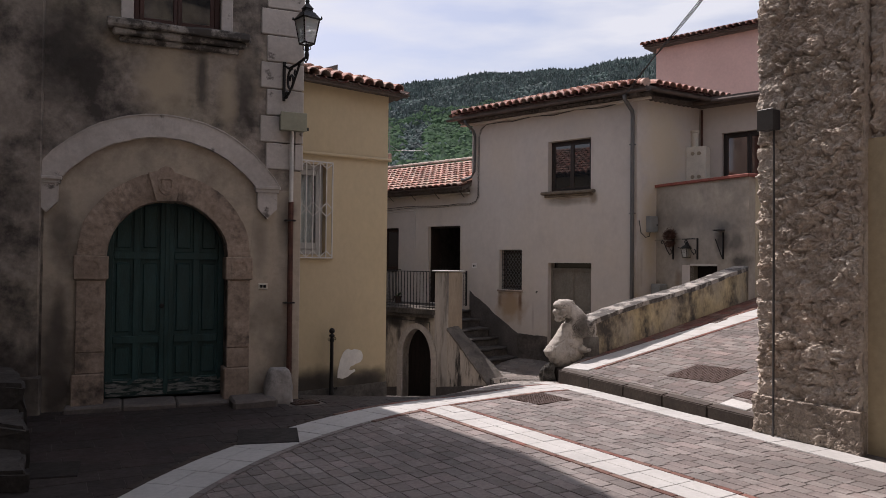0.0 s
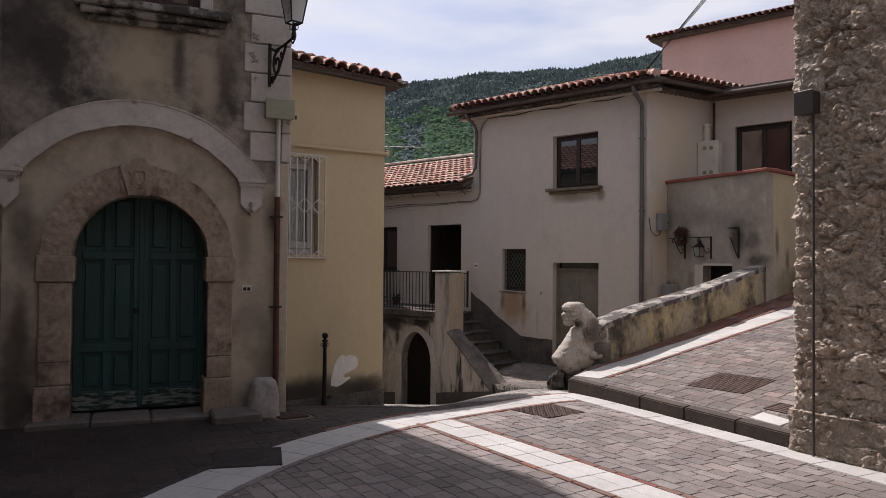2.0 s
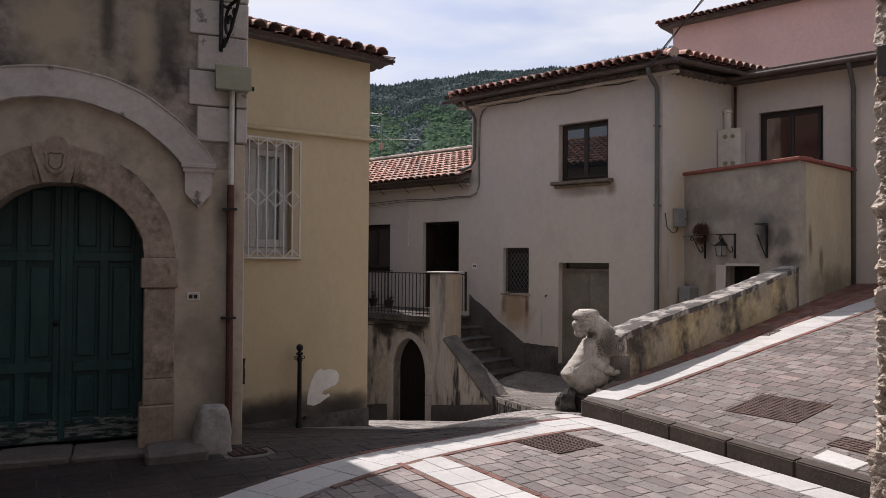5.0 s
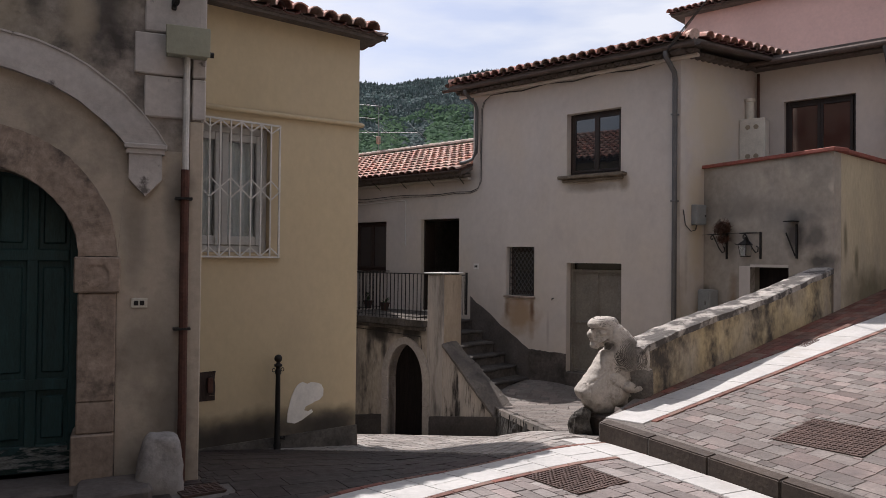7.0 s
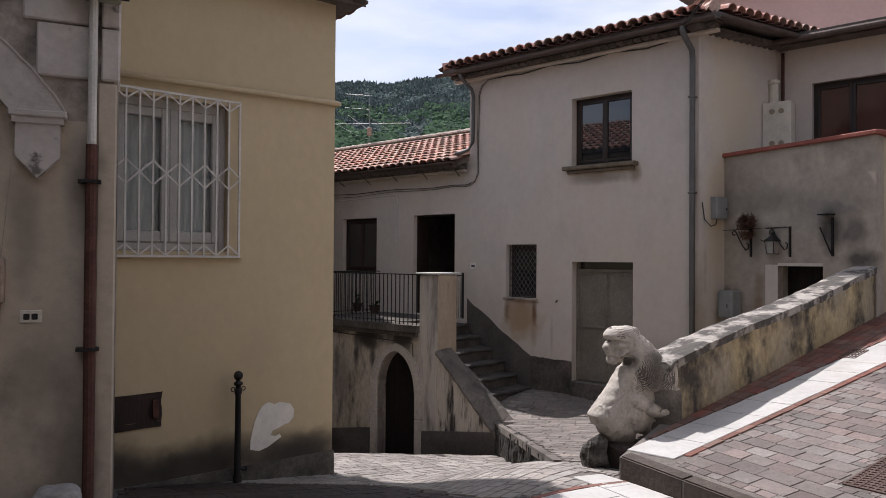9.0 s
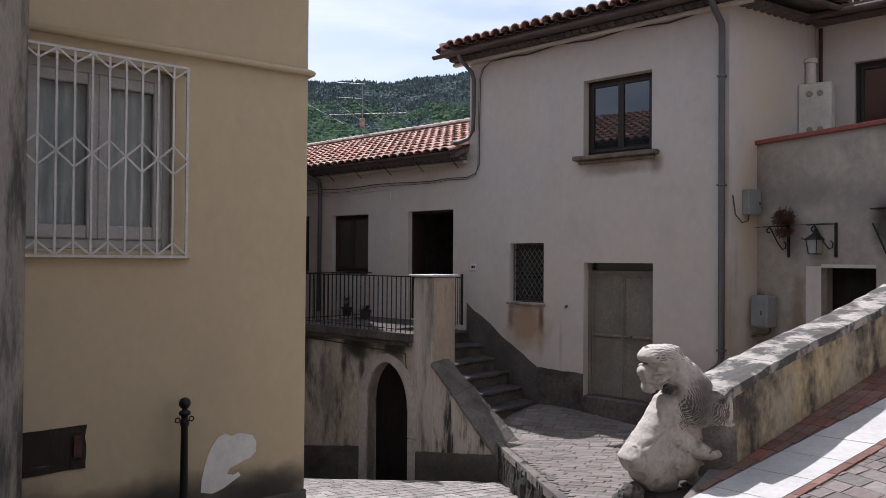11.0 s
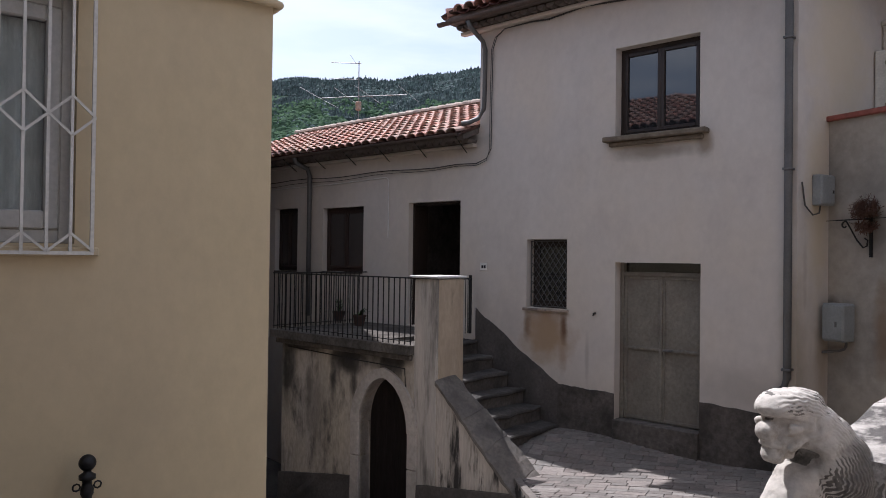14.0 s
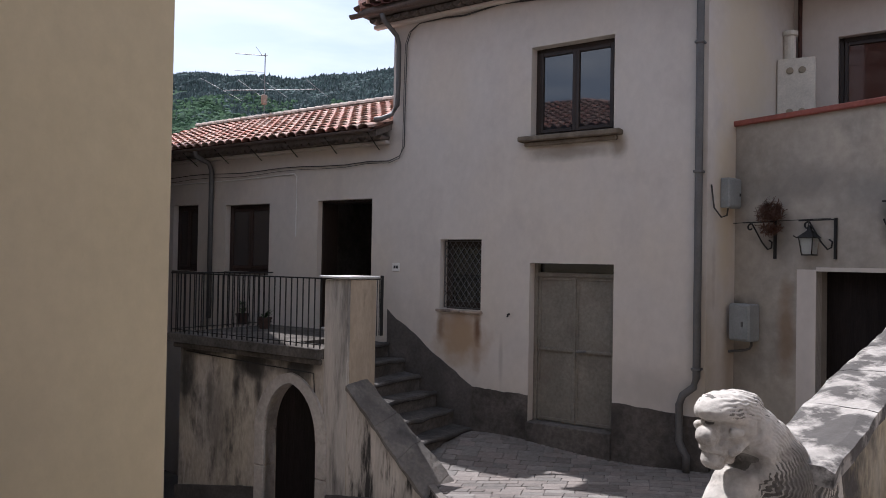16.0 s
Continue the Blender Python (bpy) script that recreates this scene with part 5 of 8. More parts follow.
bmesh.ops.rotate(bm, cent=(0.0, LY, 0), matrix=Matrix.Rotation(math.pi / 4, 3, "Z"), verts=bm.verts)
part("cap", bm, M_IRON, lamp)

# steps of the neighbouring entrance
stairs = thing("entrance_steps", Matrix(), (-4.2, 5.6, -0.2), "rough old grey stone entrance steps, worn on top", "steps")
for x1_, y0_, z1_ in ((-3.13, 4.95, -0.02), (-3.50, 5.55, 0.19), (-3.96, 6.26, 0.44)):
    bm = slab(bmesh.new(), [(-5.25, y0_), (x1_, y0_), (x1_ - 0.7, y0_ + 1.0), (-5.25, y0_ + 1.0)], -0.5, z1_)
    bmesh.ops.bevel(bm, geom=bm.edges, offset=0.035, segments=2, affect="EDGES")
    part("step", rough_edge(rough_edge(refined(bm, 6), 0.04, 3.0), 0.015, 9.0), M_TREAD, stairs)

# ---- yellow house: window, grille, pipe, patch ----
M_CLEAR = bpy.data.materials.new("clear pane")
M_CLEAR.use_nodes = True
cp = M_CLEAR.node_tree.nodes["Principled BSDF"]
cp.inputs["Transmission Weight"].default_value = 1.0
cp.inputs["Roughness"].default_value = 0.02
cp.inputs["IOR"].default_value = 1.2
M_SASH = material("greyed white window paint", (0.42, 0.41, 0.385), 0.6, vary=0.1, scale=4, fine=30, bump=0.2)
y0, y1 = 0.12, 0.19
bm = boxes((5.40, 5.47, y0, y1, 1.78, 3.40), (6.59, 6.66, y0, y1, 1.78, 3.40), (5.47, 6.59, y0, y1, 3.30, 3.40), (5.47, 6.59, y0, y1, 1.78, 1.87), bevel=0.008)
ywin = part("window", bm, M_SASH, yellow, "greyish white window with lace curtains")
for a, b in ((5.47, 6.03), (6.03, 6.59)):
    part("window_frame", boxes((a, a + 0.09, y0 - 0.02, y1 - 0.02, 1.87, 3.30), (b - 0.09, b, y0 - 0.02, y1 - 0.02, 1.87, 3.30), (a + 0.09, b - 0.09, y0 - 0.02, y1 - 0.02, 3.20, 3.30), (a + 0.09, b - 0.09, y0 - 0.02, y1 - 0.02, 1.87, 1.99), bevel=0.01), M_SASH, ywin)
    pn = part("pane", boxes((a + 0.09, b - 0.09, y0 + 0.02, y0 + 0.025, 1.99, 3.20)), M_CLEAR, ywin)
    pn.visible_shadow = False
    bm = bmesh.new()
    nx = 40
    va = [[bm.verts.new((a + 0.02 + (b - a - 0.04) * i / nx, y1 + 0.0 + 0.007 * math.sin(i * 0.8) + 0.006 * math.sin(i * 2.7 + j), z)) for i in range(nx + 1)] for j, z in enumerate((1.92, 2.4, 2.9, 3.26))]
    for ra, rb in zip(va, va[1:]):
        for i in range(nx):
            bm.faces.new((ra[i], ra[i + 1], rb[i + 1], rb[i]))
    part("curtain", bm, M_CURTAIN, ywin, "pale gathered curtain", smooth=True)
part("back_board", boxes((5.2, 6.9, 0.55, 0.6, 1.5, 3.7)), M_DADO, ywin)
part("window_sill", boxes((5.40, 6.80, -0.05, 0.12, 1.70, 1.76), bevel=0.01), M_YELLOW, yellow)

grille = thing("window_grille", FY, (6.1, -0.06, 1.7), "cream painted iron window grille with diamond pattern", "window grille")
GU0, GU1, GZ0, GZ1 = 5.385, 6.755, 1.71, 3.45
GY0, GY1 = -0.085, -0.065
part("frame", boxes((GU0, GU0 + 0.022, GY0, GY1, GZ0, GZ1), (GU1 - 0.022, GU1, GY0, GY1, GZ0, GZ1), (GU0, GU1, GY0 + 0.001, GY1, GZ0, GZ0 + 0.022), (GU0, GU1, GY0 + 0.001, GY1, GZ1 - 0.022, GZ1)), M_WHITE_PAINT, grille)
nb = 10
du = (GU1 - GU0) / nb
for i in range(1, nb):
    u = GU0 + du * i
    part("bar", boxes((u - 0.009, u + 0.009, GY0 + 0.002, GY1 - 0.002, GZ0 + 0.02, GZ1 - 0.02)), M_WHITE_PAINT, grille)
zm = 2.585


def flat_bar(a, b, w=0.008):
    a, b = Vector(a), Vector(b)
    n_ = Vector((-(b - a).y, (b - a).x)).normalized() * w
    return [tuple(a + n_), tuple(b + n_), tuple(b - n_), tuple(a - n_)]


for i in range(0, nb):
    u0_, u1_ = GU0 + du * i, GU0 + du * (i + 1)
    up = i % 2 == 0
    rows_ = [((u0_, zm + (0 if up else 0.125)), (u1_, zm + (0.125 if up else 0))), ((u0_, zm - (0 if up else 0.125)), (u1_, zm - (0.125 if up else 0))),
             ((u0_, GZ0 + (0.02 if up else 0.135)), (u1_, GZ0 + (0.135 if up else 0.02))), ((u0_, GZ1 - (0.02 if up else 0.125)), (u1_, GZ1 - (0.125 if up else 0.02)))]
    for a, b in rows_:
        part("diagonal", prism(bmesh.new(), flat_bar(a, b), GY0 - 0.004, GY0 + 0.002), M_WHITE_PAINT, grille)
for u in (GU0 + 0.01, GU1 - 0.01):
    for z in (GZ0 + 0.05, GZ1 - 0.05):
        part("anchor", boxes((u - 0.008, u + 0.008, GY1, 0.01, z - 0.01, z + 0.01)), M_WHITE_PAINT, grille)

bm = bmesh.new()
tube(bm, [(5.1, -0.05, 3.56), (6.4, -0.05, 3.585), (8.0, -0.05, 3.62), (8.06, -0.03, 3.62), (8.07, 0.1, 3.62), (8.07, 3.0, 3.6)], 0.032, 8)
part("wall_pipe", bm, M_YELLOW, yellow, "painted conduit along the wall", smooth=True)
M_PATCH = material("raw white plaster", (0.80, 0.77, 0.71), 0.9, vary=0.08, scale=3, fine=20, bump=0.3)
bm = bmesh.new()
prism(bm, [(6.94, -0.47), (6.945, -0.36), (6.97, -0.25), (7.00, -0.14), (7.05, -0.04), (7.10, 0.02), (7.17, 0.045), (7.24, 0.01), (7.30, 0.03), (7.38, 0.015), (7.45, -0.01), (7.49, -0.08), (7.485, -0.17), (7.43, -0.225), (7.36, -0.24), (7.29, -0.27), (7.22, -0.29), (7.19, -0.34), (7.26, -0.36), (7.31, -0.34), (7.33, -0.38), (7.25, -0.42), (7.16, -0.47), (7.05, -0.50)], -0.008, 0.0)
part("plaster_patch", bm, M_PATCH, yellow, "patch of raw white plaster")
bm = boxes((5.30, 5.94, -0.012, 0.0, -0.06, 0.0), (5.30, 5.94, -0.012, 0.0, 0.25, 0.30), (5.87, 5.94, -0.012, 0.0, 0.0, 0.25))
hatch = part("hatch", rough_edge(refined(bm, 3), 0.02, 9.0, lambda p: p.y > -0.02), M_BROWN, yellow, "small rusty sunken wall hatch")
part("hatch_plate", boxes((5.30, 5.87, -0.004, 0.0, 0.0, 0.25)), M_BROWN, hatch)
part("hatch_hinge", boxes((5.84, 5.90, -0.04, -0.012, 0.04, 0.22)), M_RUST, hatch)

boll = thing("bollard", FY @ pose(6.72, -0.16, 0), (0, 0, -0.84), "black cast-iron bollard with a ball top", "bollard")
bm = bmesh.new()
lathe(bm, [(0.062, -1.0), (0.062, -0.78), (0.045, -0.75), (0.052, -0.70), (0.038, -0.66), (0.030, 0.20), (0.04, 0.22), (0.04, 0.25), (0.03, 0.27), (0.03, 0.30), (0.05, 0.31), (0.05, 0.335), (0.025, 0.35), (0.022, 0.37)], (0, 0, 0), 14)
part("post", bm, M_IRON, boll, smooth=True)
bm = bmesh.new()
bmesh.ops.create_uvsphere(bm, u_segments=14, v_segments=10, radius=0.052, matrix=Matrix.Translation((0, 0, 0.41)))
part("ball", bm, M_IRON, boll, smooth=True)
for sx in (-1, 1):
    bm = bmesh.new()
    tube(bm, [(sx * (0.062 + 0.022 * math.cos(k / 8 * 2 * math.pi)), 0, 0.265 + 0.022 * math.sin(k / 8 * 2 * math.pi)) for k in range(9)], 0.006, 5)
    part("ring", bm, M_IRON, boll)
bm = bmesh.new()
tube(bm, [(0.04, 0, -0.62), (0.10, 0.0, -0.64), (0.10, 0, -0.60)], 0.02, 6)
part("lug", bm, M_IRON, boll)

# ---- cream house: gutters, pipes, cables, sills, lattice ----
def half_gutter(bm, x0, x1, y, z, r=0.075):
    """An open half-round gutter along x."""
    seg = 8
    rows_ = []
    for x in (x0, x1):
        for rr in (r, r - 0.008):
            rows_.append([bm.verts.new((x, y + rr * math.cos(math.pi + math.pi * k / seg), z + rr * math.sin(math.pi + math.pi * k / seg))) for k in range(seg + 1)])
    o0, i0, o1, i1 = rows_
    for k in range(seg):
        bm.faces.new((o0[k], o1[k], o1[k + 1], o0[k + 1]))
        bm.faces.new((i0[k], i0[k + 1], i1[k + 1], i1[k]))
        bm.faces.new((o0[k], o0[k + 1], i0[k + 1], i0[k]))
        bm.faces.new((o1[k], i1[k], i1[k + 1], o1[k + 1]))
    for o, i in ((o0, o1), ):
        bm.faces.new((o0[0], i0[0], i1[0], o1[0]))
        bm.faces.new((o0[-1], o1[-1], i1[-1], i0[-1]))
    return bm


part("gutter", half_gutter(bmesh.new(), HM - 0.55, HR + 0.5, -EV - 0.085, ZE - 0.02, 0.062), M_EAVE, house, "brown rusted half-round gutter")
bm = half_gutter(bmesh.new(), 0.0, 2.3, 0, 0, 0.062)
bmesh.ops.transform(bm, matrix=Matrix.Translation((HR + 0.53, -EV, ZE)) @ Matrix.Rotation(ang_r, 4, "Z"), verts=bm.verts)
part("gutter", bm, M_EAVE, house, "brown rusted half-round gutter")
part("gutter", half_gutter(bmesh.new(), HL, HM - 0.06, -EV - 0.07, RW + 0.015, 0.05), M_EAVE, house, "brown rusted half-round gutter")
part("soffit", boxes((HM - 0.42, HR + 0.42, -EV + 0.02, 0.0, ZE - 0.015, ZE + 0.02)), M_UNDER, house)
# scalloped tile ends bedded under the eaves
for x0, x1, z in ((HM - 0.38, HR + 0.38, ZE - 0.06), (-19.8, HM - 0.05, RW - 0.07)):
    nn = int((x1 - x0) / 0.17)
    bm = bmesh.new()
    for i in range(nn):
        x = x0 + (i + 0.5) * (x1 - x0) / nn
        pts_ = [(x - 0.08, z + 0.02)] + [(x + 0.075 * math.cos(math.pi + math.pi * k / 6), z - 0.055 * abs(math.sin(math.pi * k / 6))) for k in range(7)] + [(x + 0.08, z + 0.02)]
        prism(bm, pts_, -0.24, 0.01)
    ob = part("eave_tiles", bm, M_UNDER, house, "scalloped tile ends bedded under the eave")
    ob["kind"] = "stuff"
    part("eave_cornice", boxes((x0, x1, -0.12, 0.0, z - 0.11, z - 0.05), bevel=0.01), M_HOUSE, house)
bm = bmesh.new()
nn = 14
for i in range(nn):
    y = -0.3 + i * 0.17
    prism(bm, [(y - 0.08, ZE - 0.04)] + [(y + 0.075 * math.cos(math.pi + math.pi * k / 6), ZE - 0.06 - 0.055 * abs(math.sin(math.pi * k / 6))) for k in range(7)] + [(y + 0.08, ZE - 0.04)], 0.0, 0.26)
bmesh.ops.transform(bm, matrix=Matrix.Translation((HR + 0.26, 0, 0)) @ Matrix.Rotation(ang_r, 4, "Z"), verts=bm.verts)
ob = part("eave_tiles", bm, M_UNDER, house, "scalloped tile ends bedded under the eave")
ob["kind"] = "stuff"

bm = bmesh.new()
pu = HR - 0.09
tube(bm, [(pu, -EV - 0.08, ZE - 0.08), (pu, -EV - 0.05, ZE - 0.2), (pu, -0.1, ZE - 0.42), (pu, -0.075, ZE - 0.55), (pu, -0.075, 2.0), (pu, -0.075, 0.22), (pu - 0.03, -0.085, 0.10), (pu - 0.17, -0.10, -0.02), (pu - 0.21, -0.10, -0.14), (pu - 0.21, -0.10, -0.62), (pu - 0.16, -0.12, -0.72), (pu - 0.10, -0.14, -0.80), (pu - 0.10, -0.14, -1.0)], 0.05, 10)
part("downpipe", bm, M_GUTTER, house, "grey metal downpipe", smooth=True)
for z in (0.32, 2.9, 4.6):
    part("pipe_collar", boxes((pu - 0.06, pu + 0.06, -0.135, 0.0, z, z + 0.03), bevel=0.004), M_GUTTER, house)
bm = bmesh.new()
qu = HM + 0.12
tube(bm, [(qu, -EV - 0.08, ZE - 0.08), (qu, -EV - 0.02, ZE - 0.18), (qu + 0.02, -0.12, ZE - 0.36), (qu + 0.04, -0.075, ZE - 0.5), (qu + 0.04, -0.075, 4.65), (qu + 0.03, -0.08, 4.32), (qu - 0.04, -0.14, 4.16), (qu - 0.16, -0.26, 4.08), (qu - 0.26, -0.34, 4.06)], 0.042, 10)
part("downpipe", bm, M_GUTTER, house, "grey metal downpipe that ends over the lower roof", smooth=True)
bm = bmesh.new()
tube(bm, [(-17.9, -EV - 0.07, RW - 0.03), (-17.9, -EV - 0.03, RW - 0.14), (-17.9, -0.14, RW - 0.24), (-17.9, -0.07, RW - 0.4), (-17.9, -0.07, 0.42)], 0.05, 10)
part("downpipe", bm, M_GUTTER, house, "grey metal downpipe", smooth=True)
for k in range(8):
    u = -13.45 - 1.0 * k
    bm = bmesh.new()
    tube(bm, [(u + 0.13, -EV - 0.05, RW - 0.04), (u, -0.02, 3.61), (u, 0.02, 3.60)], 0.010, 5)
    part("gutter_strut", bm, M_IRON, house)

M_CABLE = plain("dusty black cable", (0.06, 0.055, 0.052), 0.7)
for k, (off, r) in enumerate(((0.0, 0.009), (0.035, 0.006))):
    bm = bmesh.new()
    pth = [(HR - 0.3, -0.03, 5.74)]
    for i in range(1, 12):
        f = i / 12
        pth.append((HR - 0.3 + (HM + 0.75 - HR + 0.3) * f, -0.03, 5.72 - 0.06 * math.sin(f * math.pi * 3) ** 2 - 0.02 * f - off * 0.4))
    pth += [(HM + 0.55, -0.03, 5.66), (HM + 0.38 - off, -0.03, 5.55), (HM + 0.30 - off, -0.03, 5.35), (HM + 0.29 - off, -0.03, 4.9), (HM + 0.28 - off, -0.03, 4.2), (HM + 0.28 - off, -0.03, 3.62), (HM + 0.18, -0.03, 3.46 - off), (HM - 0.05, -0.03, 3.39 - off), (HM - 0.5, -0.03, 3.41 - off)]
    pth += [(HM - 0.5 - 0.55 * i, -0.03, 3.40 - 0.02 * math.sin(i * 1.3) - off - 0.006 * i * k) for i in range(1, 12)]
    tube(bm, pth, r, 5)
    solid("cable", bm, M_CABLE, FA, "black cable clipped along the house wall", "cable")
bm = bmesh.new()
tube(bm, [(-19.5, -0.02, 3.24), (-17.0, -0.02, 3.25), (-15.52, -0.02, 3.29), (-15.45, -0.02, 3.24), (-15.45, -0.02, 2.1)], 0.012, 6)
solid("conduit", bm, M_WHITE_PAINT, FA, "thin white conduit on the wall", "conduit")

part("window_sill", boxes((-10.64, -9.03, -0.15, 0.12, 3.50, 3.578), (-10.56, -9.1, -0.08, 0.0, 3.43, 3.50), bevel=0.015), material("sandy sill stone", (0.15, 0.12, 0.088), 0.9, vary=0.25, scale=4), house, "thick brown stone sill")
part("window_sill", boxes((-12.17, -11.29, -0.05, 0.15, 0.865, 0.908), bevel=0.008), M_JAMB, house, "thin brown sill")
part("window_sill", boxes((-17.5, -16.21, -0.03, 0.18, 1.36, 1.398), bevel=0.006), M_DADO, house)
part("window_sill", boxes((-19.24, -18.41, -0.03, 0.18, 1.34, 1.378), bevel=0.006), M_DADO, house)
lat = thing("window_lattice", FA, (-11.7, 0.1, 0.91), "diagonal iron lattice in the small window", "lattice")
part("frame", boxes((-12.10, -12.085, 0.10, 0.115, 0.93, 2.02), (-11.355, -11.34, 0.10, 0.115, 0.93, 2.02), (-12.085, -11.355, 0.10, 0.115, 0.93, 0.945), (-12.085, -11.355, 0.10, 0.115, 2.005, 2.02)), M_GUTTER, lat)
for k in range(13):
    for sgn in (1, -1):
        h = -0.72 + 0.15 * k
        a_, b_ = (-12.09, 0.94 + h), (-11.35, 0.94 + h + 1.0)
        t0 = max(0.0, (0.94 - a_[1]) / 1.0)
        t1 = min(1.0, (2.01 - a_[1]) / 1.0)
        if t1 - t0 < 0.05:
            continue
        p_ = (a_[0] + 0.74 * t0, a_[1] + t0)
        q_ = (a_[0] + 0.74 * t1, a_[1] + t1)
        if sgn < 0:
            p_, q_ = (-23.44 - p_[0], p_[1]), (-23.44 - q_[0], q_[1])
        bm = bmesh.new()
        tube(bm, [(p_[0], 0.10 + 0.006 * sgn, p_[1]), (q_[0], 0.10 + 0.006 * sgn, q_[1])], 0.006, 4)
        part("lattice_bar", bm, M_GUTTER, lat)

# house number tile, its sign shown as bars
tile_ = thing("number_tile", FA, (-13.03, 0, 1.57), "small white ceramic house number tile", "sign")
part("plate", boxes((-13.11, -12.95, -0.015, 0.0, 1.50, 1.64), bevel=0.004), M_WHITE_PAINT, tile_)
part("sign_bar", boxes((-13.075, -13.035, -0.018, -0.015, 1.545, 1.595)), M_IRON, tile_)
part("sign_bar", boxes((-13.02, -12.985, -0.018, -0.015, 1.545, 1.595)), M_IRON, tile_)
bm = bmesh.new()
tube(bm, [(-10.81, 0.0, 0.89), (-10.81, -0.05, 0.885), (-10.81, -0.06, 0.85)], 0.015, 6)
solid("wall_hook", bm, M_IRON, FA, "small iron hook in the house wall", "hook")

# pots on the balcony
def pot_plant(m, spiky, label):
    pot = thing("potted_plant", m, (0, 0, 0), label, "plant", "pots on the balcony")
    bm = bmesh.new()
    lathe(bm, [(0.085, 0.0), (0.12, 0.17), (0.135, 0.17), (0.135, 0.205), (0.115, 0.205), (0.11, 0.17)], (0, 0, 0), 14)
    part("pot", bm, M_POT, pot, "dark clay pot", smooth=False)
    rnd = random.Random(5 if spiky else 9)
    for k in range(16 if spiky else 26):
        a = rnd.random() * 6.28
        ln = rnd.uniform(0.16, 0.30) if spiky else rnd.uniform(0.08, 0.2)
        up = rnd.uniform(0.5, 1.3)
        w = 0.022 if spiky else 0.035
        base_ = Vector((0, 0, 0.18 if spiky else 0.18 + rnd.random() * 0.22))
        d = Vector((math.cos(a), math.sin(a), up)).normalized()
        s = d.cross(Vector((0, 0, 1))).normalized() * w
        p1, p2 = base_ + d * ln * 0.5, base_ + d * ln - Vector((0, 0, 0.05))
        bm = bmesh.new()
        v = [bm.verts.new(p) for p in (base_ - s * 0.5, base_ + s * 0.5, p1 + s, p1 - s, p2)]
        f = [bm.faces.new((v[0], v[1], v[2], v[3])), bm.faces.new((v[3], v[2], v[4]))]
        bmesh.ops.solidify(bm, geom=f, thickness=0.003)
        part("leaf", bm, M_LEAF, pot)
    return pot


pot_plant(FA @ pose(-15.55, -0.65, 0.40), True, "spiky green plant in a clay pot on the balcony")
pot_plant(FA @ pose(-16.25 + 0.45, -0.32, 0.40) @ pose(-0.75, 0, 0), False, "leafy green plant in a clay pot on the balcony")

# ---- terrace: boiler, meters, brackets, lantern, dry plant ----
boiler = thing("boiler", FB @ pose(-0.07, 0.42, 0.06), (-4.8, 0.8, 2.8), "cream outdoor boiler cabinet with a flue pipe", "boiler")
part("legs_base", boxes((-5.05, -4.60, 0.58, 0.95, 2.8, 3.3)), M_DADO, boiler)
part("casing", boxes((-5.07, -4.57, 0.56, 0.97, 3.3, 4.64), bevel=0.012), M_BOILER, boiler)
for u, z in ((-4.90, 4.46), (-4.74, 4.46), (-4.90, 3.86), (-4.74, 3.86)):
    bm = bmesh.new()
    lathe(bm, [(0.05, 0.0), (0.05, 0.012), (0.035, 0.016)], (0, 0, 0), 12)
    bmesh.ops.transform(bm, matrix=pose(u, 0.56, z, 90), verts=bm.verts)
    part("vent", bm, plain("tan vent", (0.3, 0.25, 0.18)), boiler)
bm = bmesh.new()
lathe(bm, [(0.085, 4.64), (0.085, 5.02), (0.115, 5.03), (0.115, 5.09), (0.06, 5.10)], (-4.92, 0.80, 0), 14)
part("flue", bm, M_BOILER, boiler, smooth=False)

FM = FA @ Matrix.Translation((HR, 0, 0)) @ Matrix.Rotation(ang_r, 4, "Z")
meter = thing("meter_box", FM, (0.45, -0.1, 2.45), "grey plastic meter cabinet on the wall", "meter box")
part("body", boxes((0.30, 0.60, -0.13, -0.002, 2.46, 2.86), bevel=0.012), M_BOX, meter)
part("door", boxes((0.31, 0.59, -0.142, -0.13, 2.48, 2.84), bevel=0.006), M_BOX, meter)
part("lock", boxes((0.54, 0.57, -0.147, -0.142, 2.62, 2.66)), M_IRON, meter)
bm = bmesh.new()
tube(bm, [(0.40, -0.06, 2.46), (0.36, -0.07, 2.36), (0.24, -0.06, 2.33), (0.10, -0.04, 2.45), (0.05, -0.03, 2.75)], 0.011, 6)
part("hose", bm, M_CABLE, meter)
gas = thing("meter_box", FT, (-2.62, -0.15, 0.70), "grey metal gas meter cabinet with a bent pipe", "meter box")
part("body", boxes((-2.77, -2.46, -0.24, -0.002, 0.70, 1.19), bevel=0.02), M_BOX, gas)
part("lid", boxes((-2.755, -2.475, -0.252, -0.24, 0.725, 1.165), bevel=0.008), M_BOX, gas)
part("latch", boxes((-2.57, -2.545, -0.26, -0.252, 0.89, 0.96)), M_GUTTER, gas)
bm = bmesh.new()
tube(bm, [(-2.53, -0.08, 0.72), (-2.535, -0.08, 0.64), (-2.56, -0.08, 0.60), (-2.62, -0.085, 0.575), (-2.98, -0.14, 0.51), (-3.08, -0.18, 0.50), (-3.13, -0.2, 0.52), (-3.16, -0.2, 0.58)], 0.018, 8)
part("pipe", bm, M_GUTTER, gas, smooth=True)


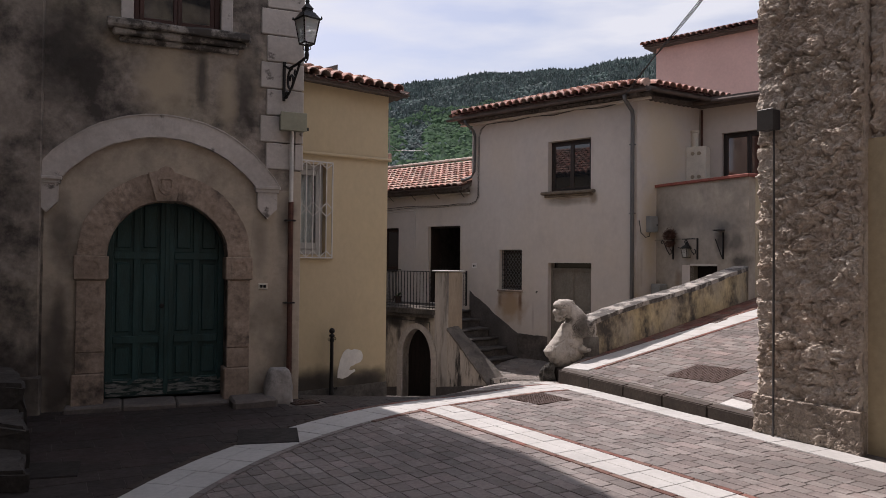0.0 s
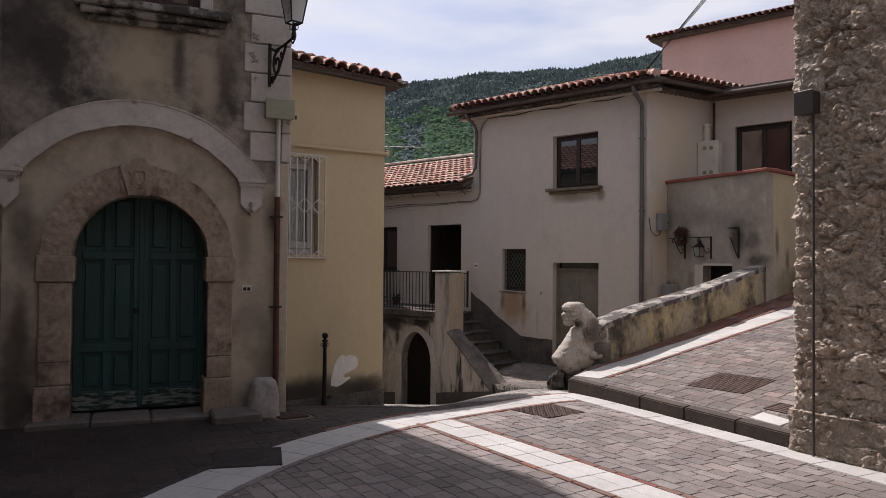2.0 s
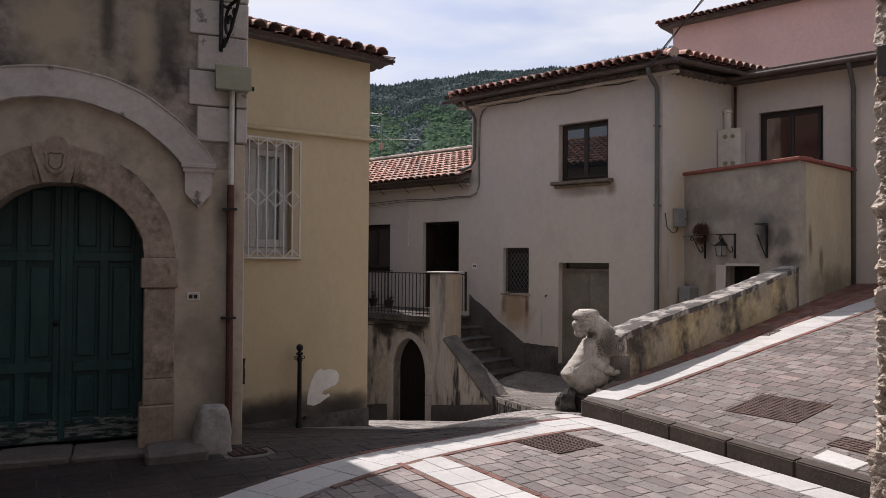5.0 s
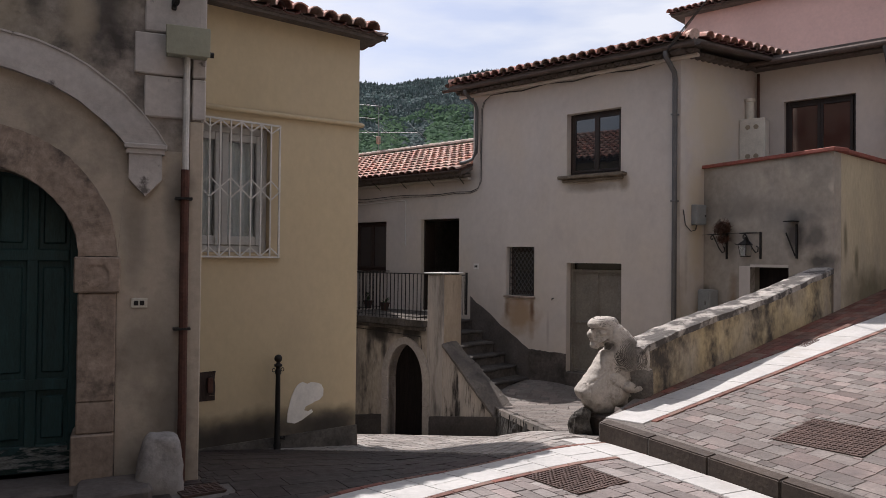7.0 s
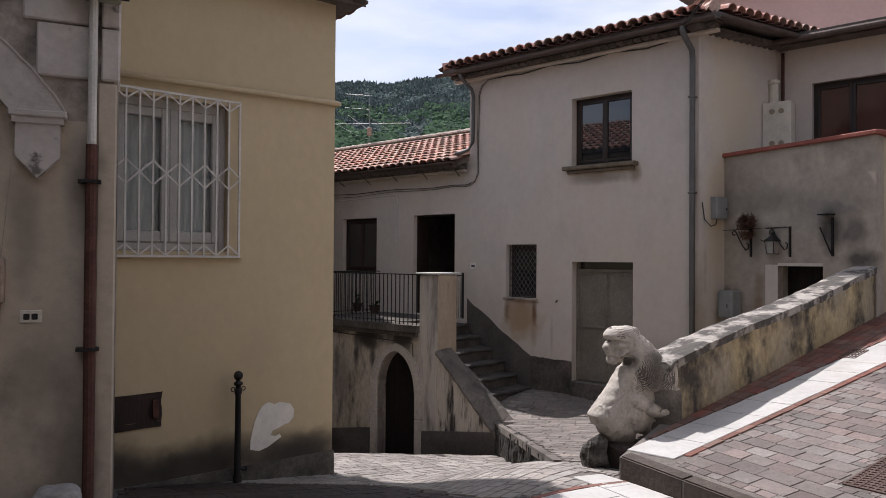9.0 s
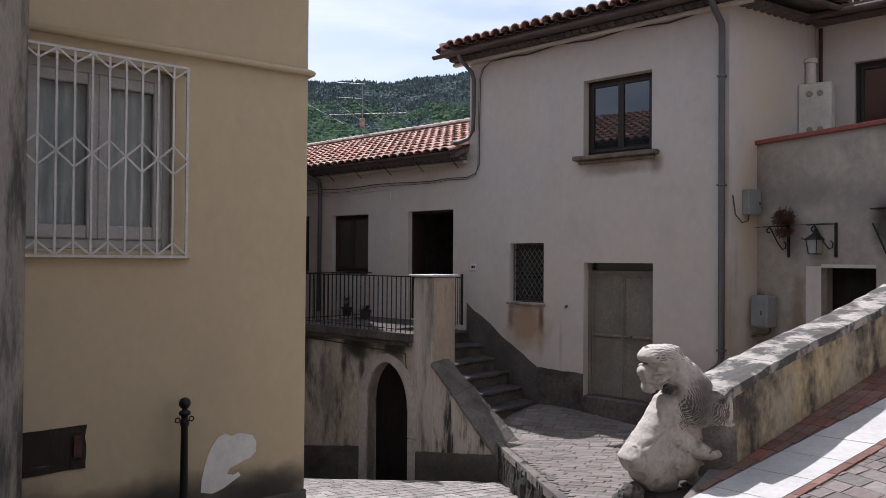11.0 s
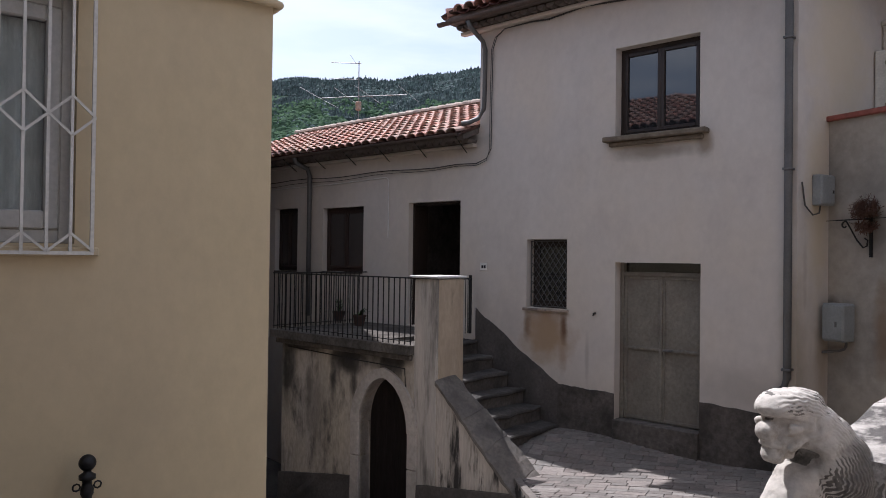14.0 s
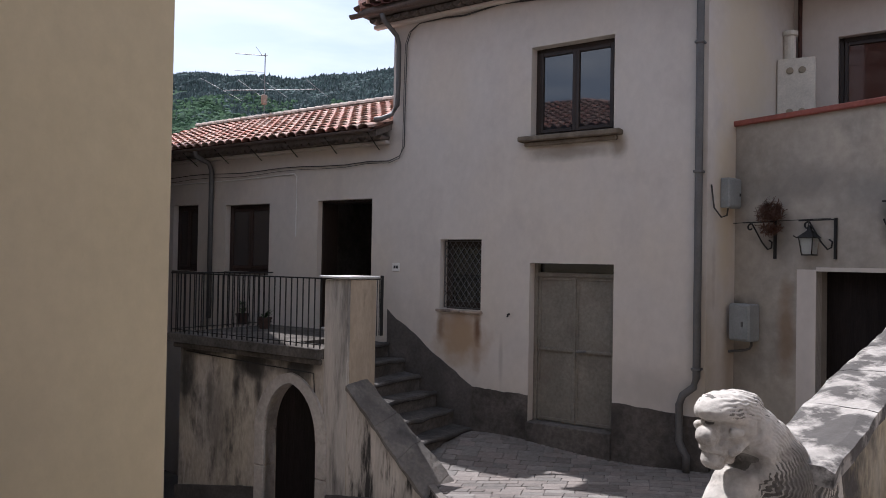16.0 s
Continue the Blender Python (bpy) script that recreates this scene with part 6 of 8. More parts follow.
def scroll_bracket(m, label):
    """An iron bracket: plate on the wall at x = 0, scrolled strut, arm to x = -0.42."""
    br = thing("wall_bracket", m, (0, 0, 0), label, "bracket", "iron brackets over the cellar door")
    part("plate", boxes((-0.015, 0.015, -0.03, 0.0, -0.48, 0.02)), M_IRON, br)
    bm = bmesh.new()
    pts_ = []
    for k in range(14):
        a = k / 13 * 4.6
        r = 0.055 - 0.003 * k
        pts_.append((-0.33 + r * math.cos(a + 1.2), -0.05, -0.07 + r * math.sin(a + 1.2)))
    tube(bm, pts_[::-1] + [(-0.26, -0.05, -0.10), (-0.16, -0.05, -0.27), (-0.08, -0.05, -0.36), (-0.03, -0.05, -0.34), (-0.02, -0.05, -0.27), (-0.06, -0.05, -0.24)], 0.011, 6)
    part("scroll", bm, M_IRON, br)
    bm = bmesh.new()
    tube(bm, [(0.0, -0.04, 0.0), (-0.45, -0.05, 0.0)], 0.008, 6)
    part("arm", bm, M_IRON, br)
    return br


scroll_bracket(FT @ pose(-2.25, 0, 2.27), "scrolled iron bracket with a dry hanging plant")
scroll_bracket(FT @ pose(-1.46, 0, 2.27), "scrolled iron bracket that carries a small lantern")
board = thing("wall_bracket", FT, (-0.75, 0, 2.2), "dark iron shelf bracket on the stained wall", "bracket", "iron brackets over the cellar door")
part("shelf", boxes((-0.86, -0.66, -0.16, 0.0, 2.44, 2.46), bevel=0.004), M_IRON, board)
part("strut", prism(bmesh.new(), [(-0.90, 2.25), (-0.885, 2.26), (-0.70, 1.86), (-0.71, 1.84)], -0.05, -0.035), M_IRON, board)
part("plate", boxes((-0.71, -0.68, -0.03, 0.0, 1.80, 2.40)), M_IRON, board)
bm = bmesh.new()
tube(bm, [(-3.2, -0.04, 2.26), (-2.5, -0.05, 2.275), (-1.5, -0.05, 2.285)], 0.005, 4)
solid("wire", bm, M_IRON, FT, "thin wire stretched between the brackets", "wire")

lan = thing("small_lantern", FT, (-1.76, -0.05, 1.84), "small black iron lantern hung from a bracket", "lantern")
C4 = lambda r, k: (-1.76 + r * math.cos(math.pi / 4 + k * math.pi / 2), -0.06 + r * math.sin(math.pi / 4 + k * math.pi / 2))
bm = bmesh.new()
for k in range(4):
    tube(bm, [(*C4(0.09, k), 1.84), (*C4(0.125, k), 2.05)], 0.007, 5)
    tube(bm, [(*C4(0.09, k), 1.84), (*C4(0.09, k + 1), 1.84)], 0.007, 5)
    tube(bm, [(*C4(0.15, k), 2.055), (*C4(0.15, k + 1), 2.055)], 0.009, 5)
    tube(bm, [(*C4(0.15, k), 2.055), (*C4(0.19, k), 2.08)], 0.008, 5)
part("frame", bm, M_IRON, lan)
bm = bmesh.new()
lathe(bm, [(0.15, 2.06), (0.05, 2.13), (0.03, 2.15), (0.02, 2.20)], (-1.76, -0.06, 0), 4)
bmesh.ops.rotate(bm, cent=(-1.76, -0.06, 0), matrix=Matrix.Rotation(math.pi / 4, 3, "Z"), verts=bm.verts)
part("cap", bm, M_IRON, lan)
bm = bmesh.new()
tube(bm, [(-1.76 + 0.02 * math.cos(k * 0.8), -0.06, 2.22 + 0.02 * math.sin(k * 0.8)) for k in range(9)], 0.005, 5)
part("hook", bm, M_IRON, lan)
for k in range(4):
    bm = bmesh.new()
    f = bm.faces.new([bm.verts.new(p) for p in ((*C4(0.085, k), 1.85), (*C4(0.085, k + 1), 1.85), (*C4(0.12, k + 1), 2.05), (*C4(0.12, k), 2.05))])
    bmesh.ops.solidify(bm, geom=[f], thickness=0.003)
    part("pane", bm, M_FROST, lan)

rnd = random.Random(3)
bm = bmesh.new()
for k in range(900):
    d = Vector((rnd.gauss(0, 1), rnd.gauss(0, 1), rnd.gauss(0, 1))).normalized() * (rnd.random() ** 0.4)
    c = Vector((-2.24 + 0.17 * d.x, -0.14 + 0.12 * d.y, 2.36 + 0.2 * d.z - (0.08 if d.z < -0.3 else 0)))
    e = Vector((rnd.gauss(0, 1), rnd.gauss(0, 1), rnd.gauss(0, 1))).normalized() * rnd.uniform(0.03, 0.07)
    s = e.cross(Vector((rnd.random(), rnd.random(), 1))).normalized() * 0.006
    bm.faces.new([bm.verts.new(p) for p in (c - e - s, c - e + s, c + e + s * 0.4, c + e - s * 0.4)])
solid("dry_plant", bm, M_DRY, FT, "dry brown hanging plant on a bracket", "plant")

# ---- TV aerial on the wing roof ----
aer = thing("tv_aerial", FA, (-19.37, 2.6, 5.2), "thin metal TV aerial on the tiled roof", "antenna")
M_ALU = plain("dull aluminium", (0.22, 0.22, 0.22), 0.6, 0.3)
for name_, u0, z0, u1, z1, r in (("mast", -19.37, 5.0, -19.37, 6.78, 0.013), ("boom", -20.87, 6.03, -17.60, 5.67, 0.011), ("boom", -20.49, 6.94, -19.29, 6.71, 0.012), ("boom", -20.52, 6.51, -19.41, 6.31, 0.008),
                                 ("element", -21.89, 6.48, -20.20, 5.68, 0.005), ("element", -20.38, 6.25, -19.16, 5.52, 0.005), ("element", -19.55, 6.18, -18.53, 5.57, 0.005), ("element", -17.92, 5.95, -17.21, 5.44, 0.005),
                                 ("element", -19.72, 7.00, -19.50, 6.76, 0.005)):
    bm = bmesh.new()
    tube(bm, [(u0, 2.6, z0), (u1, 2.6, z1)], r, 5)
    part(name_, bm, M_ALU, aer)
part("amplifier", boxes((-19.44, -19.31, 2.54, 2.66, 5.50, 5.74), bevel=0.02), M_JAMB, aer)

# overhead cable bundle from the corner of the roof
bm = bmesh.new()
p0, p1 = FA @ Vector((HR - 0.1, -0.5, 5.75)), Vector((4.6, 3.5, 8.2))
for k in range(3):
    pth = []
    for i in range(25):
        f = i / 24
        p = p0.lerp(p1, f)
        a = f * 40 + k * 2.1
        pth.append(p + Vector((0.04 * math.cos(a * 0.25), 0, 0.05 * math.sin(a * 0.25) - 0.5 * math.sin(math.pi * f))))
    tube(bm, pth, 0.008, 5)
solid("overhead_cable", bm, M_CABLE, None, "twisted overhead cables between the houses", "cable")

# ---- lion: crouched weathered stone figure at the foot of the parapet ----
def ball(bm, c, r, rot=(0, 0, 0), power=2.0):
    """A rounded mass; a power over 2 makes it boxier."""
    made = bmesh.ops.create_icosphere(bm, subdivisions=3, radius=1.0)["verts"]
    for v in made:
        v.co /= (abs(v.co.x) ** power + abs(v.co.y) ** power + abs(v.co.z) ** power) ** (1 / power)
    bmesh.ops.transform(bm, matrix=Matrix.LocRotScale(Vector(c), Euler([radians(a) for a in rot]), Vector(r)), verts=made)


def loft(bm, rows, power=2.4, seg=28):
    """A standing mass from (height, front, back, half width) sections, blended smoothly."""
    rows = sorted(rows)
    rings = []
    z = rows[0][0]
    while z <= rows[-1][0] + 1e-6:
        k_ = max(i for i in range(len(rows)) if rows[i][0] <= z + 1e-6)
        a, b = rows[k_], rows[min(k_ + 1, len(rows) - 1)]
        f = (z - a[0]) / (b[0] - a[0]) if b is not a else 0
        f = f * f * (3 - 2 * f) * 0.5 + f * 0.5
        xf, xr, w = (p + (q_ - p) * f for p, q_ in zip(a[1:], b[1:]))
        ring_ = []
        for i in range(seg):
            t = 2 * math.pi * i / seg
            c, s_ = math.cos(t), math.sin(t)
            ring_.append(bm.verts.new(((xf + xr) / 2 + (xr - xf) / 2 * math.copysign(abs(c) ** (2 / power), c), w * math.copysign(abs(s_) ** (2 / power), s_), z)))
        rings.append(ring_)
        z += 0.02
    for r0, r1 in zip(rings, rings[1:]):
        for i in range(seg):
            bm.faces.new((r0[i], r0[(i + 1) % seg], r1[(i + 1) % seg], r1[i]))
    bm.faces.new(rings[0][::-1])
    bm.faces.new(rings[-1])


def lion_mesh():
    """Rounded masses melted together, then worn and combed with the waves of a mane. It looks to -x."""
    bm = bmesh.new()
    # trunk: breast, long flat chest, throat
    loft(bm, ((-0.14, -0.02, 0.15, 0.08), (-0.06, -0.13, 0.19, 0.125), (0.02, -0.20, 0.20, 0.145), (0.10, -0.27, 0.21, 0.16), (0.185, -0.305, 0.23, 0.17), (0.25, -0.26, 0.24, 0.16),
              (0.32, -0.195, 0.25, 0.15), (0.40, -0.125, 0.27, 0.14), (0.50, -0.05, 0.29, 0.13), (0.60, 0.02, 0.31, 0.12), (0.70, 0.085, 0.33, 0.11)), 2.9)
    # head behind the muzzle
    loft(bm, ((0.69, 0.00, 0.12, 0.06), (0.73, -0.03, 0.14, 0.08), (0.77, -0.075, 0.16, 0.095), (0.82, -0.085, 0.20, 0.11), (0.87, -0.075, 0.22, 0.115), (0.905, -0.09, 0.24, 0.125), (0.935, -0.135, 0.25, 0.135),
              (0.965, -0.145, 0.25, 0.135), (1.00, -0.125, 0.25, 0.125), (1.03, -0.085, 0.22, 0.10), (1.055, -0.02, 0.14, 0.05)), 2.3)
    for c, r, rot, power in (
            ((-0.103, 0.0, 0.842), (0.058, 0.06, 0.054), (0, -14, 0), 2.2),       # nose
            ((-0.07, 0.0, 0.89), (0.05, 0.045, 0.05), (0, 20, 0), 2.0),           # bridge of the nose
            ((-0.07, 0.0, 0.775), (0.055, 0.07, 0.05), (0, 0, 0), 2.3),           # upper lip
            ((-0.062, 0.0, 0.715), (0.058, 0.06, 0.042), (0, 20, 0), 2.3),        # chin
            ((0.02, -0.092, 0.795), (0.08, 0.032, 0.03), (0, -28, 0), 2.0),       # cheeks
            ((0.02, 0.092, 0.795), (0.08, 0.032, 0.03), (0, -28, 0), 2.0),
            ((-0.025, -0.108, 0.868), (0.052, 0.026, 0.027), (0, 8, 0), 2.0),     # eyes
            ((-0.025, 0.108, 0.868), (0.052, 0.026, 0.027), (0, 8, 0), 2.0),
            ((0.12, 0.0, 0.895), (0.145, 0.155, 0.13), (0, 32, 0), 2.3),          # mane
            ((0.175, -0.01, 0.84), (0.15, 0.172, 0.145), (0, 36, 0), 2.3),
            ((0.23, -0.03, 0.77), (0.155, 0.19, 0.16), (0, 40, 0), 2.4),
            ((0.28, -0.05, 0.69), (0.16, 0.21, 0.17), (0, 42, 0), 2.4),
            ((0.32, -0.07, 0.61), (0.155, 0.225, 0.17), (0, 40, 0), 2.5),
            ((0.32, -0.07, 0.52), (0.12, 0.215, 0.13), (0, 0, 0), 2.4),
            ((0.385, -0.10, 0.57), (0.075, 0.245, 0.155), (0, -6, 0), 3.0),
            ((0.45, -0.14, 0.20), (0.12, 0.20, 0.44), (0, 0, 16), 3.2),           # back against the wall
            ((0.31, -0.02, 0.25), (0.12, 0.14, 0.30), (0, 0, 0), 2.6),
            ((0.20, -0.12, 0.28), (0.17, 0.075, 0.095), (0, 26, 0), 2.2),         # folded leg
            ((0.30, -0.18, 0.225), (0.085, 0.08, 0.065), (0, 22, 0), 2.2),
            ((0.365, -0.22, 0.205), (0.042, 0.065, 0.05), (0, 0, 0), 2.0),
            ((0.16, -0.11, 0.14), (0.14, 0.075, 0.15), (0, -30, 0), 2.2),
            ((0.445, -0.325, 0.58), (0.03, 0.035, 0.15), (0, -6, 0), 2.4)):       # end lock of the mane
        ball(bm, c, r, rot, power)
    tmp = new("lion_mass", mesh_of("lion_mass", bm, M_LION))
    rm = tmp.modifiers.new("union", "REMESH")
    rm.mode, rm.voxel_size = "VOXEL", 0.0044
    sm = tmp.modifiers.new("soften", "SMOOTH")
    sm.iterations, sm.factor = 22, 0.5
    me = bpy.data.meshes.new_from_object(tmp.evaluated_get(bpy.context.evaluated_depsgraph_get()))
    bpy.data.objects.remove(tmp)
    me.name = "stone_lion"
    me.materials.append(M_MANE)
    normals = [v.normal.copy() for v in me.vertices]

    def dent(p, x, z, rx, rz, slope=0.0):
        """A soft oval hollow in side view, its long axis leaning."""
        ax, az_ = (p.x - x) / rx, (p.z - z - slope * (p.x - x)) / rz
        return math.exp(-(ax * ax + az_ * az_))

    mask = []
    for v, n_ in zip(me.vertices, normals):
        p = v.co.copy()
        d = 0.004 * noise.noise(p * 8) + 0.0025 * noise.noise(p * 30)
        rx, rz = p.x + 0.02, p.z - 0.62
        rad, turn = math.hypot(rx, rz * 0.9), math.atan2(rz, rx)
        rad += 0.004 * noise.noise(p * 14)
        crown = 0.8 * step01(0.915, 0.945, p.z) * step01(-0.13, -0.04, p.x)
        mane = max(step01(0.12, 0.21, p.x - 0.1 * (p.z - 0.75)), crown) * step01(0.36, 0.46, p.z)
        wave = math.sin(2 * math.pi * rad / 0.0165 + 1.0 * math.sin(turn * 36 + 3 * noise.noise(p * 7)) + 2.5 * noise.noise(p * 4))
        d += mane * 0.0026 * wave
        side_y = step01(0.035, 0.08, abs(p.y))
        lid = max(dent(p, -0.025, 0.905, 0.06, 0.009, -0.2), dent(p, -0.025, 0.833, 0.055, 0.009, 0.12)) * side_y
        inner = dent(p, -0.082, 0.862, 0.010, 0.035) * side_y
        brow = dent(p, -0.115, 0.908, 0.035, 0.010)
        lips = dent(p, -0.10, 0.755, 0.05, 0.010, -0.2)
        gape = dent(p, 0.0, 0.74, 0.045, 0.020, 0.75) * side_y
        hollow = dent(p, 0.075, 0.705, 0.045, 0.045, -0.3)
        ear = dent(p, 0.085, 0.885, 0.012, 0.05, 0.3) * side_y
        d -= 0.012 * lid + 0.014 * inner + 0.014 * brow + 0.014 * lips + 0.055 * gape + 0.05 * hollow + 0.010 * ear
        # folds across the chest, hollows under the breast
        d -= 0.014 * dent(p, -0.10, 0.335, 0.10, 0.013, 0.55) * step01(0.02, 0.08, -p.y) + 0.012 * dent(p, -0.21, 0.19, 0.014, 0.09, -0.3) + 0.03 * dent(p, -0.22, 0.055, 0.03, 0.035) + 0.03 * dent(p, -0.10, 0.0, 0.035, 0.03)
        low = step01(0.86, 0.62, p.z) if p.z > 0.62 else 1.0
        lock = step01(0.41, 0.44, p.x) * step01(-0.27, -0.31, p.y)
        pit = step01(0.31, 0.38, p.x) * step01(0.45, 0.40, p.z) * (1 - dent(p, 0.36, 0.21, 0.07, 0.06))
        # mane grime, plus shade of grooves, mouth, throat and pit put into colour
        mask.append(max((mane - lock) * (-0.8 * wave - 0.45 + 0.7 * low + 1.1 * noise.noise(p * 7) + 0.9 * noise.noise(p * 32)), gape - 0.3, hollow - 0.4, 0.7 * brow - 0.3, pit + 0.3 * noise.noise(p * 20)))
        v.co = p + n_ * d
    for p in me.polygons:
        p.use_smooth = True
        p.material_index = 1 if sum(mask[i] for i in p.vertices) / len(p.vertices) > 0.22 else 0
    return me


M_BOULDER = material("dark lichened boulder", (0.10, 0.092, 0.08), 0.95, vary=0.5, scale=8, fine=40, bump=1.0, bump_scale=30, stain=(0.03, 0.027, 0.024), stain_scale=7, stain_at=(0.45, 0.6))
M_MANE = material("grimed and shaded limestone", (0.12, 0.108, 0.095), 0.92, vary=0.4, scale=6, fine=40, bump=0.7, bump_scale=30, tint=(0.19, 0.175, 0.155))
lion = tagged(new("stone_lion", lion_mesh()), "weathered crouching stone lion at the parapet's foot", "statue")
lion.matrix_world = pose(1.94, 11.81, 0.0, 0, 0, 26)
# dark patches on lower mane, throat and underside; the throat's is painted shade
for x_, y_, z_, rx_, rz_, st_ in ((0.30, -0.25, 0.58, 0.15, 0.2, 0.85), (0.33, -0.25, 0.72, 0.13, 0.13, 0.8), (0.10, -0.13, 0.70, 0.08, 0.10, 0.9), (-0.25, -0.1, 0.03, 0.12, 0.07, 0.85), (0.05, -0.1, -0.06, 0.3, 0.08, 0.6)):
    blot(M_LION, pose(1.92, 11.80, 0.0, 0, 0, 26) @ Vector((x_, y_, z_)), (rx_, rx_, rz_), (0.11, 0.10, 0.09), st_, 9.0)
FLN = pose(1.92, 11.80, 0.0, 0, 0, 26)
bm = boxes((-0.12, 0.55, -0.26, 0.26, -0.75, -0.09), bevel=0.03)
solid("lion_plinth", rough_edge(refined(bm, 3), 0.02, 5), M_KERB, FLN, "dark broken stone block under the lion", "plinth")
bm = boxes((-0.36, -0.135, -0.14, 0.10, -0.85, -0.05), bevel=0.05)
solid("rough_boulder", rough_edge(rough_edge(refined(bm, 9), 0.06, 5), 0.02, 23.0), M_BOULDER, FLN, "rough dark boulder beside the lion", "stone")

# ---- rubble stone pier and the houses, most of them unseen, that close the square ----
pier_dir = Vector((0.545, -0.838))
FS = pose(3.60, 7.60, 0, 0, 0, math.degrees(math.atan2(pier_dir.y, pier_dir.x)))
PW, PH = 1.15, 9.0


def rubble_height(u, z):
    """Relief of the rubble: long broken stones in rough courses, pitted mortar and sharp fragments."""
    w = Vector((u, z * 1.0, 0.3))
    w2 = w + Vector(noise.noise_vector(w * 4.0)) * 0.07 + Vector(noise.noise_vector(w * 11.0)) * 0.03
    d, pts = noise.voronoi(Vector((w2.x * 3.4, w2.y * 5.6, 0.3)))
    proud = 0.5 + 0.5 * math.sin(pts[0].x * 37.7 + pts[0].y * 91.3)
    big = min(1.0, (d[1] - d[0]) * 4.5) * (0.3 + 0.7 * proud)
    d2, pts2 = noise.voronoi(w2 * 19.0 + Vector((7, 3, 1)))
    chip = min(1.0, (d2[1] - d2[0]) * 2.2) * (0.5 + 0.5 * math.sin(pts2[0].x * 51.0 + pts2[0].y * 77.0))
    mortar = step01(0.0, 0.4, noise.noise(w * 2.3 + Vector((3, 0, 9))))
    torn = noise.turbulence(w2 * 9.0, 4, True)
    pit = step01(0.30, 0.46, noise.noise(w2 * 8 + Vector((2, 8, 4)))) * (0.5 + 0.5 * noise.noise(w * 31))
    return 0.05 * big + 0.04 * chip * (1 - 0.4 * mortar) + 0.012 * mortar + 0.03 * noise.noise(w * 1.6 + Vector((0, 0, 5))) + 0.04 * (torn - 0.5) + 0.018 * noise.noise(w * 40) - 0.06 * pit


def rubble_skin(x0, x1, z0, z1, du, dz):
    nx, nz = int((x1 - x0) / du), int((z1 - z0) / dz)
    verts, faces = [], []
    for j in range(nz + 1):
        z = z0 + (z1 - z0) * j / nz
        for i in range(nx + 1):
            u = x0 + (x1 - x0) * i / nx
            uu = u
            if i == 0:
                uu = u - 0.03 + 0.05 * noise.noise(Vector((1.0, z * 3.1, 0))) + 0.02 * noise.noise(Vector((1, z * 11, 0)))
            if i == nx:
                uu = u + 0.03 * noise.noise(Vector((4.0, z * 3.1, 0)))
            verts.append((uu, 0.04 - rubble_height(u, z) + (0.05 if i in (0, nx) else 0), z))
    for j in range(nz):
        for i in range(nx):
            a = j * (nx + 1) + i
            faces.append((a, a + 1, a + nx + 2, a + nx + 1))
    return verts, faces


verts, faces = rubble_skin(0.0, PW, -0.35, 4.7, 0.0115, 0.0125)
me = bpy.data.meshes.new("rubble_face")
me.from_pydata(verts, [], faces)
me.materials.append(M_RUBBLE)
pier = thing("stone_pier", FS, (0.6, 1.0, -0.2), "rough rubble stone corner pier of an old house", "wall")
face = new("rubble_face", me)
face.parent, face.matrix_parent_inverse = pier, OFFSET[pier.name]
part("core", boxes((0.02, PW, 0.07, 2.2, -0.4, PH)), M_RUBBLE, pier)
part("upper_face", boxes((0.0, PW, 0.0, 0.07, 4.7, PH)), M_RUBBLE, pier)
# squared edge stones in low courses, proud of the rubble
rnd = random.Random(11)
z = -0.2
while z < 4.6:
    h = rnd.uniform(0.22, 0.42)
    w = rnd.uniform(0.18, 0.42)
    bm = boxes((-0.02, w * 0.7, 0.012 - rnd.random() * 0.02, 0.3, z + 0.012, z + h - 0.012), bevel=0.03)
    part("stone", rough_edge(rough_edge(refined(bm, 14), 0.03, 9.0), 0.02, 27.0), M_RUBBLE, pier)
    z += h
verts, faces = rubble_skin(-0.02, PW + 0.03, -0.5, 0.24, 0.012, 0.012)
me = bpy.data.meshes.new("footing")
me.from_pydata([(x, 0.45 * y - 0.05 + (0.05 if z > 0.225 else 0), z) for x, y, z in verts], [], faces)
me.materials.append(M_FOOT)
foot = new("footing", me)
foot.parent, foot.matrix_parent_inverse = pier, OFFSET[pier.name]
tagged(foot, "roughcast footing")
part("footing_core", boxes((-0.01, PW + 0.02, -0.02, 0.1, -0.5, 0.22), bevel=0.01), M_FOOT, pier)

wbox = thing("cable_box", FS, (0.1, -0.08, 3.3), "dark grey metal cable box on the rubble wall", "box")
part("body", boxes((0.09, 0.28, -0.14, -0.01, 3.15, 3.37), bevel=0.008), plain("dark metal box", (0.06, 0.055, 0.055), 0.5, 0.3), wbox)
part("lid", boxes((0.085, 0.285, -0.15, -0.14, 3.145, 3.38), bevel=0.005), plain("dark metal lid", (0.07, 0.065, 0.06), 0.5, 0.3), wbox)
bm = bmesh.new()
tube(bm, [(0.235, -0.06, 3.15), (0.24, -0.065, 1.5), (0.245, -0.075, -0.2)], 0.012, 6)
part("cable", bm, M_CABLE, wbox)

house3 = thing("house", FS, (6.0, 2.5, -0.2), "ochre plastered house with rubble stone above", "house")
M_OCHRE = material("dull ochre plaster", (0.42, 0.34, 0.22), 0.9, vary=0.12, scale=1.0, fine=14, bump=0.3)
part("wall", boxes((PW, 16.0, 0.14, 5.0, -0.4, 2.95)), M_OCHRE, house3)
verts, faces = rubble_skin(PW, PW + 1.6, 2.95, 5.2, 0.03, 0.03)
me = bpy.data.meshes.new("rubble_band")
me.from_pydata([(x, y + 0.14, z) for x, y, z in verts], [], faces)
me.materials.append(M_RUBBLE)
rb = new("rubble_band", me)
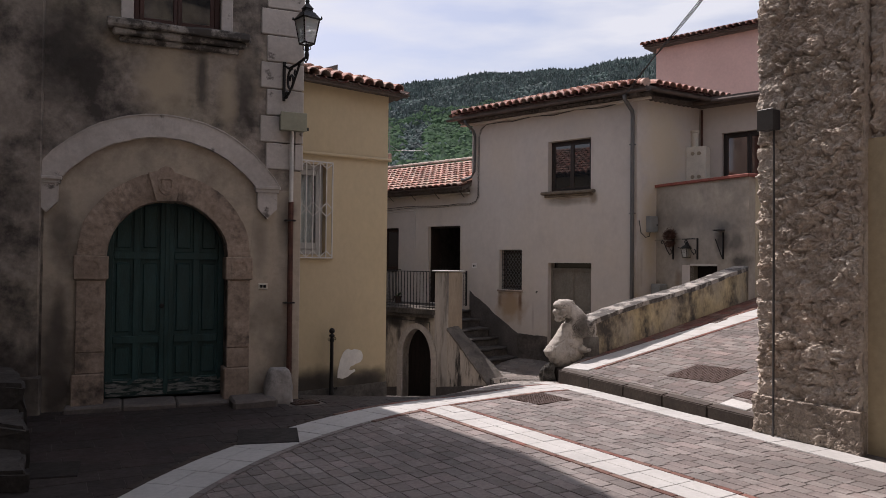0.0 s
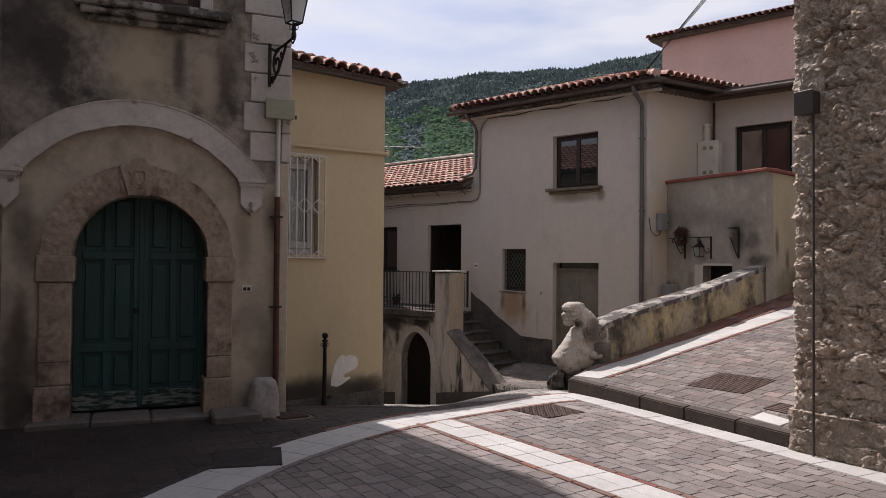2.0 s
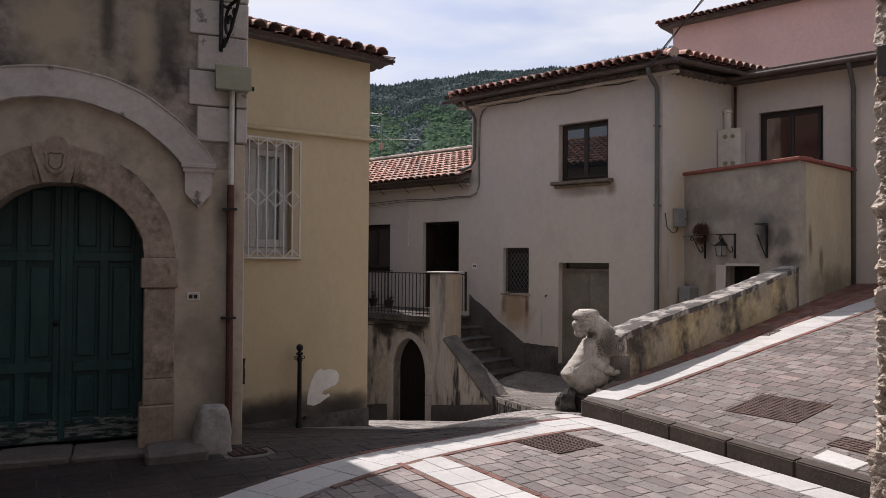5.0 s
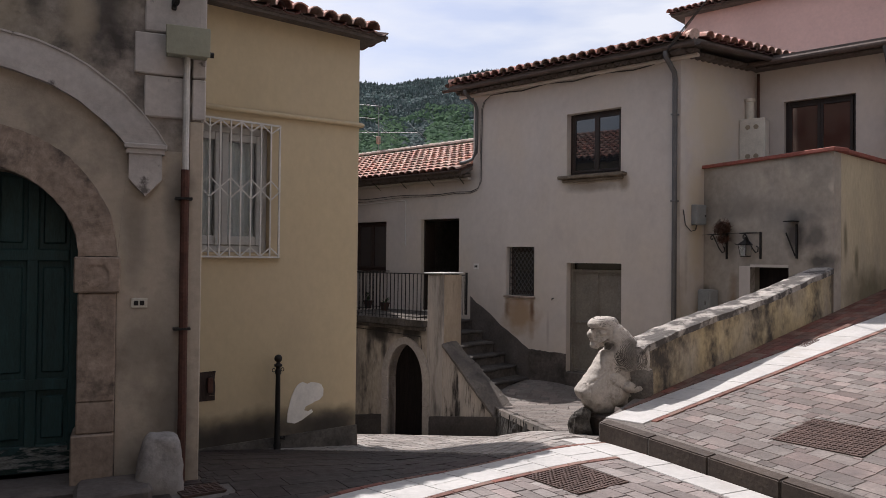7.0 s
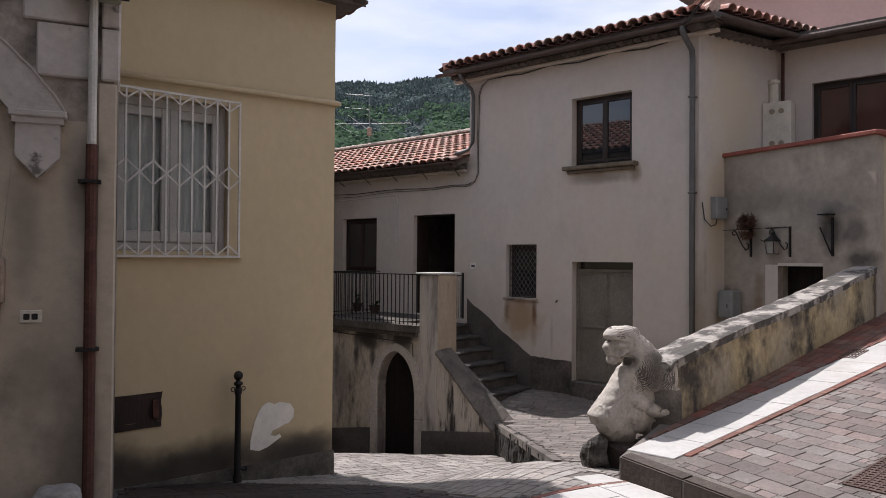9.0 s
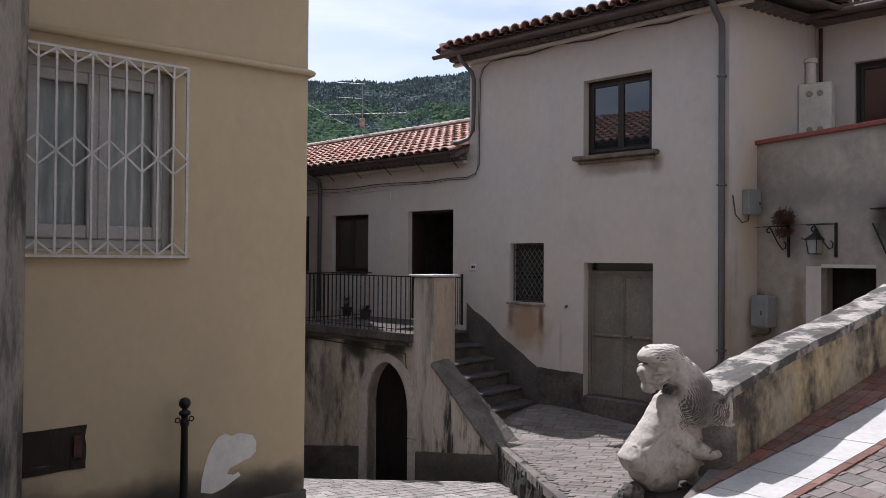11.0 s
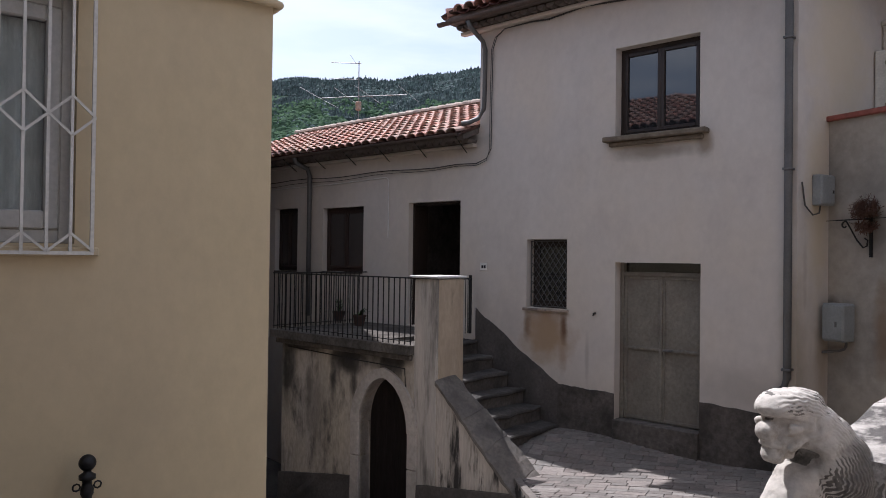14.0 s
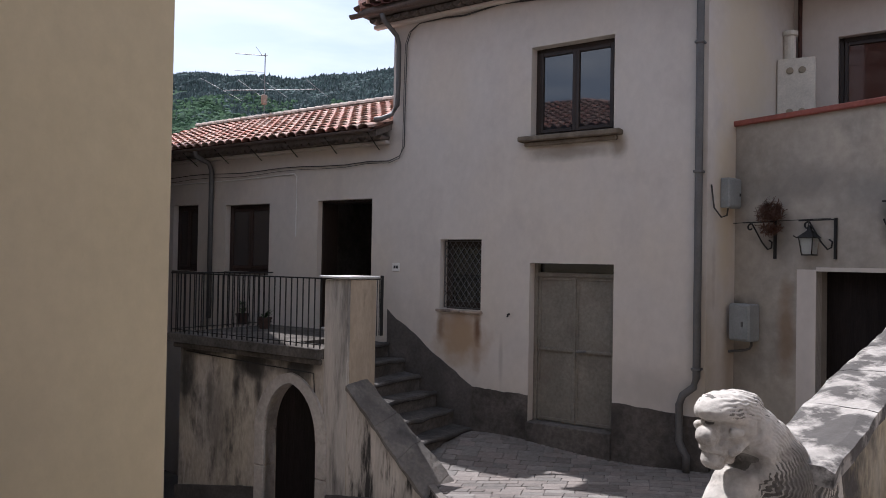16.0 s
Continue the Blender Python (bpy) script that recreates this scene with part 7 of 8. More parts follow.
rb.parent, rb.matrix_parent_inverse = house3, OFFSET[house3.name]
part("wall", boxes((PW, 16.0, 0.22, 5.0, 2.95, PH)), M_RUBBLE, house3)
part("roof", boxes((-0.3, 16.3, -0.3, 5.4, PH, PH + 0.18)), M_UNDER, house3)

# three unseen houses, added to hold sky light off the square and portal
sky_block_mouth = thing("house", pose(-3.4, 3.2, 0), (-2.0, -3, -0.2), "unseen plain house added to block sky light at the square's mouth", "house")
part("wall", boxes((-1.8, 0.0, -7.0, 0.0, -0.5, 10.5)), M_PORTAL, sky_block_mouth)
part("roof", boxes((-1.8, 0.3, -7.0, 0.3, 10.5, 10.7)), M_UNDER, sky_block_mouth)
sky_block_left = thing("house", pose(-5.1, 7.7, 0, 0, 0, 0), (-2.5, -4, -0.2), "unseen plain house added to block sky light beside the entrance steps", "house")
part("wall", boxes((-7.0, -0.15, -16.0, -0.3, -0.5, 9.5)), M_PORTAL, sky_block_left)
part("roof", boxes((-7.3, 0.1, -16.3, -0.1, 9.5, 9.7)), M_UNDER, sky_block_left)
sky_block_back = thing("house", pose(0, -5.5, 0), (0, -3, -0.2), "unseen plain house added to block sky light across the square", "house")
part("wall", boxes((-12.0, 16.0, -6.0, 0.0, -0.5, 11.0)), M_PORTAL, sky_block_back)
part("roof", boxes((-12.3, 16.3, -6.3, 0.3, 11.0, 11.2)), M_UNDER, sky_block_back)

# unseen house, added so the wing's panes mirror a wall, not sky
mirrored_house = thing("house", pose(-10.0, 21.5, 0), (0, 0, -2.5), "unseen plain house added for the wing windows to reflect", "house")
part("wall", boxes((-3.0, 3.2, -3.5, 4.0, -3.5, 5.5)), M_DIRTY, mirrored_house)
part("roof", boxes((-3.3, 3.5, -3.8, 4.3, 5.5, 5.7)), M_UNDER, mirrored_house)

# unseen block, added only to keep the sun off the balcony
sun_block = thing("house", FA, (-23.6, -1.0, -2.5), "unseen block added to shade the balcony", "house")
plan = [Vector(p) for p in ((-27.0, -2.15), (-16.75, -2.15), (-18.25, -1.05), (-19.75, -0.03), (-27.0, -0.03))]
bm = bmesh.new()
slab(bm, [tuple(p) for p in plan], -3.4, lambda x, y: 7.55)
part("wall", bm, M_DIRTY, sun_block)
bm = bmesh.new()
slab(bm, [tuple(p) for p in plan], 7.555, lambda x, y: 7.68)
part("roof", bm, M_UNDER, sun_block)

# ---- wooded mountain ----
def ridge(az):
    """Height of the skyline in degrees against the azimuth, right of +y."""
    return 13.98 + 0.085 * az + 0.16 * math.sin(az * 0.45 + 1) + 0.08 * math.sin(az * 1.3)


def hill_point(az, f):
    r = 430 + 970 * f
    a = radians(az)
    top = math.tan(radians(ridge(az))) * 1400
    z = -25 + (top + 25) * (f ** 1.12) + 24 * noise.noise(Vector((az * 0.13, f * 4.5, 0))) * math.sin(f * math.pi)
    z += 10 * noise.noise(Vector((az * 0.5, f * 14, 2))) * math.sin(f * math.pi)
    return Vector((r * math.sin(a), r * math.cos(a), z))


bm = bmesh.new()
grid = [[bm.verts.new(hill_point(-50 + 1.0 * j, k / 50)) for j in range(101)] for k in range(51)]
grid.append([bm.verts.new(hill_point(-50 + 1.0 * j, 1.0) + Vector((0, 300, -160))) for j in range(101)])
for a, b in zip(grid, grid[1:]):
    for j in range(100):
        bm.faces.new((a[j], a[j + 1], b[j + 1], b[j]))
M_HILL = material("hillside grass and scrub", (0.050, 0.075, 0.050), 0.95, vary=0.35, scale=0.02, fine=0.2, bump=0, spec=0.0)
solid("hillside", bm, M_HILL, label="green mountain slope behind the village", category="hillside", kind="structure", smooth=True)


def wood(name, count, seed, lo, hi, size, tall, mat, label, jitter=0.28, az0=-26, az1=28):
    """Many tree crowns on the slope: lumpy domes or spires with an uneven outline, in one mesh."""
    rng = np.random.default_rng(seed)
    base_ = bmesh.new()
    bmesh.ops.create_icosphere(base_, subdivisions=1, radius=1.0)
    if tall:
        base_.clear()
        bmesh.ops.create_cone(base_, segments=5, radius1=1.0, radius2=0.35, depth=2.0)
    bv = np.array([v.co[:] for v in base_.verts])
    base_.verts.index_update()
    bmesh.ops.triangulate(base_, faces=base_.faces)
    bf = np.array([[v.index for v in f.verts] for f in base_.faces])
    base_.free()
    if tall:
        zz = (bv[:, 2] + 1) / 2
        bv = np.stack([bv[:, 0] * (1.05 - zz * 0.75), bv[:, 1] * (1.05 - zz * 0.75), zz * 2.2 - 0.4], 1)
    allv, allf = [], []
    n_ = 0
    while n_ < count:
        az, f = rng.uniform(az0, az1), rng.uniform(lo, hi)
        den = noise.noise(Vector((az * 0.35, f * 9, seed)))
        if den < -0.3 + 0.3 * rng.random() and f < 0.93:
            continue
        p = np.array(hill_point(az, f))
        s = size * rng.uniform(0.6, 1.35)
        v = bv * s * rng.uniform(1 - jitter, 1 + jitter, (len(bv), 1)) * np.array([1, 1, rng.uniform(0.8, 1.3)])
        allv.append(v + p + np.array([0, 0, 0.35 * s]))
        allf.append(bf + n_ * len(bv))
        n_ += 1
    me = bpy.data.meshes.new(name)
    me.from_pydata(np.concatenate(allv).tolist(), [], np.concatenate(allf).tolist())
    me.materials.append(mat)
    return tagged(new(name, me), label, "trees", kind="stuff")


# distance haze is put into these greyed, bluish leaf colours
M_DECID = material("haze-greyed broadleaf foliage", (0.066, 0.102, 0.062), 0.85, vary=0.3, scale=0.03, fine=0.5, bump=0, spec=0.0, island=0.26, stain=(0.05, 0.085, 0.05), stain_scale=0.02)
M_CONIF = material("haze-greyed conifer foliage", (0.088, 0.11, 0.104), 0.9, vary=0.3, scale=0.03, fine=0.5, bump=0, spec=0.0, island=0.4)
wood("broadleaf_wood", 26000, 1, 0.05, 0.74, 4.6, False, M_DECID, "bright green broadleaf wood on the lower slope", az0=-22, az1=18)
wood("conifer_wood", 26000, 2, 0.62, 1.0, 2.7, True, M_CONIF, "dark conifer wood up to the ridge", az0=-22, az1=20)
wood("mixed_wood", 16000, 3, 0.3, 1.0, 3.6, False, M_CONIF, "darker clumps among the broadleaf trees", az0=-22, az1=18)

# ---- kerb, strips, covers ----
KD = (KERB1 - KERB0).normalized()
KN = Vector((-KD.y, KD.x))              # towards the ramp
RD, RP = Vector((0.561, -0.828)), Vector((0.828, 0.561))
ARC_C, ARC_R0, ARC_R1 = Vector((5.2, 4.0)), 7.02, 7.70


def in_arc(p, grow=0.0):
    r = (p - ARC_C).length
    return ARC_R0 - grow < r < ARC_R1 + grow and p.x < 2.1 + grow


S0 = Vector((-0.06, 8.72))
SW = 0.285


def in_radial(p, grow=0.0):
    q = p - S0
    return -0.1 < q.dot(RD) < 9.0 and abs(q.dot(RP)) < SW + grow


def in_kerbband(p, grow=0.0):
    q = p - KERB0
    d = q.dot(KN)
    return -0.36 - grow < d < 0.02 and -0.4 < q.dot(KD) < 9.0


def flag(bm, corners, zf, thick=0.05, lift=0.006, inset=0.006, rnd=None):
    """One paving piece with eased edges, laid on the land."""
    c = sum(corners, Vector((0, 0))) / len(corners)
    dz = (rnd.uniform(-0.0016, 0.0016) if rnd else 0) + lift
    top = []
    mid_ = []
    for p in corners:
        q = p + (c - p).normalized() * inset
        top.append(bm.verts.new((q.x, q.y, zf(q.x, q.y) + dz)))
        mid_.append(bm.verts.new((p.x, p.y, zf(p.x, p.y) + dz - 0.008)))
    low = [bm.verts.new((p.x, p.y, zf(p.x, p.y) - thick)) for p in corners]
    n_ = len(corners)
    bm.faces.new(top)
    for i in range(n_):
        j = (i + 1) % n_
        bm.faces.new((mid_[i], mid_[j], top[j], top[i]))
        bm.faces.new((low[i], low[j], mid_[j], mid_[i]))


prnd = random.Random(21)
band = thing("paving_band", Matrix(), (0, 8, -0.2), "curved band of pale limestone slabs across the square", "paving", kind="structure")
BRICK_END = math.radians(147)
ang = math.radians(112)
k = 0
while ang < math.radians(205):
    step_ = 0.42 / 7.4
    for r0, r1 in ((ARC_R0 + 0.07, (ARC_R0 + ARC_R1) / 2 + (0.05 if k % 2 else -0.05)), ((ARC_R0 + ARC_R1) / 2 + (0.05 if k % 2 else -0.05), ARC_R1 - 0.07)):
        a0, a1 = ang + 0.0002, ang + step_ - 0.0002
        if math.degrees(a1) > 112.5:
            bm = bmesh.new()
            cs_ = [ARC_C + Vector((math.cos(a), math.sin(a))) * r for a, r in ((a0, r0 + 0.0015), (a1, r0 + 0.0015), (a1, r1 - 0.0015), (a0, r1 - 0.0015))]
            if cs_[0].x < 1.95:
                flag(bm, cs_, land, rnd=prnd)
                part("slab", bm, M_WHITE, band)
            else:
                bm.free()
    ang += step_
    k += 1
bm = bmesh.new()
for r0, r1 in ((ARC_R0, ARC_R0 + 0.066), (ARC_R1 - 0.066, ARC_R1)):
    ang = math.radians(114)
    while ang < BRICK_END:
        a0, a1 = ang + 0.0004, ang + 0.24 / 7.4 - 0.0004
        flag(bm, [ARC_C + Vector((math.cos(a), math.sin(a))) * r for a, r in ((a0, r0), (a1, r0), (a1, r1), (a0, r1))], land, rnd=prnd)
        ang += 0.24 / 7.4
part("edging_bricks", bm, M_BRICK, band, "thin red brick edging")["kind"] = "stuff"
for r0, r1, mat in ((ARC_R0, ARC_R0 + 0.066, M_PAVERS), (ARC_R1 - 0.066, ARC_R1, M_KERB)):
    bm = bmesh.new()
    ang = BRICK_END + 0.24 / 7.4
    while ang < math.radians(205):
        flag(bm, [ARC_C + Vector((math.cos(a), math.sin(a))) * r for a, r in ((ang, r0), (ang + 0.0392, r0), (ang + 0.0392, r1), (ang, r1))], land, rnd=prnd)
        ang += 0.04
    part("edging_stones", bm, mat, band, "dark stone edging")["kind"] = "stuff"

band2 = thing("paving_band", Matrix(), (1.5, 6.5, -0.2), "straight band of pale limestone slabs across the square", "paving", kind="structure")
q = 0.0
while q < 9.0:
    for s0_, s1_ in ((-SW + 0.065, 0.0), (0.0, SW - 0.065)):
        bm = bmesh.new()
        cs_ = [S0 + RD * a + RP * b for a, b in ((q + 0.0015, s0_ + 0.0015), (q + 0.4285, s0_ + 0.0015), (q + 0.4285, s1_ - 0.0015), (q + 0.0015, s1_ - 0.0015))]
        flag(bm, cs_[::-1], land, rnd=prnd)
        part("slab", bm, M_WHITE, band2)
    q += 0.43
bm = bmesh.new()
for s0_, s1_ in ((-SW, -SW + 0.062), (SW - 0.062, SW)):
    q = 0.0
    while q < 9.0:
        flag(bm, [S0 + RD * a + RP * b for a, b in ((q + 0.003, s0_), (q + 0.237, s0_), (q + 0.237, s1_), (q + 0.003, s1_))][::-1], land, rnd=prnd)
        q += 0.24
part("edging_bricks", bm, M_BRICK, band2, "thin red brick edging")["kind"] = "stuff"

band3 = thing("paving_band", Matrix(), (2.6, 9.0, -0.2), "band of pale limestone slabs along the kerb", "paving", kind="structure")
q = -0.25
while q < 8.0:
    bm = bmesh.new()
    flag(bm, [KERB0 + KD * a + KN * b for a, b in ((q + 0.0015, -0.33), (q + 0.4485, -0.33), (q + 0.4485, -0.005), (q + 0.0015, -0.005))], land, rnd=prnd)
    part("slab", bm, M_WHITE, band3)
    q += 0.45

kerb = thing("kerb", Matrix(), (2.7, 9.3, -0.2), "dark stone kerb stepping up to the ramp", "kerb", kind="structure")
L = (KERB1 - KERB0).length
nn = 5
for i in range(nn):
    a, b = L * i / nn + 0.004, L * (i + 1) / nn - 0.004
    if i == nn - 1:
        b = L + 0.3
    cs_ = [KERB0 + KD * x + KN * y for x, y in ((a, 0.0), (b, 0.0), (b, 0.13), (a, 0.13))]
    bm = bmesh.new()
    slab(bm, [tuple(c) for c in cs_], -0.5, lambda x, y: ramp_z(x, y) + 0.006)
    bmesh.ops.bevel(bm, geom=bm.edges, offset=0.012, segments=2, affect="EDGES")
    part("kerb_stone", bm, M_KERB, kerb)

# on the ramp: red brick margin, pale strip beside the parapet
PD = (PAR1 - PAR0).normalized()
PN = Vector((PD.y, -PD.x))              # out over the ramp


def held(p, least=0.14):
    """Keeps a corner behind the kerb."""
    d = (p - KERB0).dot(KN)
    return p + PD * ((least - d) / PD.dot(KN)) if d < least else p


band4 = thing("paving_band", Matrix(), (4.2, 12.5, 0.3), "pale limestone strip with red brick margin along the parapet", "paving", kind="structure")
SIN, SOUT, SLEAN = 0.08, 0.56, 0.12       # the strip leaves the parapet's line as it climbs


def strip_at(a, b):
    return held(PAR0 + PD * a + PN * (b + SLEAN * a))


q = -0.52
while q < 9.0:
    a_, b_ = q + 0.002, q + 0.448
    bm = bmesh.new()
    cs_ = [strip_at(a, b) for a, b in ((a_, SIN), (b_, SIN), (b_, SOUT), (a_, SOUT))]
    if (cs_[0] - cs_[1]).length > 0.03 or (cs_[2] - cs_[3]).length > 0.03:
        flag(bm, cs_[::-1], ramp_z, rnd=prnd)
        part("slab", bm, M_WHITE, band4)
    else:
        bm.free()
    q += 0.45
bm = bmesh.new()
q = -0.4
while q < 9.0:
    a_, b_ = q + 0.002, q + 0.238
    rows4 = [[strip_at(a, b) for a, b in ((a_, SOUT + 0.005), (b_, SOUT + 0.005), (b_, SOUT + 0.07), (a_, SOUT + 0.07))]]
    o = 0.005
    while o < SIN + SLEAN * a_ - 0.03:
        o1 = min(o + 0.1, SIN + SLEAN * a_ - 0.005)
        rows4.append([held(PAR0 + PD * a + PN * b) for a, b in ((a_, o), (b_, o), (b_, o1), (a_, o1))])
        o += 0.103
    for cs_ in rows4:
        if (cs_[0] - cs_[1]).length > 0.03 and (cs_[2] - cs_[3]).length > 0.03:
            flag(bm, cs_[::-1], ramp_z, rnd=prnd)
    q += 0.24
part("edging_bricks", bm, M_BRICK, band4, "red brick margin")["kind"] = "stuff"


def cover(name, centre, dx, dy, hx, hy, zf, label, cells=11):
    """A rusty cast-iron cover with a raised grid."""
    th = thing(name, Matrix(), (centre.x, centre.y, zf(centre.x, centre.y)), label, "manhole cover", "iron covers")
    bm = bmesh.new()
    c4 = [centre + dx * a + dy * b for a, b in ((-hx, -hy), (hx, -hy), (hx, hy), (-hx, hy))]
    slab(bm, [tuple(c) for c in c4], lambda x, y: zf(x, y) - 0.05, lambda x, y: zf(x, y) - 0.004)
    part("plate", bm, M_GRATE, th)
    bm = bmesh.new()
    for i in range(cells + 1):
        a = -hx + 2 * hx * i / cells
        b = -hy + 2 * hy * i / cells
        for p, q_, w_ in ((centre + dx * a - dy * hy, centre + dx * a + dy * hy, dx), (centre + dy * b - dx * hx, centre + dy * b + dx * hx, dy)):
            slab(bm, [tuple(v) for v in (p - w_ * 0.008, p + w_ * 0.008, q_ + w_ * 0.008, q_ - w_ * 0.008)], lambda x, y: zf(x, y) - 0.01, lambda x, y: zf(x, y) + 0.003)
    part("grid", bm, M_GRATE, th, "raised grid pattern")["kind"] = "stuff"
    return th


COVERS = [(Vector((1.30, 9.52)), 0.38, 0.31, land), (Vector((3.75, 9.815)), 0.40, 0.35, ramp_z)]
CX, CY = Vector((0.60, -0.80)), Vector((0.80, 0.60))
for c, hx, hy, zf in COVERS:
    cover("manhole_cover", c, CX, CY, hx, hy, zf, "square rusty cast-iron cover with a raised grid", 15)
SMALL = [(Vector((-1.82, 8.95)), Vector((0.8, 0.6)), Vector((-0.6, 0.8)), 0.17, 0.13, land, "small dark gully grate in a pale frame"), (Vector((5.13, 13.50)), PD, PN, 0.22, 0.09, ramp_z, "small iron gully grate in the brick margin"), (Vector((3.92, 8.45)), KD, KN, 0.24, 0.13, ramp_z, "rusty iron gully grate at the pier")]
for c, dx, dy, hx, hy, zf, lab in SMALL:
    cover("gully_grate", c, dx, dy, hx, hy, lambda x, y, zf=zf: zf(x, y) + 0.008, lab, 5)
M_DRAIN = material("wet dark drain stone", (0.022, 0.018, 0.016), 0.8, vary=0.4, scale=4, fine=20, bump=0.6)
for cs_ in (((-1.97, 6.57), (-1.37, 6.73), (-1.54, 7.36), (-2.15, 7.21)), ((-3.40, 5.28), (-2.98, 5.41), (-3.18, 5.86), (-3.62, 5.75))):
    bm = bmesh.new()
    flag(bm, [Vector(c) for c in cs_], land, lift=0.014)
    solid("drain_cover", bm, M_DRAIN, None, "nearly black stone drain cover set in the paving", "drain cover", "drain covers")
bm = bmesh.new()
flag(bm, [Vector((3.42, 8.32)), Vector((3.60, 7.95)), Vector((3.78, 8.05)), Vector((3.62, 8.45))], ramp_z, lift=0.012)
solid("pale_slab", bm, M_WHITE, None, "single pale slab at the end of the kerb", "paving", kind="structure")


M_BLACK = material("black mossy stone", (0.022, 0.02, 0.018), 0.95, vary=0.5, scale=5, fine=25, bump=1.0, bump_scale=25, stain=(0.07, 0.065, 0.055), stain_scale=5, stain_at=(0.55, 0.68))
lowwall = thing("low_wall", Matrix(), (1.15, 15.5, -1.3), "low blackened stone wall beside the alley steps", "wall")
for i in range(11):
    ya, yb = 12.05 + 0.53 * i, 12.05 + 0.53 * (i + 1) - 0.012
    bm = bmesh.new()
    slab(bm, [(edge_x(ya) - 0.05, ya), (edge_x(ya) + 0.06, ya), (edge_x(yb) + 0.06, yb), (edge_x(yb) - 0.05, yb)], lambda x, y: land(edge_x(y) - 0.5, y) - 0.35, lambda x, y: land(edge_x(y) + 0.3, y) - 0.025)
    bmesh.ops.bevel(bm, geom=bm.edges, offset=0.015, segments=1, affect="EDGES")
    part("stone_block", rough_edge(rough_edge(refined(bm, 7), 0.04, 5.0), 0.02, 17.0), M_BLACK, lowwall)
    bm = bmesh.new()
    slab(bm, [(edge_x(ya) - 0.055, ya), (edge_x(ya) + 0.04, ya), (edge_x(yb) + 0.04, yb), (edge_x(yb) - 0.055, yb)], lambda x, y: land(edge_x(y) + 0.3, y) - 0.10, lambda x, y: land(edge_x(y) + 0.3, y) + 0.002)
    part("edge_stone", rough_edge(refined(bm, 3), 0.008, 6.0), M_COPE, lowwall)


# ---- paving stones ----
def covered(p, ramp_side):
    for c, hx, hy, zf in COVERS:
        q_ = p - c
        if abs(q_.dot(CX)) < hx + 0.008 and abs(q_.dot(CY)) < hy + 0.008:
            return True
    if ramp_side:
        q_ = p - PAR0
        if q_.dot(PN) < SOUT + 0.04 + SLEAN * q_.dot(PD) or (p - KERB0).dot(KN) < 0.18:
            return True
        return False
    return in_arc(p, -0.05) or in_radial(p, -0.05) or in_kerbband(p, -0.05)


def blocked(p):
    """Inside a building."""
    x, y = p
    for m, u0, u1 in ((FY, 0.0, 8.05), (FO, -9.0, 2.16)):
        q_ = m.inverted() @ Vector((x, y, 0))
        if u0 < q_.x < u1 and -0.02 < q_.y < 9.0:
            return True
    q_ = FA.inverted() @ Vector((x, y, 0))
    if q_.y > -0.03 or (q_.x < -12.0 and q_.y > YB - 0.03) or (q_.x < SU1 and YB < q_.y and q_.x < -11.5):
        return True
    q_ = FS.inverted() @ Vector((x, y, 0))
    return q_.x > 0 and q_.y > 0


def rows_of(origin, dx, dy, x0, x1, y0, y1, length, width, keep, zf, seed, gap=0.009, deep=4, jitter=0.012, wobble=0.0):
    """Corners of running-bond paving pieces for which keep() holds at the middle and the corners."""
    rr = random.Random(seed)
    out = []
    y = y0
    while y < y1:
        w = width * rr.uniform(0.88, 1.12)
        x = x0 + rr.random() * length
        while x < x1:
            ln = length * rr.choice((0.75, 0.9, 1.0, 1.0, 1.15, 1.35))
            a, b = gap / 2, gap / 2
            cs_ = []
            for u, v in ((x + a, y + b), (x + ln - a, y + b), (x + ln - a, y + w - b), (x + a, y + w - b)):
                p = origin + dx * (u + rr.uniform(-jitter, jitter) * 0.6) + dy * (v + rr.uniform(-jitter, jitter) * 0.5)
                cs_.append(p)
            c = sum(cs_, Vector((0, 0))) / 4
            trial = [(cs_, 0)]
            while trial:
                q4, depth = trial.pop()
                c = sum(q4, Vector((0, 0))) / 4
                if keep(c) and all(keep(p) for p in q4):
                    out.append(q4)
                elif depth < deep and any(keep(p) for p in (*q4, c)):
                    if depth % 2 == 0:
                        m0, m1 = (q4[0] + q4[1]) / 2, (q4[3] + q4[2]) / 2
                        trial += [([q4[0], m0, m1, q4[3]], depth + 1), ([m0, q4[1], q4[2], m1], depth + 1)]
                    else:
                        m0, m1 = (q4[0] + q4[3]) / 2, (q4[1] + q4[2]) / 2
                        trial += [([q4[0], q4[1], m1, m0], depth + 1), ([m0, m1, q4[2], q4[3]], depth + 1)]
            x += ln
        y += w
    return out


def lay(parent, pieces, zf, mat_one, mat_all, near, name="paver", most=290):
    """The pieces of the near stretch as parts, the rest joined."""
    rr = random.Random(4)
    single = [p for p in pieces if near(sum(p, Vector((0, 0))) / 4)][:most]
    ids = {id(p) for p in single}
    for p in single:
        bm = bmesh.new()
        flag(bm, p, zf, lift=-0.002, rnd=rr, inset=0.005)
        part(name, bm, mat_one, parent)
    bm = bmesh.new()
    for p in pieces:
        if id(p) not in ids:
            flag(bm, p, zf, lift=-0.002, rnd=rr, inset=0.005)
    ob = part(name + "s", bm, mat_all, parent)
    ob["kind"] = "stuff"


O = Vector((1.8, 10.98))
square = thing("pavement", Matrix(), (1, 6, -0.2), "grey purple stone pavers of the village square", "pavement", kind="structure")
keep_sq = lambda p: not covered(p, False) and not blocked(p) and (p - KERB0).dot(KN) < -0.30 and (p - ARC_C).length < ARC_R0 + 0.06
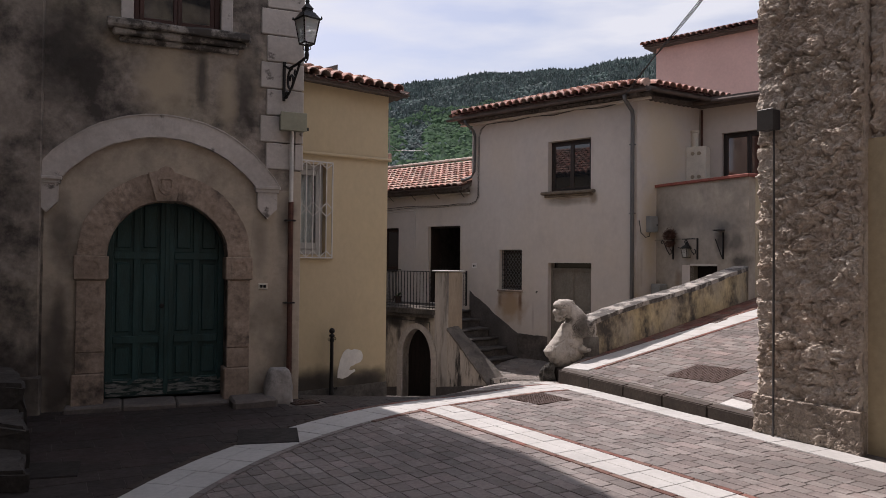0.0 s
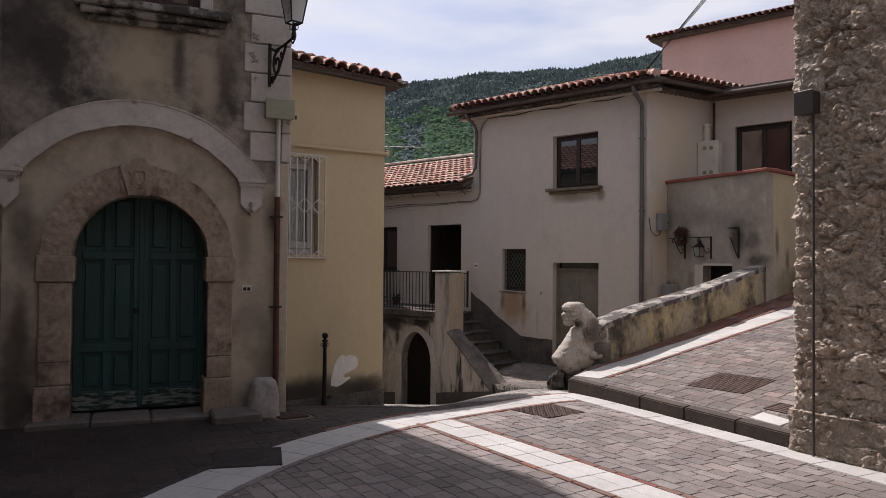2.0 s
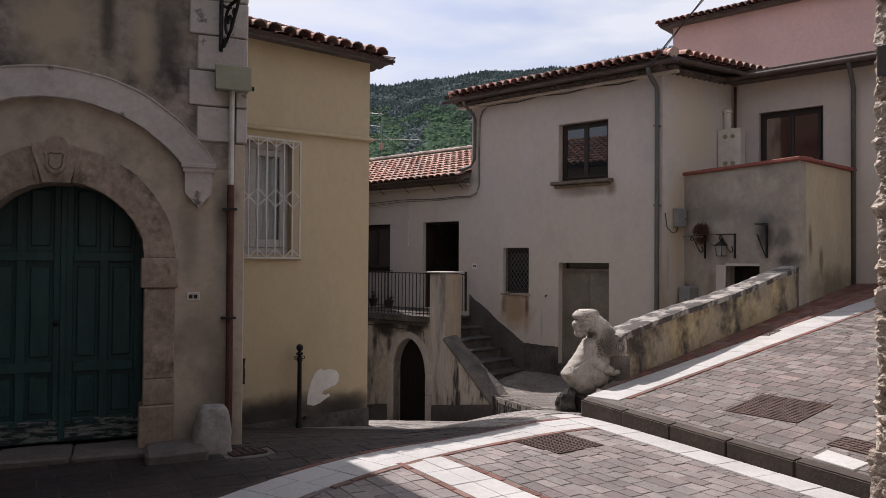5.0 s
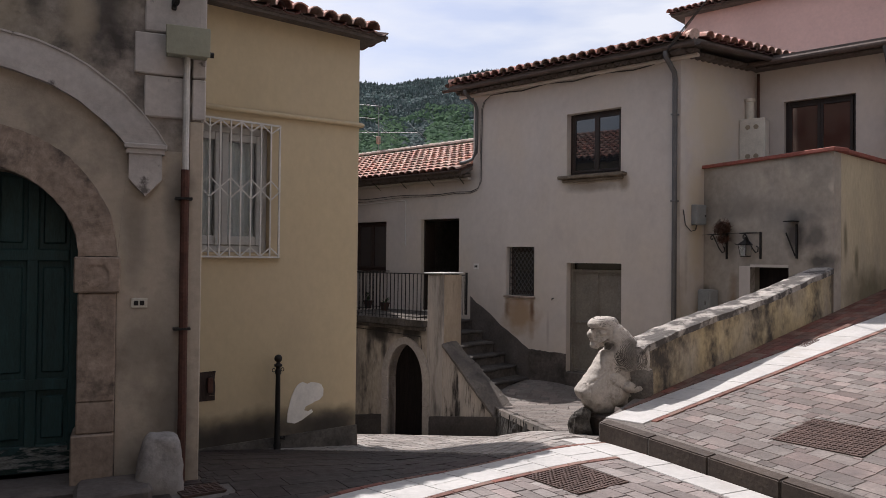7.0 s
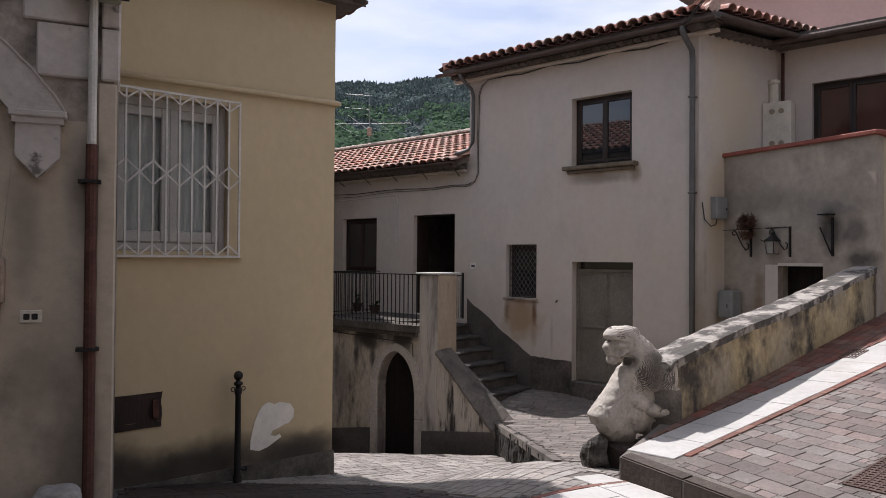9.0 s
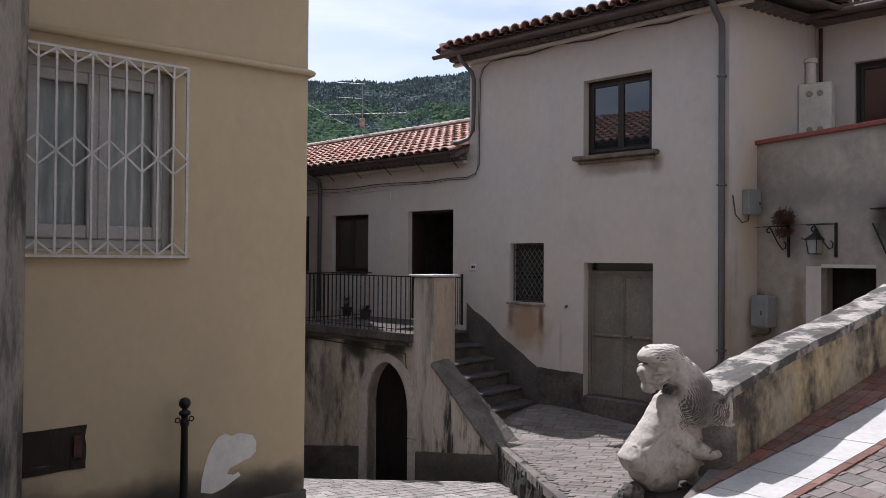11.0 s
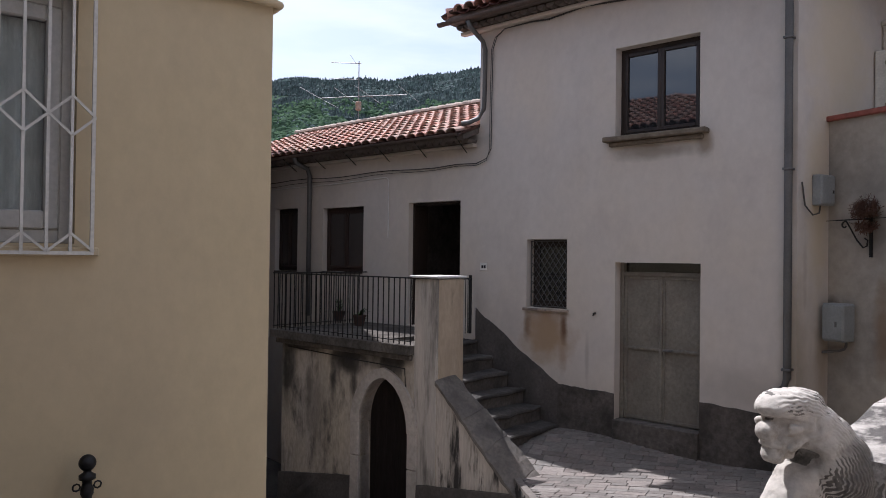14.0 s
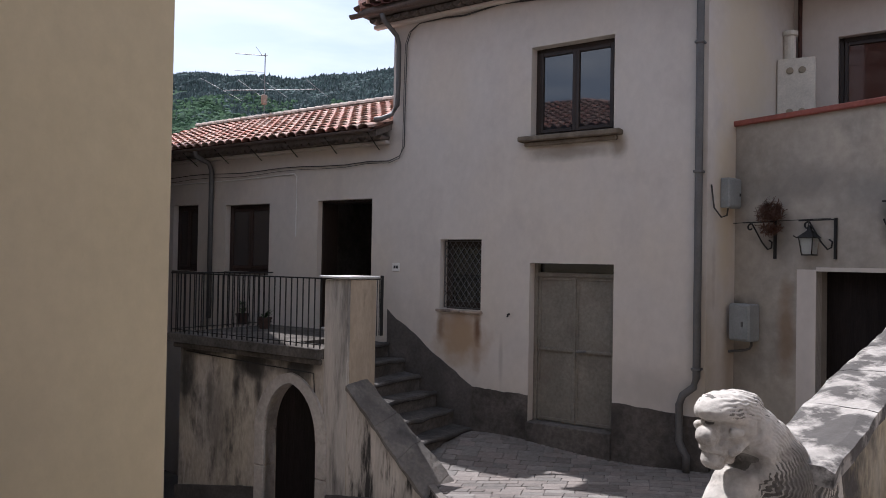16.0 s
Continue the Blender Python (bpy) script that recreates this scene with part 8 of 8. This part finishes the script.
pieces = rows_of(O, RD, RP, -4, 12, -9, 0.2, 0.225, 0.148, keep_sq, land, 1, gap=0.007)
lay(square, pieces, land, M_PAVER, M_PAVERS, lambda p: -0.4 < p.x < 2.6 and 6.4 < p.y < 9.2)

lane = thing("pavement", Matrix(), (5, 9, 0.1), "grey purple stone pavers of the rising lane", "pavement", kind="structure")
keep_rp = lambda p: not covered(p, True) and not blocked(p) and p.x < 12 and p.y < 19
pieces = rows_of(O, KD, KN, -7, 5, 0.1, 9, 0.24, 0.165, keep_rp, ramp_z, 2, gap=0.007)
lay(lane, pieces, ramp_z, M_LANE, M_LANES, lambda p: (p - KERB0).dot(KN) < 1.7 and p.y > 8.4)

M_SETT = material("worn grey sett", (0.165, 0.145, 0.13), 0.75, vary=0.25, scale=0.9, fine=20, bump=0.5, bump_scale=25, spread=0.25)
M_SETTS = material("worn grey setts", (0.165, 0.145, 0.13), 0.75, vary=0.25, scale=0.9, fine=20, bump=0.5, bump_scale=25, island=0.25)
# pale copy of the sett for the stretch the sun falls on
M_SETT_LIT = material("sunlit-toned worn sett", (0.245, 0.225, 0.205), 0.75, vary=0.25, scale=0.9, fine=20, bump=0.5, bump_scale=25, spread=0.22)
M_SETTS_LIT = material("sunlit-toned worn setts", (0.245, 0.225, 0.205), 0.75, vary=0.25, scale=0.9, fine=20, bump=0.5, bump_scale=25, island=0.22)
alley = thing("pavement", Matrix(), (-1, 11, -0.5), "large worn slabs coloured for shade, and setts coloured for sun, down the alley", "pavement", kind="structure")
keep_al = lambda p: (p - ARC_C).length > ARC_R1 - 0.06 and not blocked(p) and not p.x > 1.70 + 0.62 * (p.y - 10.98) and not in_kerbband(p, -0.05) and p.y < 21 and (p.x < edge_x(p.y) - 0.04 or p.y < 12.0) and not ((p - PAR0).dot(PN) > -0.42 and (p - PAR0).dot(PD) > -0.3) and (p - Vector((-1.82, 8.95))).length > 0.24
# where the paving is coloured as sunlit; elsewhere it is coloured as shaded
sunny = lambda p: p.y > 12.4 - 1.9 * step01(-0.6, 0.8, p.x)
SD = Vector((0.86, 0.51))
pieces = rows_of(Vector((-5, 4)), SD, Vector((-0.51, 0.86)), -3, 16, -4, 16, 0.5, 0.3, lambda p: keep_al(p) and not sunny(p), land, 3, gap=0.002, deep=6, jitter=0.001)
# house shade on the alley is put into this dark slab colour
M_SLAB_SHADE = material("shade-toned worn paving slab", (0.036, 0.027, 0.025), 0.7, vary=0.3, scale=0.9, fine=20, bump=0.5, bump_scale=22, spread=0.28)
M_SLABS_SHADE = material("shade-toned worn paving slabs", (0.036, 0.027, 0.025), 0.7, vary=0.3, scale=0.9, fine=20, bump=0.5, bump_scale=22, island=0.28)
lay(alley, pieces, land, M_SLAB_SHADE, M_SLABS_SHADE, lambda p: -3 < p.x < 1.4 and 9.2 < p.y < 12.6, "paving_slab")

court = thing("pavement", Matrix(), (2, 17, -1.0), "pale worn stone setts of the small courtyard", "pavement", kind="structure")
keep_ct = lambda p: p.y > 12.0 and p.x > edge_x(p.y) + 0.04 and not blocked(p) and (p - PAR0).dot(PN) < -0.45
FD = Vector((-0.764, 0.645))
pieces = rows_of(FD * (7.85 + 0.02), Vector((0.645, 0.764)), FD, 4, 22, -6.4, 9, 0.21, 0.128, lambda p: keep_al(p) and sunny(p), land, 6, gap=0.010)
lay(alley, pieces, land, M_SETT_LIT, M_SETTS_LIT, lambda p: p.x > -1.5 and 13.5 < p.y < 17, "sett")
pieces = rows_of(Vector((1.2, 12)), Vector((0.94, -0.34)), Vector((0.34, 0.94)), -5, 8, -2, 12, 0.27, 0.155, keep_ct, land, 5, gap=0.005)
lay(court, pieces, land, M_SETT, M_SETTS, lambda p: 14.5 < p.y, "sett")

# ---- roof tiles ----
def tile_roof(roof, x0, x1, y0, z0, run, rise, hip0=0.0, hip1=0.0, most=0, pitch=0.23, expo=0.36, near=None, m=None, tip=0.1, flat=1.0):
    """Barrel tiles in columns on a slope, as parts up to the number given, the rest joined."""
    a = math.atan2(rise, run)
    length = math.hypot(run, rise)
    src = tile_mesh(True, 0.46, pitch * 0.46, pitch * 0.38)
    cover_me = mesh_of("tile", src, M_TILE)
    gv = np.array([v.co[:] for v in cover_me.vertices])
    gf = [tuple(p.vertices) for p in cover_me.polygons]
    lows = [], []
    rr = random.Random(8)
    nx, ny = int((x1 - x0) / pitch), int(length / expo)
    vs, fs, count = [], [], 0
    for i in range(nx):
        for j in range(ny):
            s = j * expo - 0.06
            x = x0 + (i + 0.5) * pitch
            f = (s + 0.2) / length
            if x < x0 + hip0 * f or x > x1 - hip1 * f:
                continue
            for up in (True, False):
                yy, zz = s * math.cos(a), s * math.sin(a)
                mt = (m or Matrix()) @ Matrix.Translation((x + (0 if up else pitch / 2) + rr.uniform(-0.008, 0.008), y0 + yy, z0 + zz + (0.062 if up else 0.058) + 0.006 * rr.random())) @ Matrix.Rotation(a - (tip if up else 0.05), 4, "X") @ Matrix.Rotation(rr.uniform(-0.03, 0.03), 4, "Z") @ (Matrix.Diagonal((1.12, 1, flat, 1)) if up else Matrix.Scale(-1, 4, (0, 0, 1)) @ Matrix.Diagonal((1.3, 1, 0.6, 1)))
                if up and count < most and (near is None or near(x, j)):
                    ob = new("tile", cover_me)
                    ob.parent = roof
                    ob.matrix_local = mt
                    count += 1
                elif not up:
                    mv = np.array(mt)
                    lows[1].extend(tuple(q + len(lows[0]) * len(gv) for q in f_) for f_ in gf)
                    lows[0].append(gv @ mv[:3, :3].T + mv[:3, 3])
                else:
                    mv = np.array(mt)
                    fs += [tuple(q + len(vs) * len(gv) for q in f_) for f_ in gf]
                    vs.append(gv @ mv[:3, :3].T + mv[:3, 3])
    if lows[0]:
        me = bpy.data.meshes.new("channel_tiles")
        me.from_pydata(np.concatenate(lows[0]).tolist(), [], lows[1])
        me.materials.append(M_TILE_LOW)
        ob = new("channel_tiles", me)
        ob.parent = roof
        ob["kind"] = "stuff"
    if vs:
        me = bpy.data.meshes.new("tiles")
        me.from_pydata(np.concatenate(vs).tolist(), [], fs)
        me.materials.append(M_TILES)
        ob = new("tiles", me)
        ob.parent = roof
        ob["kind"] = "stuff"


tile_roof(roof_w, -21.6, HM - 0.05, -EV - 0.03, RW, 3.05, 1.22, most=290, near=lambda x, j: x > -20.5, pitch=0.245, expo=0.31, tip=0.13, flat=0.68)
tile_roof(roof_a, HM - 0.45, HR + 0.45, -EV - 0.03, ZE + 0.09, 3.0, 0.92, hip0=3.0, hip1=3.0, most=120)
side = Matrix.Translation((HR + 0.45, -EV, 0)) @ Matrix.Rotation(ang_r, 4, "Z")
tile_roof(roof_a, 0.0, 8.8, -0.03, ZE + 0.09, 3.0, 0.92, hip0=3.0, hip1=3.0, m=side)
side = Matrix.Translation((HM - 0.45, 8.4, 0)) @ Matrix.Rotation(-math.pi / 2, 4, "Z")
tile_roof(roof_a, 0.0, 8.8, -0.03, ZE + 0.09, 3.0, 0.92, hip0=3.0, hip1=3.0, m=side)
tile_roof(roof_y, 1.0, 8.30, -0.30, 4.88, 4.7, 1.6, hip1=4.0, most=120, near=lambda x, j: j < 4)
side = Matrix.Translation((8.30, -0.28, 0)) @ Matrix.Rotation(math.pi / 2, 4, "Z")
part("roof_slope", prism(bmesh.new(), [(4.5, 4.88), (8.28, 4.89), (4.5, 6.47)], 4.2, 9.3), M_UNDER, yellow)
tile_roof(roof_y, 0.0, 9.4, -0.02, 4.88, 4.0, 1.6, hip0=4.7, m=side)
# ridge tiles of the wing
M_RIDGE = material("mortared ridge tile", (0.40, 0.33, 0.28), 0.9, vary=0.3, scale=5, fine=25, bump=0.5, island=0.15)
bm = bmesh.new()
for i in range(34):
    u = -22.0 + i * 0.26
    if u > HM - 0.2:
        break
    seg = 6
    r0, r1 = 0.10, 0.085
    ra = [bm.verts.new((u, 2.62 + r0 * math.cos(math.pi * k / seg), RW + 1.22 + 0.10 + r0 * math.sin(math.pi * k / seg))) for k in range(seg + 1)]
    rb_ = [bm.verts.new((u + 0.29, 2.62 + r1 * math.cos(math.pi * k / seg), RW + 1.22 + 0.09 + r1 * math.sin(math.pi * k / seg))) for k in range(seg + 1)]
    for k in range(seg):
        bm.faces.new((ra[k], ra[k + 1], rb_[k + 1], rb_[k]))
    bm.faces.new(ra)
part("ridge_tiles", bm, M_RIDGE, roof_w)["kind"] = "stuff"
# hip tiles of the tall part
bm = bmesh.new()
for ux, sgn in ((HR + 0.45, -1), (HM - 0.45, 1)):
    for i in range(13):
        f0, f1 = i / 13, (i + 1.15) / 13
        pa = Vector((ux + sgn * 3.0 * f0, -EV + 3.0 * f0, ZE + 0.16 + 0.92 * f0))
        pb = Vector((ux + sgn * 3.0 * f1, -EV + 3.0 * f1, ZE + 0.15 + 0.92 * f1))
        tube(bm, [pa, pb], [0.105, 0.085], 8)
part("hip_tiles", bm, M_TILES, roof_a)["kind"] = "stuff"
# pink house and second house eaves
pink_roof = part("roof", boxes((-13.0, 8.3, -0.42, 0.3, 10.31, 10.33)), M_UNDER, pink)
tile_roof(pink_roof, -13.05, -5.0, -0.45, 10.31, 0.9, 0.28)
